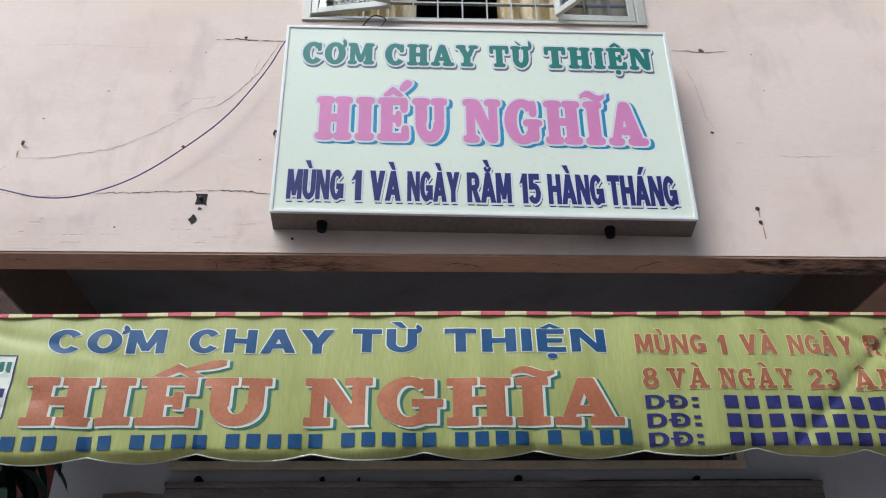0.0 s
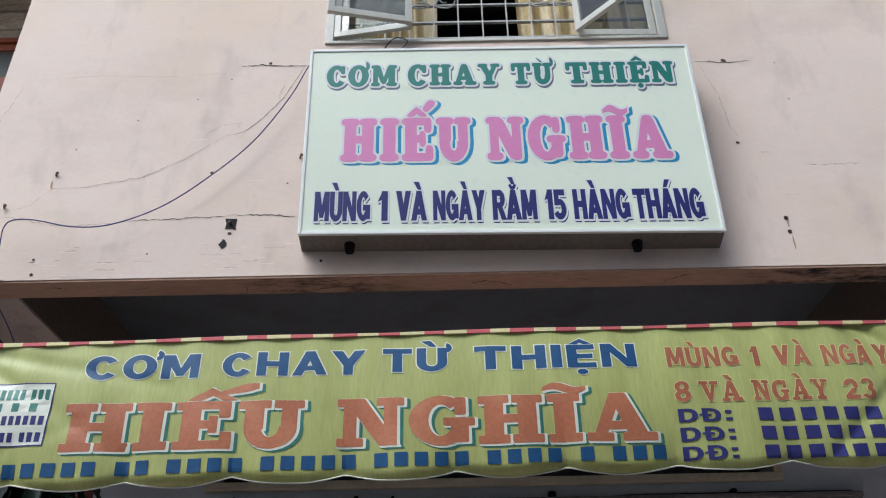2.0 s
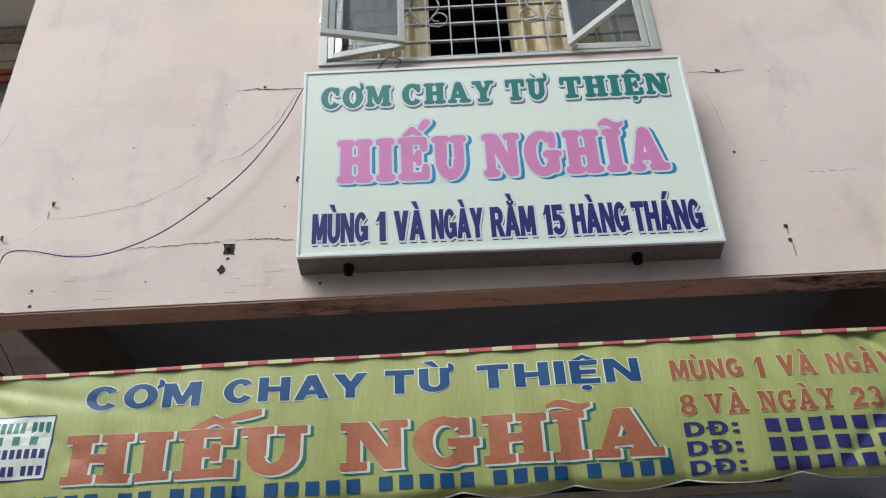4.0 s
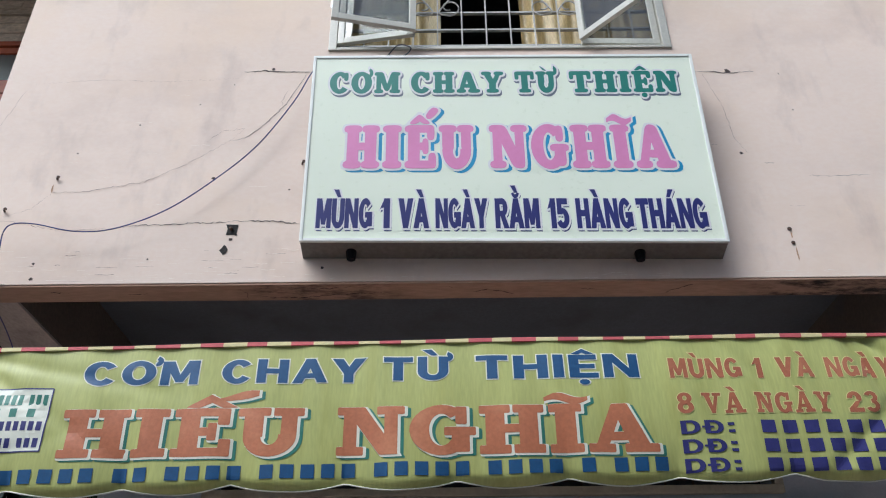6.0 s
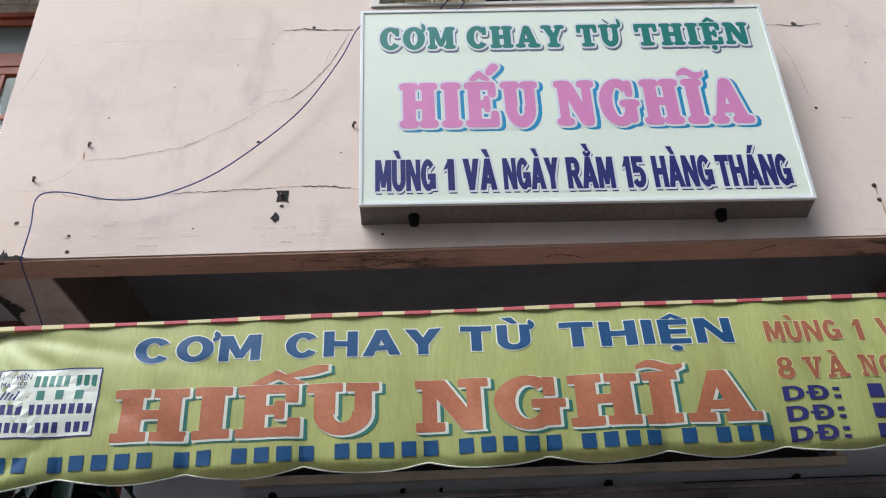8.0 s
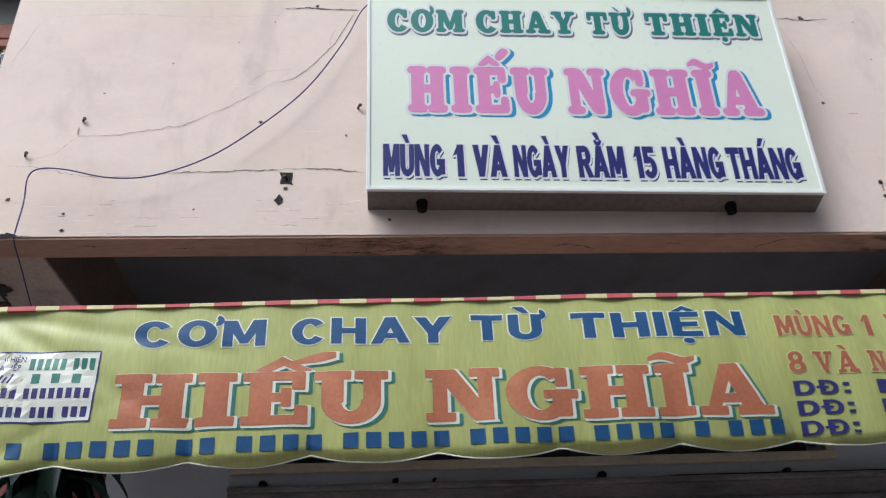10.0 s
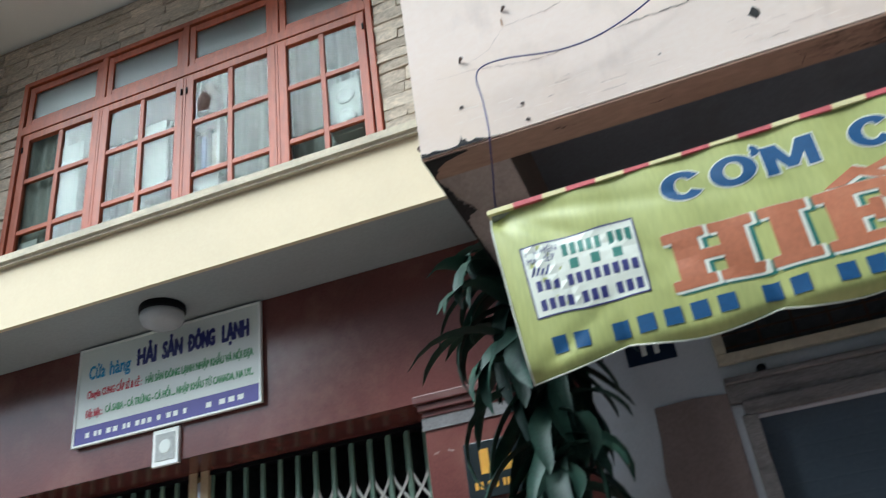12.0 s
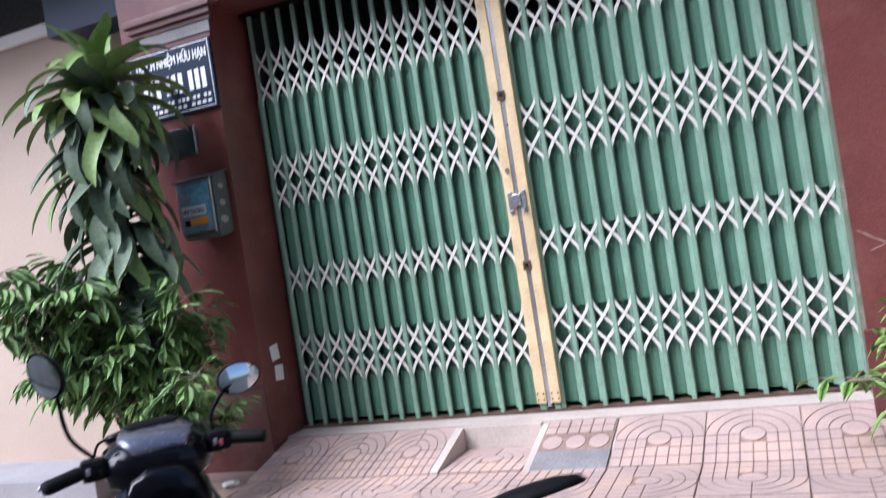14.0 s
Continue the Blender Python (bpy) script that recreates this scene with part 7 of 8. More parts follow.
def paving_tile(nx=1.0, ny=1.0, old=False):
    """A terrazzo tile: raised pads between dirty grooves, half rings on one side of a disc and a grid of bars on the other; old: three small discs."""
    q = bmesh.new()
    lo, hi = 0.0, 0.010
    e = TS / 2 - 0.002
    g = 0.0035
    box(q, -e * nx, e * nx, -e * ny, e * ny, -0.02, lo + 0.004)
    base = len(q.faces)

    def pad(pts, z=hi):
        pts = [(x * nx, y * ny) for x, y in pts]
        top = [q.verts.new((x, y, z)) for x, y in pts]
        bot = [q.verts.new((x, y, lo + 0.003)) for x, y in pts]
        q.faces.new(top)
        for k in range(len(pts)):
            q.faces.new((bot[k], bot[(k + 1) % len(pts)], top[(k + 1) % len(pts)], top[k]))

    def arc(r, a0, a1, n=7):
        return [(r * math.cos(a0 + (a1 - a0) * k / n), r * math.sin(a0 + (a1 - a0) * k / n)) for k in range(n + 1)]

    def cell(x0, x1, y0, y1):
        pad([(x0 + g, y0 + g), (x1 - g, y0 + g), (x1 - g, y1 - g), (x0 + g, y1 - g)])

    if old:
        for cx in (-0.16, 0.0, 0.16):
            pad([(cx + x, 0.01 + y) for x, y in arc(0.066, 0, 2 * math.pi * 15 / 16, 15)])
            for y0, y1 in ((-e, -0.165), (-0.165, -0.085), (0.10, 0.175), (0.175, e)):
                cell(cx - 0.078, cx, y0, y1)
                cell(cx, cx + 0.078, y0, y1)
    else:
        radii = (0.066, 0.125, 0.186, e)
        pad(arc(radii[0] - g, 0, 2 * math.pi * 17 / 18, 17))
        for r0, r1 in zip(radii, radii[1:]):
            for a0, a1 in ((0.0, math.pi / 2), (math.pi / 2, math.pi)):
                d0, d1 = g / r1, g / r0
                pad(arc(r1 - g, a0 + d0, a1 - d0) + arc(r0 + g, a1 - d1, a0 + d1))
            for s_ in (-1, 1):
                for y0, y1 in ((-0.085, 0.0), (-0.166, -0.085), (-e, -0.166)):
                    cell(min(s_ * r0, s_ * r1), max(s_ * r0, s_ * r1), y0, y1)
        for s_ in (-1, 1):
            x0, x1 = min(0, s_ * 0.066), max(0, s_ * 0.066)
            cell(x0, x1, -0.166, -0.076)
            cell(x0, x1, -e, -0.166)
            corner = [(x, y) for x, y in arc(e + g, math.pi / 2 - 0.03, 0.16, 6)] + [(e - g, e - g)]
            pad([(s_ * x, min(y, e - g)) for x, y in corner])
    q.normal_update()
    bmesh.ops.recalc_face_normals(q, faces=q.faces)
    for k, f in enumerate(q.faces):
        f.material_index = 1 if k < base else 0
    return q


tile_me = bpy.data.meshes.new("tile")
q = paving_tile()
q.to_mesh(tile_me)
q.free()
tile_me.materials.append(M_TILE)
tile_me.materials.append(M_TILE_BED)
ramp_me = bpy.data.meshes.new("tile")
slope = math.atan2(0.14, RY1 - RY0)
q = paving_tile(1.0, (RY1 - RY0) / math.cos(slope) / TS)
q.to_mesh(ramp_me)
q.free()
ramp_me.materials.append(M_TILE)
ramp_me.materials.append(M_TILE_BED)
ramps = [o for o in bpy.data.objects if o.name.startswith("ramp") and "cheek" not in o.name]
old_me = bpy.data.meshes.new("tile")
q = paving_tile(0.88, (RY1 - RY0) / math.cos(slope) / TS, True)
q.to_mesh(old_me)
q.free()
old_me.materials.append(M_TILE)
old_me.materials.append(M_TILE_BED)
rng = random.Random(3)
ROW_X = -4.02
for i in range(-20, 20):
    x = ROW_X + TS * i
    for k in range(4):
        o = new("tile", tile_me)
        o.parent = pavement
        o.location = (x, RY0 - TS * (k + 0.5), WALK_Z - 0.008 + rng.uniform(-.0015, .0015))
        way = math.pi if k % 2 == 0 else 0.0
        if rng.random() < 0.2:
            way += math.pi / 2
        o.rotation_euler = (rng.uniform(-.003, .003), rng.uniform(-.003, .003), way)


def on_ramp(mesh, x, wide=1.0):
    """A tile on the sloping strip before the gate."""
    o = new("tile", mesh)
    o.parent = ramps[0] if x < -6 else ramps[-1]
    o.matrix_basis = Matrix.Translation((x, (RY0 + RY1) / 2, (WALK_Z - 0.012 - 0.012) / 2 + 0.006)) @ Matrix.Rotation(slope, 4, "X") @ Matrix.Diagonal((wide, 1, 1, 1))


for x in (ROW_X, ROW_X - TS, ROW_X + TS):
    on_ramp(ramp_me, x)
on_ramp(ramp_me, -2.89, 0.9)
on_ramp(old_me, -5.005)
for k in range(3):
    w = (NX0 - 0.05 - RX0) / 3
    on_ramp(ramp_me, RX0 + w * (k + 0.5), w / TS)
o = new("tile", tile_me)
o.parent = pavement
o.location, o.scale = ((NX0 + NX1) / 2, RY1 - 0.031 - 0.25, WALK_Z - 0.008), (1.04, 1.0, 1)
b = box_bm(-0.22, 0.22, -0.12, 0.10, 0, 0.016, bevel=0.003)
b.transform(Matrix.Translation((-5.0, 5.20, WALK_Z + 0.014)) @ Matrix.Rotation(slope, 4, "X"))
struct("paving_patch", b, M_GREY_STRIP, "grey cement patch in the paving", "patch")

# ---- plants ----
def strap(length, width, rise, droop, fold=0.25, wave=0.0, seed=0, n=9, early=1.7):
    """A long leaf growing from the origin along +x: rises at an angle, then bends down."""
    rng_ = random.Random(seed)
    q = bmesh.new()
    x = z = 0.0
    ang = radians(rise)
    rows = []
    for i in range(n + 1):
        t = i / n
        w = width * (0.28 + 0.72 * math.sin(math.pi * min(1, t * 0.92 + 0.10)) ** 0.75) * (1 if t < 0.97 else 0.15)
        if i == n:
            w = 0.003
        s = wave * math.sin(7 * t + seed)
        up = Vector((-math.sin(ang), 0, math.cos(ang)))
        c = Vector((x, s, z))
        rows.append([q.verts.new(c + Vector((0, -w / 2, 0)) + up * fold * w * 0.5), q.verts.new(c), q.verts.new(c + Vector((0, w / 2, 0)) + up * fold * w * 0.5)])
        x += length / n * math.cos(ang)
        z += length / n * math.sin(ang)
        ang -= radians(droop) / n * (early + (1 - early) * 2 * t) * rng_.uniform(0.8, 1.2)
    for a, c in zip(rows, rows[1:]):
        for k in (0, 1):
            q.faces.new((a[k], a[k + 1], c[k + 1], c[k]))
    return q


def dry_tips(m, start):
    """Let the leaf's tip and edge turn brown and dry past a share of its length."""
    nt = m.node_tree
    bsdf = nt.nodes["Principled BSDF"]
    old = bsdf.inputs["Base Color"].links[0].from_socket
    uv, sep, info = nt.nodes.new("ShaderNodeUVMap"), nt.nodes.new("ShaderNodeSeparateXYZ"), nt.nodes.new("ShaderNodeObjectInfo")
    uv.uv_map = "along"
    nt.links.new(uv.outputs["UV"], sep.inputs["Vector"])
    add = nt.nodes.new("ShaderNodeMath")
    add.operation = "MULTIPLY_ADD"
    nt.links.new(info.outputs["Random"], add.inputs[0])
    add.inputs[1].default_value = 0.12
    nt.links.new(sep.outputs["X"], add.inputs[2])
    r = ramp_node(nt, [(start, (0, 0, 0)), (min(1.0, start + 0.035), (1, 1, 1))])
    nt.links.new(add.outputs["Value"], r.inputs["Fac"])
    mix = nt.nodes.new("ShaderNodeMix")
    mix.data_type = "RGBA"
    nt.links.new(r.outputs["Color"], mix.inputs["Factor"])
    nt.links.new(old, mix.inputs["A"])
    mix.inputs["B"].default_value = (0.34, 0.22, 0.12, 1)
    nt.links.new(mix.outputs["Result"], bsdf.inputs["Base Color"])


for m_ in (M_LEAF, M_LEAF_GREY):
    dry_tips(m_, 0.965)
LEAVES = {}


def leaf_mesh(kind, i):
    k = (kind, i)
    if k not in LEAVES:
        r = random.Random(i * 13 + len(kind))
        if kind == "skirt":
            q = strap(r.uniform(.50, .68), r.uniform(.092, .122), r.uniform(-55, 5), r.uniform(50, 78), 0.42, 0.024, i, 10, 1.8)
            m = M_LEAF
        elif kind == "dusty":
            q = strap(r.uniform(.38, .50), r.uniform(.076, .096), r.uniform(-15, 35), r.uniform(75, 115), 0.45, 0.024, i, 10, 1.6)
            m = M_LEAF_NEW if i % 4 == 1 else M_LEAF_GREY
        elif kind == "crown":
            q = strap(r.uniform(.38, .52), r.uniform(.080, .100), r.uniform(25, 60), r.uniform(85, 135) if i % 4 else 40, 0.4, 0.02, i, 11, 1.05)
            m = M_LEAF_NEW if i % 3 else M_LEAF_GREY
        elif kind == "darkcrown":
            q = strap(r.uniform(.5, .68), r.uniform(.075, .1), r.uniform(20, 60), r.uniform(100, 150), 0.35, 0.012, i, 9, 1.2)
            m = M_LEAF
        else:
            q = strap(r.uniform(.3, .45), r.uniform(.04, .055), r.uniform(-20, 10), r.uniform(70, 90), 0.8, 0.02, i)
            m = M_LEAF_DRY
        me = bpy.data.meshes.new("leaf")
        q.to_mesh(me)
        q.free()
        me.materials.append(m)
        along_ = me.uv_layers.new(name="along")
        rows_ = len(me.vertices) // 3 - 1
        for lp in me.loops:
            along_.data[lp.index].uv = (0.88 * (lp.vertex_index // 3) / rows_, (lp.vertex_index % 3) / 2)
        for p in me.polygons:
            p.use_smooth = True
        LEAVES[k] = me
    return LEAVES[k]


def dracaena(at, stem, label, skirt, z_lo, z_hi, crown_kind, crown, seed, face=None, big=1.0, hang="skirt", side=()):
    """A cane with a skirt of hanging strap leaves and a rosette at the top."""
    rr = random.Random(seed)
    th = thing("dracaena", at, label, "plant", "dracaena plants")
    line = smooth_line(stem, 6)
    part("trunk", tube(bmesh.new(), line, [0.028 - 0.010 * i / len(line) for i in range(len(line))], 8), M_BARK, th, smooth=True)

    def on_stem(z):
        return min(line, key=lambda p: abs(p.z - z))

    for i in range(skirt):
        t = (i + rr.random()) / skirt
        z = z_lo + (z_hi - z_lo) * t
        p = on_stem(z)
        yaw = i * 137.5 + rr.uniform(-25, 25)
        if face is not None and rr.random() < 0.45:
            yaw = face + rr.uniform(-85, 85)
        s = rr.uniform(0.8, 1.12) * big
        o = new("leaf", leaf_mesh(hang if rr.random() > 0.02 else "dry", rr.randrange(9)))
        o.parent = th
        o.matrix_basis = Matrix.Translation((p.x, p.y, z)) @ Matrix.Rotation(radians(yaw), 4, "Z") @ Matrix.Rotation(radians(rr.uniform(-10, 12)), 4, "Y") @ Matrix.Rotation(radians(rr.uniform(-16, 16)), 4, "X") @ Matrix.Scale(s, 4)
    for z, yaw, s in side:
        p = on_stem(z)
        o = new("leaf", leaf_mesh("darkcrown", rr.randrange(9)))
        o.parent = th
        o.matrix_basis = Matrix.Translation((p.x, p.y, z)) @ Matrix.Rotation(radians(yaw), 4, "Z") @ Matrix.Rotation(radians(rr.uniform(-14, 14)), 4, "X") @ Matrix.Scale(s, 4)
    top = line[-1]
    for i in range(crown):
        t = i / crown
        o = new("leaf", leaf_mesh(crown_kind, rr.randrange(9)))
        o.parent = th
        o.matrix_basis = Matrix.Translation((top.x, top.y, top.z - 0.28 * (1 - t))) @ Matrix.Rotation(radians(i * 137.5), 4, "Z") @ Matrix.Rotation(radians(35 - 62 * t + rr.uniform(-10, 10)), 4, "Y") @ Matrix.Rotation(radians(rr.uniform(-20, 20)), 4, "X") @ Matrix.Scale(rr.uniform(1.0, 1.3) * (1 - 0.25 * t) * big, 4)
    return th


dracaena((-2.88, 4.98, WALK_Z), [(-0.10, 0, 0), (-0.01, 0, 0.8), (0.12, -0.02, 1.5), (0.28, -0.02, 2.2), (0.36, 0, 3.0), (0.34, 0.02, 3.85)],
         "tall dark green dracaena with drooping strap leaves by the house corner", 165, 1.92, 3.75, "darkcrown", 24, 11, face=-75, big=1.0,
         side=[(2.98 + 0.042 * k, 195 + 50 * math.sin(2.3 * k), 1.30 + 0.18 * math.sin(3.7 * k)) for k in range(18)] + [(2.5 + 0.1 * k, 318 + 25 * math.sin(2.9 * k), 1.15) for k in range(6)])
dracaena((-7.66, 4.9, WALK_Z), [(0.05, 0, 0), (0.0, 0, 0.9), (0.02, 0, 1.7), (-0.02, -0.02, 2.35), (0.0, -0.04, 2.78)],
         "dracaena with a fresh green crown and drooping grey-green leaves", 138, 1.30, 2.70, "crown", 46, 23, face=-70, big=1.34, hang="dusty")


def leaflet(q, at, way, length, width, rr):
    """One small pointed leaf of a shrub, slightly folded."""
    d = way.normalized()
    side = d.cross(Vector((rr.uniform(-.3, .3), rr.uniform(-.3, .3), 1))).normalized()
    up = side.cross(d)
    pts = []
    for t, w in ((0, 0), (.3, .8), (.55, 1), (.8, .6), (1, 0)):
        c = at + d * length * t - up * length * 0.25 * t * t
        pts.append((c, w * width / 2))
    mid = [q.verts.new(c) for c, w in pts]
    for s in (-1, 1):
        edge = [q.verts.new(c + side * s * w + up * w * 0.3) for c, w in pts[1:-1]]
        q.faces.new((mid[0], mid[1], edge[0]))
        q.faces.new((mid[1], mid[2], edge[1], edge[0]))
        q.faces.new((mid[2], mid[3], edge[2], edge[1]))
        q.faces.new((mid[3], mid[4], edge[2]))


def shrub(at, label, stems, spread, height, seed, lean=(0, 0), size=0.1, leaf_stuff=M_SHRUB, low=(), fill=2):
    rr = random.Random(seed)
    th = thing("shrub", at, label, "shrub", "shrubs")
    twigs, leaves = bmesh.new(), bmesh.new()
    for s in range(stems):
        a = rr.uniform(0, 2 * math.pi)
        r = spread * rr.uniform(0.2, 1.0)
        h = height * rr.uniform(0.55, 1.0)
        end = Vector((r * math.cos(a) + lean[0], r * math.sin(a) * 0.7 + lean[1], h))
        if s < len(low):
            end = Vector(low[s])
        base = Vector((rr.uniform(-.06, .06), rr.uniform(-.06, .06), 0))
        midp = base.lerp(end, 0.55) + Vector((-end.x * 0.25, -end.y * 0.25, 0.12))
        line = smooth_line([base, midp, end], 7)
        tube(twigs, line, [0.009 * (1 - 0.75 * i / len(line)) for i in range(len(line))], 5)
        for i, p in enumerate(line):
            if i < len(line) * (0.46 if fill > 1 else 0.6):
                continue
            for k in range(fill):
                d = Vector((rr.uniform(-1, 1), rr.uniform(-1, 1), rr.uniform(-.25, .45))).normalized()
                tip = p + d * rr.uniform(.10, .2)
                tube(twigs, [p, p.lerp(tip, .5) + Vector((0, 0, .01)), tip], [.0028, .0022, .0015], 4)
                for j in range(6 if fill > 1 else 4):
                    t = 0.25 + 0.75 * j / (5 if fill > 1 else 3)
                    sd = d.cross(Vector((0, 0, 1))).normalized() * (1 if j % 2 else -1)
                    way = d * 0.7 + sd * (0.75 if j < 5 else 0.05) + Vector((0, 0, rr.uniform(-.95, .1)))
                    leaflet(leaves, p.lerp(tip, t), way, size * rr.uniform(.6, 1.25), size * rr.uniform(.30, .46), rr)
    part("stem", twigs, M_BARK, th)
    o = part("foliage", leaves, leaf_stuff, th, "small pointed glossy green leaves", smooth=True)
    o["kind"] = "stuff"
    return th


shrub((-7.62, 4.72, WALK_Z), "leafy green shrub with thin stems in front of the pillar", 22, 0.85, 1.58, 5, lean=(-0.05, -0.05), size=0.165)
shrub((-7.15, 4.6, WALK_Z), "low leafy green shrub beside the pillar foot", 7, 0.42, 0.85, 8, size=0.13)
shrub((-3.10, 5.05, WALK_Z), "sparse light green shrub at the foot of the brown pillar", 14, 0.34, 0.90, 15, lean=(0.06, -0.05), size=0.15, low=((-.44, -.05, .40), (-.20, -.1, .30), (-.05, -.12, .72)), fill=1, leaf_stuff=M_SHRUB_NEW)

# ---- parked scooter ----
def blob(bm, rings, sides=14, square=2.6):
    """A bodywork shell lofted through rings (y, z centre, half width, half height)."""
    loops = []
    for y, z, w, h in rings:
        loop = []
        for k in range(sides):
            a = 2 * math.pi * k / sides
            c, s = math.cos(a), math.sin(a)
            loop.append(bm.verts.new((w * math.copysign(abs(c) ** (2 / square), c), y, z + h * math.copysign(abs(s) ** (2 / square), s))))
        loops.append(loop)
    for a, b_ in zip(loops, loops[1:]):
        for k in range(sides):
            bm.faces.new((a[k], a[(k + 1) % sides], b_[(k + 1) % sides], b_[k]))
    bm.faces.new(loops[0])
    bm.faces.new(loops[-1])
    bmesh.ops.recalc_face_normals(bm, faces=bm.faces)
    return bm


def wheel(sc, y, r):
    """A wheel with a tyre and a spoked rim under it."""
    turn = Matrix.Rotation(radians(90), 4, "Y")
    q = lathe(bmesh.new(), [(r - .075, -.03), (r - .035, -.042), (r - .01, -.034), (r, 0), (r - .01, .034), (r - .035, .042), (r - .075, .03)], (0, y, r), 28, turn)
    w_ = part("wheel", q, M_RUBBER, sc, "black rubber tyre", smooth=True)
    q = lathe(bmesh.new(), [(r - .074, -.028), (r - .09, -.02), (r - .09, .02), (r - .074, .028)], (0, y, r), 28, turn)
    for k in range(5):
        a = 2 * math.pi * k / 5
        tube(q, [(0, y, r), (0, y + (r - .085) * math.cos(a), r + (r - .085) * math.sin(a))], 0.014, 6)
    part("rim", q, M_CHROME, w_)


def scooter(m, label, up=(0.14, 0.025), pitch=-4, flat=None):
    """Forward is +y, the ground is z = 0."""
    sc = thing("scooter", m, label, "scooter", "parked scooters")
    wheel(sc, 0.62, 0.26)
    wheel(sc, -0.60, 0.26)
    part("front_mudguard", blob(bmesh.new(), [(0.36, .40, .03, .03), (.45, .50, .06, .045), (.62, .555, .065, .03), (.80, .50, .06, .035), (.90, .40, .03, .02)]), M_GLOSS, sc, smooth=True)
    q = bmesh.new()
    for s in (-1, 1):
        tube(q, [(s * .075, .62, .26), (s * .07, .52, .55), (s * .05, .44, .80)], 0.018, 8)
    part("fork", q, M_CHROME, sc)
    part("leg_shield", blob(bmesh.new(), [(.52, .62, .05, .14), (.47, .66, .13, .24), (.40, .64, .19, .27), (.34, .60, .20, .25), (.30, .58, .17, .22)]), M_GLOSS, sc, smooth=True)
    part("floorboard", box_bm(-.16, .16, -.12, .34, .27, .33, bevel=.02), M_BLACK, sc)
    part("body", blob(bmesh.new(), [(.02, .42, .10, .12), (-.08, .50, .15, .18), (-.35, .58, .17, .17), (-.65, .66, .14, .12), (-.90, .73, .08, .07), (-1.02, .77, .03, .03)]), M_GLOSS, sc, smooth=True)
    part("seat", blob(bmesh.new(), [(.04, .735, .06, .03), (-.06, .745, .12, .045), (-.35, .755, .14, .055), (-.62, .80, .13, .045), (-.84, .83, .09, .03), (-.92, .835, .04, .015)]), M_BLACK, sc, "black vinyl seat", smooth=True)
    part("grab_rail", tube(bmesh.new(), smooth_line([(-.12, -.66, .80), (-.11, -.86, .86), (0, -.96, .88), (.11, -.86, .86), (.12, -.66, .80)], 6), 0.012, 8), M_BLACK, sc)
    part("tail_light", blob(bmesh.new(), [(-.96, .70, .06, .03), (-1.03, .71, .05, .025), (-1.05, .71, .03, .012)]), M_RED_STRIPE, sc, "red tail light", smooth=True)
    head = part("headset", blob(bmesh.new(), [(.50, .92, .05, .04), (.46, .95, .12, .075), (.38, .965, .165, .085), (.31, .95, .16, .075), (.27, .93, .11, .05)]), M_GLOSS, sc, "glossy black handlebar cover", smooth=True)
    part("dashboard", blob(bmesh.new(), [(.45, 1.026, .05, .008), (.40, 1.050, .10, .012), (.32, 1.036, .115, .014), (.28, 0.995, .08, .012)]), M_SILVER, head, "silver instrument cover", smooth=True)
    part("visor", blob(bmesh.new(), [(.545, .955, .06, .03), (.52, 1.00, .125, .03), (.475, 1.028, .14, .024), (.445, 1.034, .125, .012)]), M_GLOSS, head, "gloss black visor over the dials", smooth=True)
    part("dial", blob(bmesh.new(), [(.435, 1.066, .07, .006), (.40, 1.066, .085, .006), (.37, 1.060, .07, .005)]), M_BLACK, head, "dark dial glass", smooth=True)
    part("steering_cover", blob(bmesh.new(), [(.32, .78, .12, .15), (.275, .79, .14, .17), (.25, .78, .125, .15), (.24, .77, .09, .11)]), M_GLOSS, sc, smooth=True)
    for s in (-1, 1):
        mz = up[0] if s < 0 else up[1]
        q = tube(bmesh.new(), [(s * .12, .36, .965), (s * .21, .335, .973), (s * .31, .285, .962)], [.016, .014, .013], 8)
        hb = part("handlebar", q, M_BLACK, sc, smooth=True)
        part("grip", tube(bmesh.new(), [(s * .215, .333, .973), (s * .225, .328, .972), (s * .312, .284, .962), (s * .322, .279, .961)], [.018, .0215, .0215, .018], 10), M_RUBBER, hb, "black rubber grip", smooth=True)
        part("switch_block", box_bm(s * .185 - .035, s * .185 + .035, .305, .37, .94, 1.005, bevel=.016), M_BLACK, hb)
        for k, m_ in enumerate((M_STEP, M_RED_STRIPE if s > 0 else M_BLACK, M_BLACK)):
            part("switch", box_bm(s * .185 - .022 + .017 * k, s * .185 - .010 + .017 * k, .298, .3048, .965 - .006 * k, .985 - .006 * k, bevel=.002), m_, hb)
        part("brake_cable", tube(bmesh.new(), smooth_line([(s * .18, .375, .985), (s * .15, .45, 1.03), (s * .06, .50, 1.01), (s * .02, .48, .93)], 5), .0045, 6), M_BLACK, hb, smooth=True)
        part("lever", tube(bmesh.new(), smooth_line([(s * .17, .38, .965), (s * .23, .378, .965), (s * .30, .345, .957), (s * .335, .33, .955)], 5), [.007] * 16, 6), M_CHROME, hb, "bright brake lever", smooth=True)
        q = tube(bmesh.new(), smooth_line([(s * .175, .36, 1.0), (s * (.18 if s > 0 else .235), .362, 1.05 + mz * .2), (s * (.215 if s > 0 else .25), .36, 1.085 + mz * .8), (s * .245, .355, 1.105 + mz)], 5), .0065, 8)
        mr = part("mirror_stem", q, M_BLACK, sc, smooth=True)
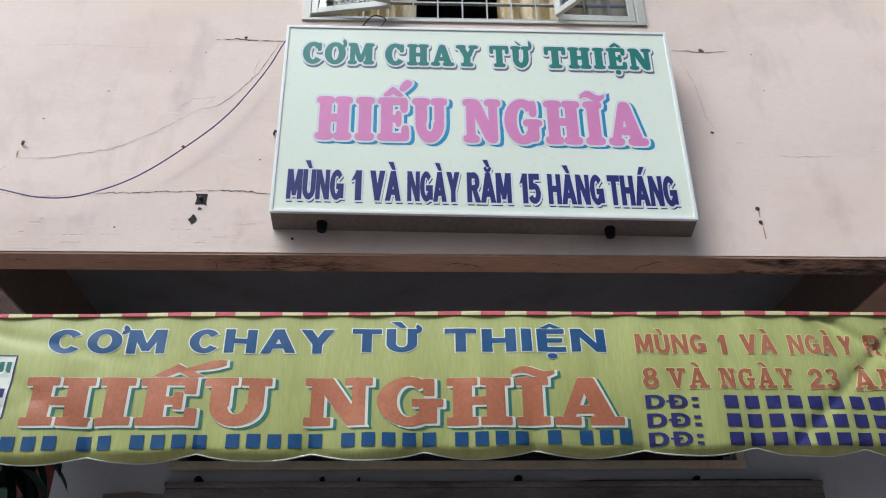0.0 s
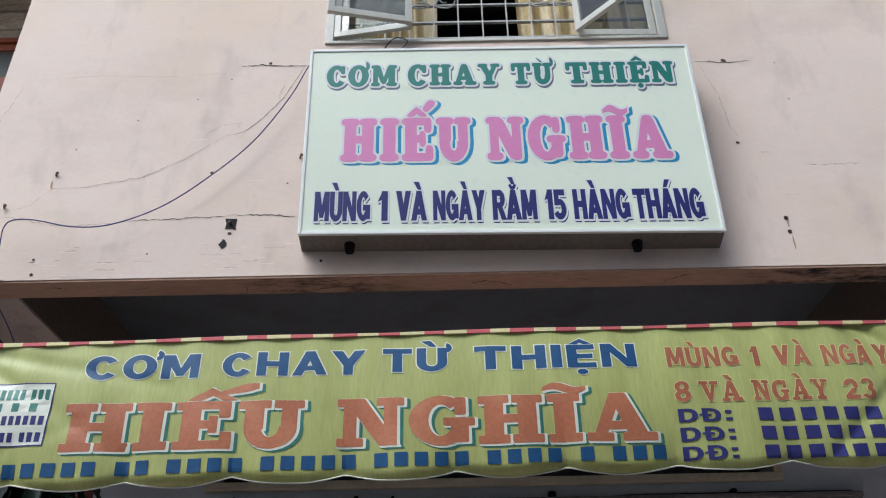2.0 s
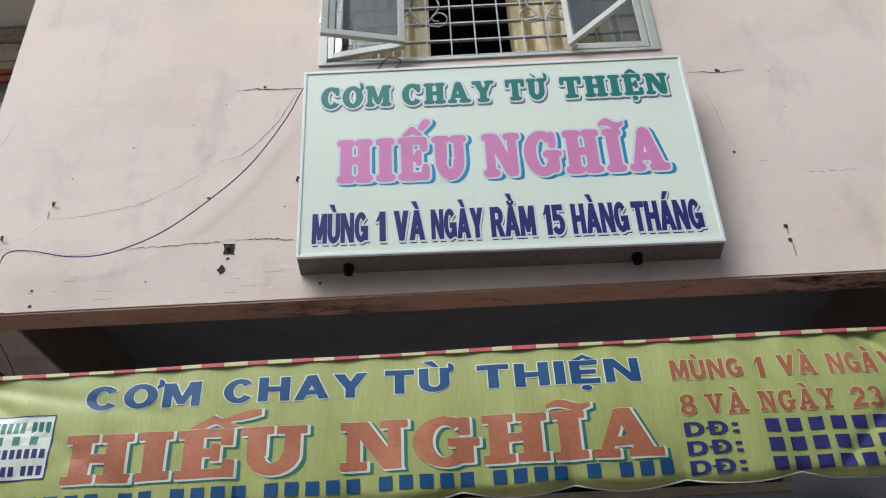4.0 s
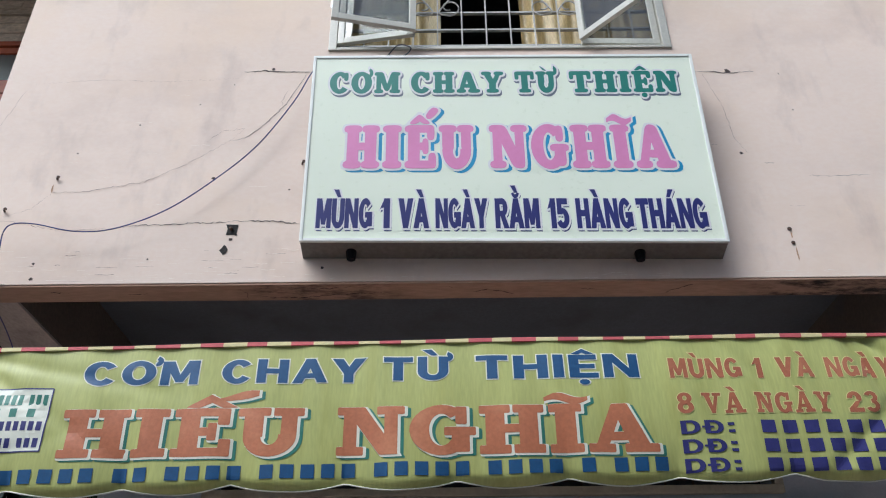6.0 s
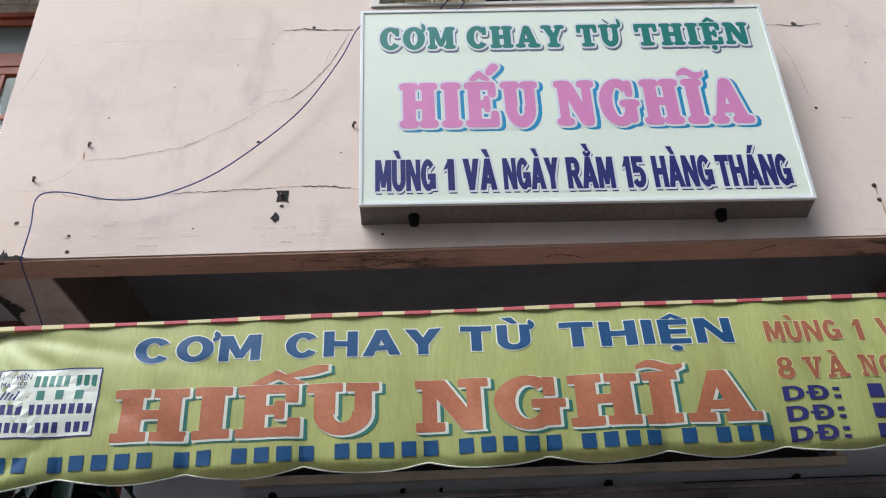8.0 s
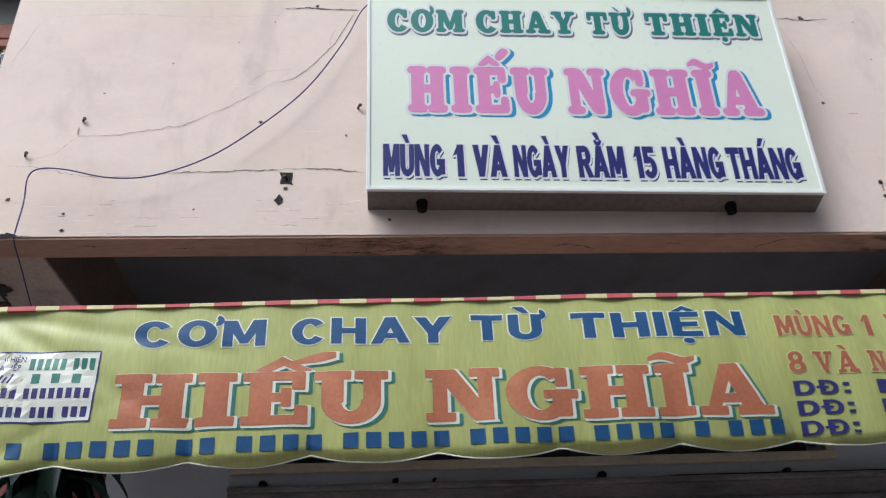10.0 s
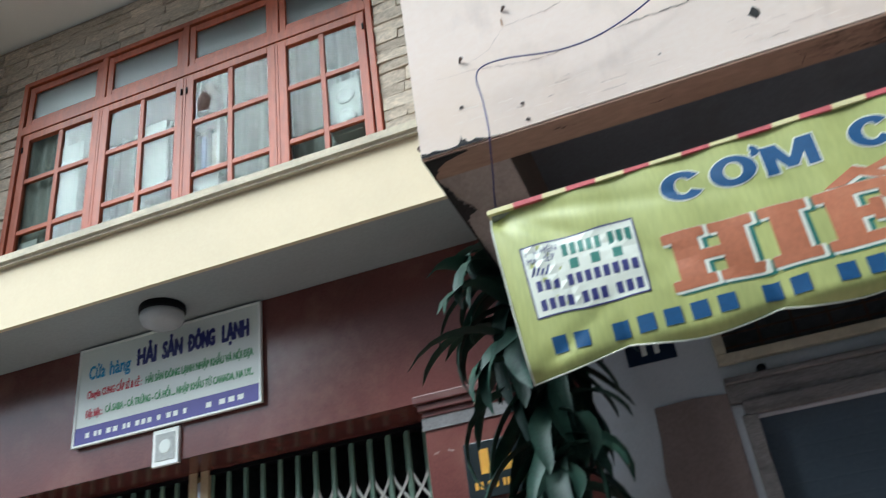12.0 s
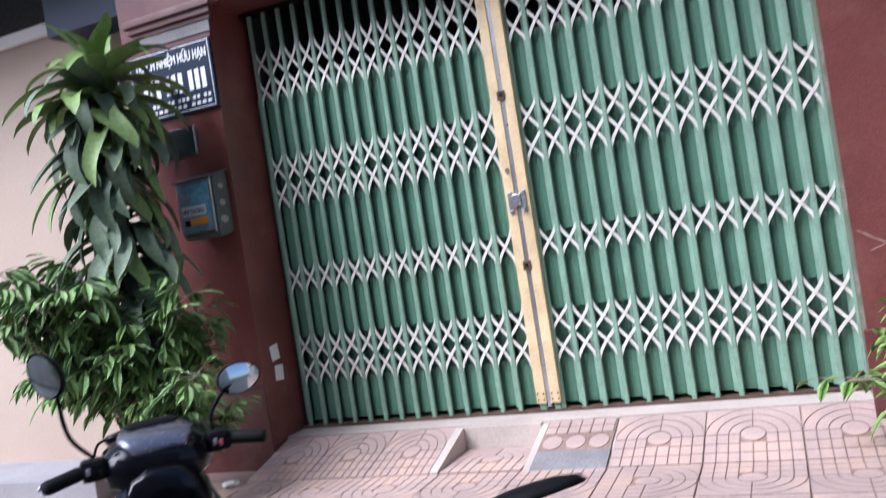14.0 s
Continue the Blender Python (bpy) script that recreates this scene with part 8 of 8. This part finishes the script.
        tilt = Matrix.Translation((s * .275, .35, 1.125 + mz)) @ Matrix.Rotation(radians(10 if s > 0 else -42), 4, "Z") @ Matrix.Rotation(radians(pitch), 4, "X") @ Matrix.Rotation(radians(-6 if s > 0 else 58), 4, "Y")
        if flat is not None and s > 0:
            tilt = Matrix.Translation((s * .275, .35, 1.125 + mz)) @ flat
        q = bmesh.new()
        n = 22
        prof = [(1.0, .0), (1.03, .006), (.95, .022), (.6, .036), (.2, .04)]
        loops = [[q.verts.new((k * .076 * math.cos(2 * math.pi * i / n) * (1 + .12 * math.cos(2 * math.pi * i / n) * s), d, k * .05 * math.sin(2 * math.pi * i / n))) for i in range(n)] for k, d in prof]
        for a, c in zip(loops, loops[1:]):
            for i in range(n):
                q.faces.new((a[i], a[(i + 1) % n], c[(i + 1) % n], c[i]))
        q.faces.new(loops[-1])
        bmesh.ops.recalc_face_normals(q, faces=q.faces)
        q.transform(tilt)
        part("mirror_shell", q, M_BLACK, mr, smooth=True)
        q = bmesh.new()
        dome = [[q.verts.new((k * .076 * math.cos(2 * math.pi * i / n) * (1 + .12 * math.cos(2 * math.pi * i / n) * s), .001 - .007 * (1 - k * k), k * .05 * math.sin(2 * math.pi * i / n))) for i in range(n)] for k in (.93, .75, .5, .25, .08)]
        for a, c in zip(dome, dome[1:]):
            for i in range(n):
                q.faces.new((a[i], a[(i + 1) % n], c[(i + 1) % n], c[i]))
        q.faces.new(dome[-1])
        face_front(q)
        q.transform(tilt)
        part("mirror_glass", q, M_MIRROR, mr, "oval mirror glass", smooth=True)
    return sc


scooter(Matrix.Translation((-5.32, 2.475, STREET_Z)) @ Matrix.Rotation(radians(50), 4, "Z"), "black scooter with oval mirrors parked at the kerb")
along = Vector((.925, .33, .20)).normalized()
face = Vector((-.08, .225, .93))
face = (face - face.dot(along) * along).normalized()
low = along.cross(face)
turned = Matrix.Rotation(radians(-110), 4, "Z") @ Matrix(((along.x, face.x, low.x, 0), (along.y, face.y, low.y, 0), (along.z, face.z, low.z, 0), (0, 0, 0, 1))) @ Matrix.Diagonal((1.15, 0.6, 1, 1))
scooter(Matrix.Translation((-3.72, 1.77, STREET_Z)) @ Matrix.Rotation(radians(110), 4, "Z"), "second black scooter standing in the street, mirror turned flat", (-0.10, -0.062), 60, turned)

# crumpled paper lying on the paving
rng = random.Random(4)
b = bmesh.new()
bmesh.ops.create_icosphere(b, subdivisions=2, radius=0.06)
for v in b.verts:
    v.co *= rng.uniform(0.6, 1.1)
    v.co.z = max(-0.018, v.co.z * 0.45)
litter = thing("crumpled_paper", (-7.21, 5.0, WALK_Z + 0.022), "crumpled white paper lying on the paving", "paper")
part("sheet", b, M_PAPER, litter)
